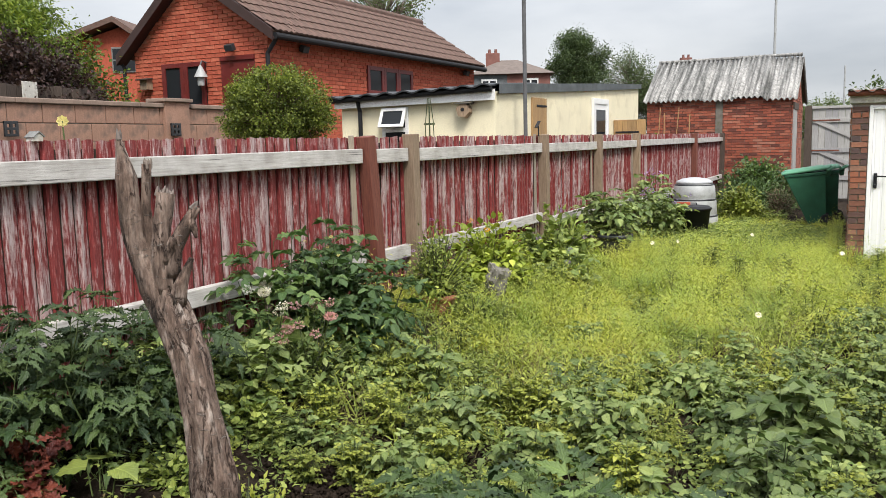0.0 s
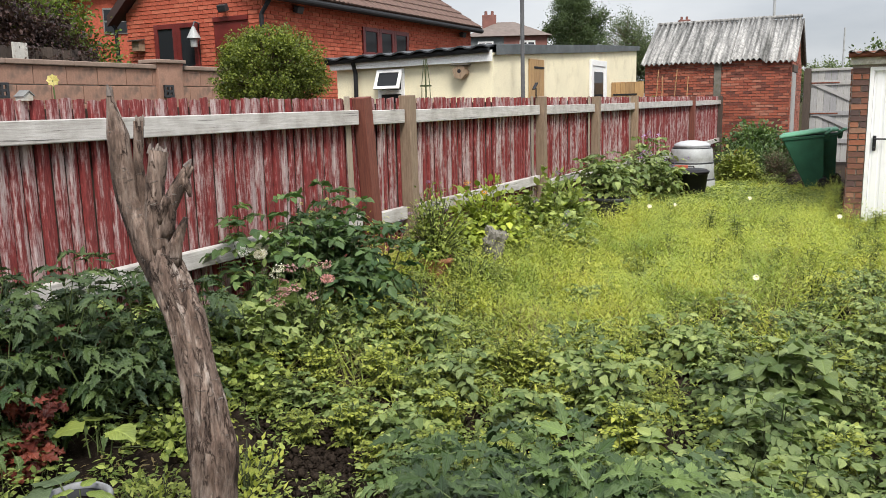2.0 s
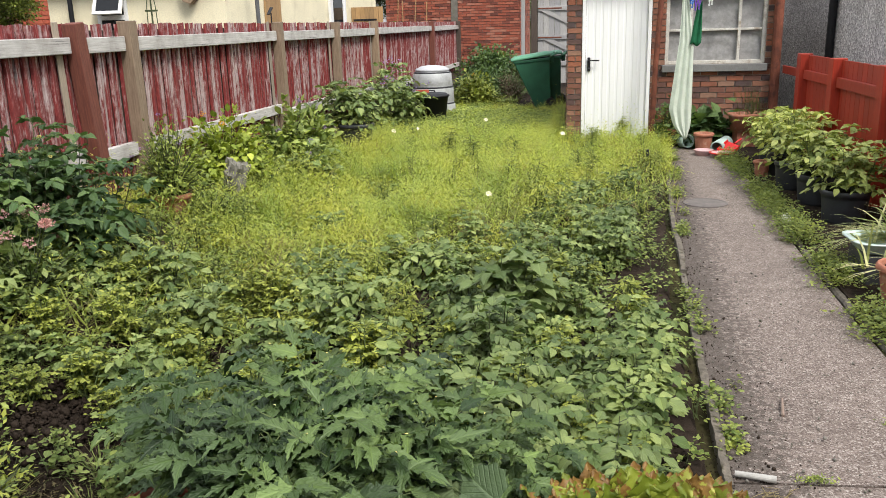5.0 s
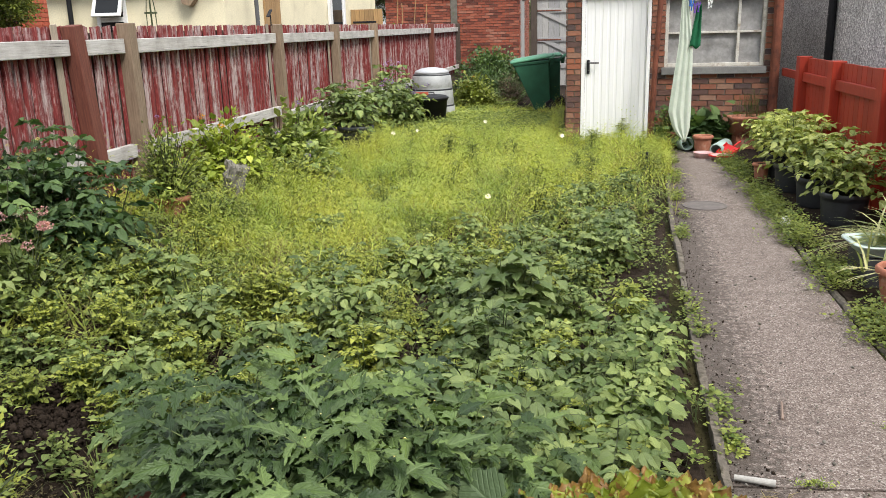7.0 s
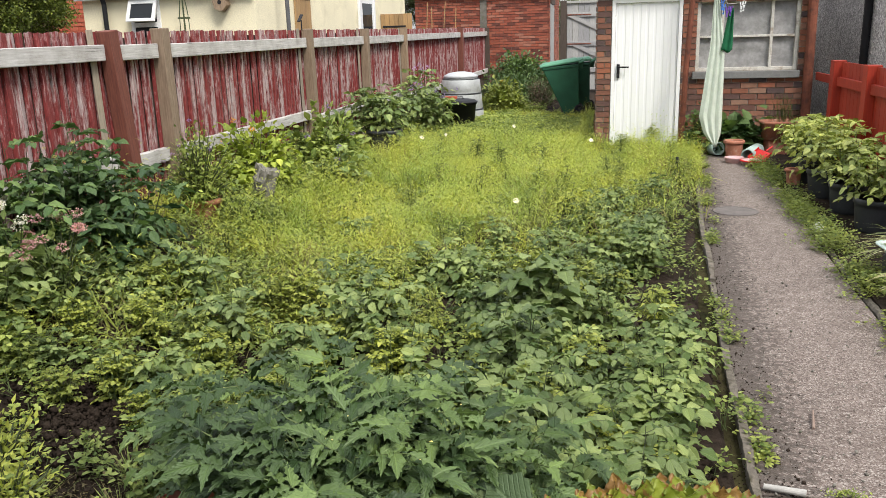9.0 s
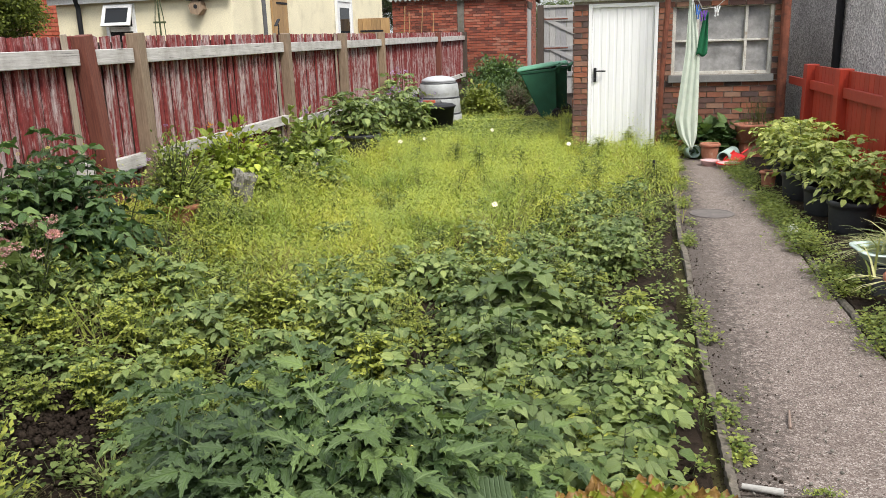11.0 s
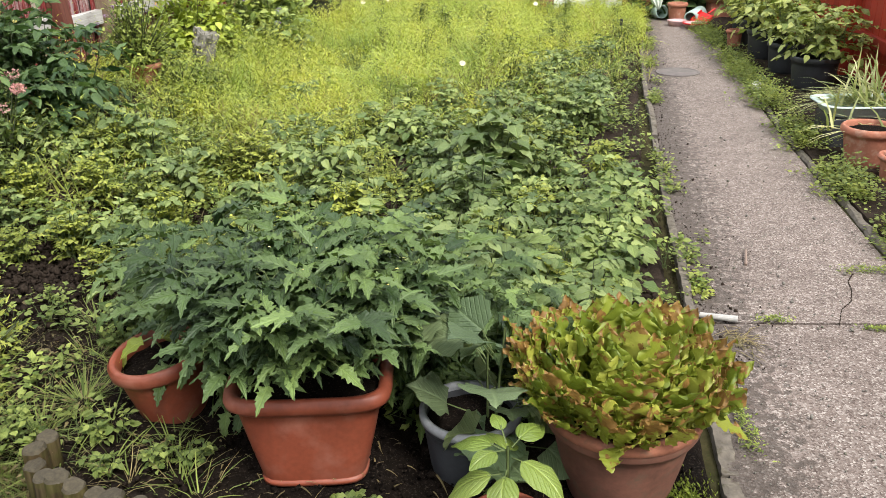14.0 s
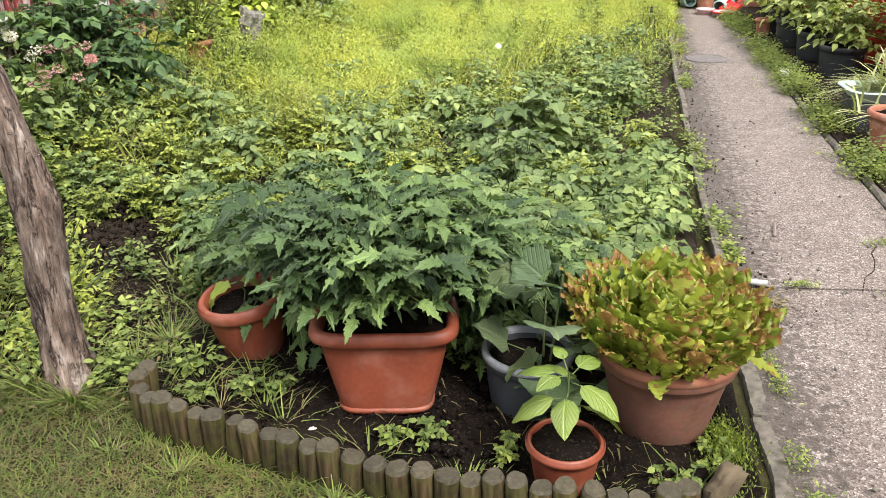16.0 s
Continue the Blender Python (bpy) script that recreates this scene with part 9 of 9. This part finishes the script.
# grass tufts and dead stalks among the pots, the trunk's foot and the log edging
def tufts():
    g, s = Leaves(), Leaves()
    spots2 = [(-2.2, 1.78), (-2.05, 1.86), (-1.95, 1.70), (-2.3, 1.95), (-1.86, 1.62), (-2.5, 1.86), (-2.62, 1.66), (-2.8, 1.72), (-2.74, 1.92), (-2.45, 2.05), (-2.9, 2.1), (-2.55, 2.3), (-3.1, 1.95), (-1.55, 1.5), (-0.6, 1.5), (-0.84, 1.42), (-1.25, 1.42), (-2.35, 1.42), (-2.1, 1.36), (-1.6, 1.30), (-1.3, 1.24), (-0.95, 1.22), (-0.72, 1.25), (-0.45, 1.36), (-3.3, 2.3), (-2.3, 2.4), (-2.7, 2.6), (-2.15, 2.25), (-2.4, 2.25), (-2.05, 2.5), (-2.25, 2.6), (-2.5, 2.45), (-2.95, 2.3), (-1.95, 1.95), (-2.35, 1.75), (-2.1, 1.68), (-3.0, 1.8), (-3.2, 2.1)]
    for x, y in spots2:
        n = int(rng.integers(60, 150)) * (2 if x < -2.4 else 1) // (3 if x > -2.4 and 1.45 < y < 2.0 else 1)
        a = rng.uniform(0, math.tau, n)
        q = np.abs(rng.normal(0, 0.05, n))
        P = np.stack([x + np.cos(a) * q, y + np.sin(a) * q, np.full(n, gz(x, y) - 0.01)], 1)
        D = np.stack([np.cos(a) * 0.7, np.sin(a) * 0.7, np.ones(n)], 1) + rng.normal(0, 0.2, (n, 3))
        L = rng.uniform(0.05, 0.2, n) * (0.4 if y < 1.45 else 0.9)
        U = -np.stack([np.cos(a), np.sin(a), np.full(n, 0.2)], 1)
        k = rng.random(n) < 0.3
        g.add(BLADE, P[~k], D[~k], U[~k], L[~k], rng.uniform(0.003, 0.006, (~k).sum()), rng.uniform(0.1, 0.8, (~k).sum()), 0.2)
        s.add(BLADE, P[k], D[k], U[k], L[k], 0.003, 0.5, 0.2)
    tagged(part("grass_tufts", g.mesh("grass_tufts", "leaf_weed"), None), "loose green grass tufts in the soil", "grass", kind="stuff")
    tagged(part("dry_stalks", s.mesh("dry_stalks", "leaf_straw"), None), "thin dry stalks among the tufts", "grass", kind="stuff")


tufts()


# yellow-green feathery plants scattered between the potatoes
fluffy = []
for k in range(3):
    lv, st = compound_plant(900 + k, 0.30, 0.16, 9, 8, 9, 0.024, OVATE, 0.1, 0.7, 0.2, 0.75)
    fluffy.append(plant_thing("fat_hen", lv, st, "leaf_lime_soft", "stem", pose(0, 0, -5), "feathery yellow-green weed among the potatoes", "weed", "feathery weeds"))
fl_spots = [(-3.55, 3.55), (-3.3, 3.75), (-3.75, 3.3), (-3.0, 3.7), (-2.75, 3.45), (-3.6, 2.75), (-2.45, 3.1), (-2.6, 4.2), (-1.85, 3.6), (-1.5, 3.9), (-0.95, 3.7), (-3.85, 4.2), (-3.4, 4.4), (-2.2, 4.7), (-1.4, 5.3), (-0.9, 6.1), (-1.2, 3.1), (-0.85, 2.9)]
rf = random.Random(5)
fl_spots += [(rf.uniform(-3.9, -2.2), rf.uniform(2.75, 4.3)) for _ in range(22)] + [(rf.uniform(-2.4, -0.7), rf.uniform(2.6, 5.2)) for _ in range(30)]
for n, (x, y) in enumerate(fl_spots):
    m = pose(x, y, gz(x, y) - 0.01, rr_.uniform(-8, 8), rr_.uniform(-8, 8), rr_.uniform(0, 360)) @ Matrix.Scale(rr_.uniform(0.75, 1.15), 4)
    if n < 3:
        fluffy[n].matrix_world = m
    else:
        copy_thing(fluffy[n % 3], m)

# little pale bird house on the fence top
bh = empty("bird_house", -4.585, 2.68, 1.742, 90, label="tiny pale wooden bird house on the fence top", category="bird house")
part("body", prism([(-0.025, 0.0), (0.025, 0.0), (0.025, 0.025), (0.0, 0.045), (-0.025, 0.025)], -0.03, 0.03), "fascia", bh)
for sg in (-1, 1):
    part("roof", box(0.0, -0.036, 0.0, 0.042, 0.036, 0.005, 0.001), "sill", bh, at=pose(0, 0, 0.047, 0, 40 if sg > 0 else 140, 0))

JOINT_TUFTS = [(0.0, 2.873, 0.035, 0.01, 160, 0.02), (0.366, 2.835, 0.03, 0.008, 110, 0.015), (0.50, 3.37, 0.06, 0.012, 220, 0.03), (-0.245, 2.5, 0.012, 0.03, 90, 0.03), (-0.255, 2.2, 0.014, 0.07, 170, 0.03), (-0.25, 2.05, 0.018, 0.04, 120, 0.04), (-0.285, 1.66, 0.02, 0.035, 130, 0.05), (-0.27, 1.46, 0.03, 0.04, 200, 0.04), (-0.28, 1.3, 0.03, 0.05, 200, 0.04)]
CRACK = [(0.244, 2.858), (0.292, 2.996), (0.355, 3.078), (0.39, 3.185), (0.401, 3.27), (0.45, 3.36)]

# dry litter round the trunk's foot, clods on the bare patch
li, cl2 = Leaves(), Leaves()
k = 1500
lx_, ly_ = rng.normal(-2.95, 0.38, k), rng.normal(2.15, 0.28, k)
az_ = rng.uniform(0, math.tau, k)
lz_ = np.array([gz(p, q) for p, q in zip(lx_, ly_)]) + 0.012 + 0.03 * rng.random(k)
li.add(LANCE, np.stack([lx_, ly_, lz_], 1), np.stack([np.cos(az_), np.sin(az_), rng.uniform(-0.2, 0.3, k)], 1), np.tile([0, 0, 1.0], (k, 1)) + rng.normal(0, 0.3, (k, 3)), rng.uniform(0.015, 0.06, k), rng.uniform(0.004, 0.014, k), 0.3, 0.3)
tagged(part("leaf_litter", li.mesh("leaf_litter", "leaf_thatch"), None), "dry brown leaf litter round the dead trunk", "litter", kind="stuff")
k = 2600
lx_, ly_ = rng.normal(-3.1, 0.18, k), rng.normal(2.95, 0.16, k)
lz_ = np.array([gz(p, q) for p, q in zip(lx_, ly_)]) + 0.02
cs_ = rng.uniform(0.006, 0.022, k) * (1 + 1.3 * (rng.random(k) < 0.1))
cl2.add(CLOD, np.stack([lx_, ly_, lz_], 1), rng.normal(0, 1, (k, 3)), rng.normal(0, 1, (k, 3)), cs_, cs_ * 1.2, 0.0, 0.0)
tagged(part("soil_clods", cl2.mesh("soil_clods", "soil"), None), "brown clods on the bare patch of the bed", "soil", kind="stuff")

wl_ = Leaves()
k = 230
lx_, ly_ = rng.uniform(-2.3, -0.55, k), rng.uniform(1.42, 1.95, k)
az_ = rng.uniform(0, math.tau, k)
keep = np.array([q > bed_front(p) + 0.06 for p, q in zip(lx_, ly_)])
lx_, ly_, az_ = lx_[keep], ly_[keep], az_[keep]
k = len(lx_)
wl_.add(BLADE, np.stack([lx_, ly_, np.full(k, 0.052)], 1), np.stack([np.cos(az_), np.sin(az_), rng.uniform(-0.1, 0.25, k)], 1), np.tile([0, 0, 1.0], (k, 1)), rng.uniform(0.012, 0.05, k) * (1 + 1.2 * (rng.random(k) < 0.08)), rng.uniform(0.002, 0.007, k), 0.4, 0.2)
tagged(part("dry_scraps", wl_.mesh("dry_scraps", "leaf_thatch"), None), "dry stalks and leaf scraps on the soil", "litter", kind="stuff")

# moss and seedlings in the path's joint and along its chipped edge
jm = Leaves()
for jx, jy, rx_, ry_, k, hh in JOINT_TUFTS:
    x_, y_ = jx + rng.normal(0, rx_, k), jy + rng.normal(0, ry_, k)
    a_ = rng.uniform(0, math.tau, k)
    jm.add(LANCE, np.stack([x_, y_, 0.004 + hh * rng.random(k)], 1), np.stack([np.cos(a_), np.sin(a_), rng.uniform(0, 1.2, k)], 1), np.tile([0, 0, 1.0], (k, 1)) + rng.normal(0, 0.4, (k, 3)), rng.uniform(0.008, 0.022, k), 0.007, 0.2, 0.2)
tagged(part("joint_moss", jm.mesh("joint_moss", "leaf_weed"), None), "small tufts of moss and weed in the path joint", "moss", kind="stuff")
bm = bmesh.new()
for (ax, ay), (bx, by) in zip(CRACK, CRACK[1:]):
    for q in range(4):
        p0, p1 = Vector((ax, ay, 0.001)).lerp(Vector((bx, by, 0.001)), q / 4), Vector((ax, ay, 0.001)).lerp(Vector((bx, by, 0.001)), (q + 1) / 4)
        wob = Vector((noise.noise(p0 * 60), noise.noise(p0 * 60 + Vector((9, 0, 0))), 0)) * 0.006
        join(bm, tube([p0 + wob, (p0 + p1) / 2 - wob * 0.5, p1 + wob * 0.3], [0.0014, 0.0034, 0.0012], 5))
tagged(part("path_crack", bm, "soil"), "dark dirt-filled crack in the concrete path", "crack", kind="structure")

gr = Leaves()
k = 2200
gx_, gy_ = rng.uniform(-0.3, 0.62, k), 1.0 + 8.0 * rng.random(k) ** 1.2
gs_ = rng.uniform(0.003, 0.010, k) * (1 + 1.2 * (rng.random(k) < 0.06))
gr.add(CLOD, np.stack([gx_ + 0.07 * np.maximum(0, gy_ - 4.7), gy_, np.full(k, 0.004)], 1), rng.normal(0, 1, (k, 3)), rng.normal(0, 1, (k, 3)), gs_, gs_ * 1.2, 0.0, 0.0)
tagged(part("path_grit", gr.mesh("path_grit", "stone"), None), "loose grit and small stones on the path", "grit", kind="stuff")

tall = []
for k in range(2):
    lv, st = compound_plant(960 + k, 0.38, 0.14, 5, 7, 5, 0.05, LANCE, 0.15, 0.5, 0.2, 0.34)
    tall.append(plant_thing("tall_weed", lv, st, "leaf_lime_soft", "stem", pose(0, 0, -5), "willowy green weed standing in the grass", "weed", "tall weeds"))
rw = random.Random(77)
for n in range(70):
    y = 4.2 + 8.5 * rw.random() ** 1.3
    x = rw.uniform(-3.8, bed_edge(y) - 0.15)
    m = pose(x, y, gz(x, y) - 0.01, rw.uniform(-8, 8), rw.uniform(-8, 8), rw.uniform(0, 360)) @ Matrix.Scale(rw.uniform(0.6, 1.1), 4)
    if n < 2:
        tall[n].matrix_world = m
    else:
        copy_thing(tall[n % 2], m)
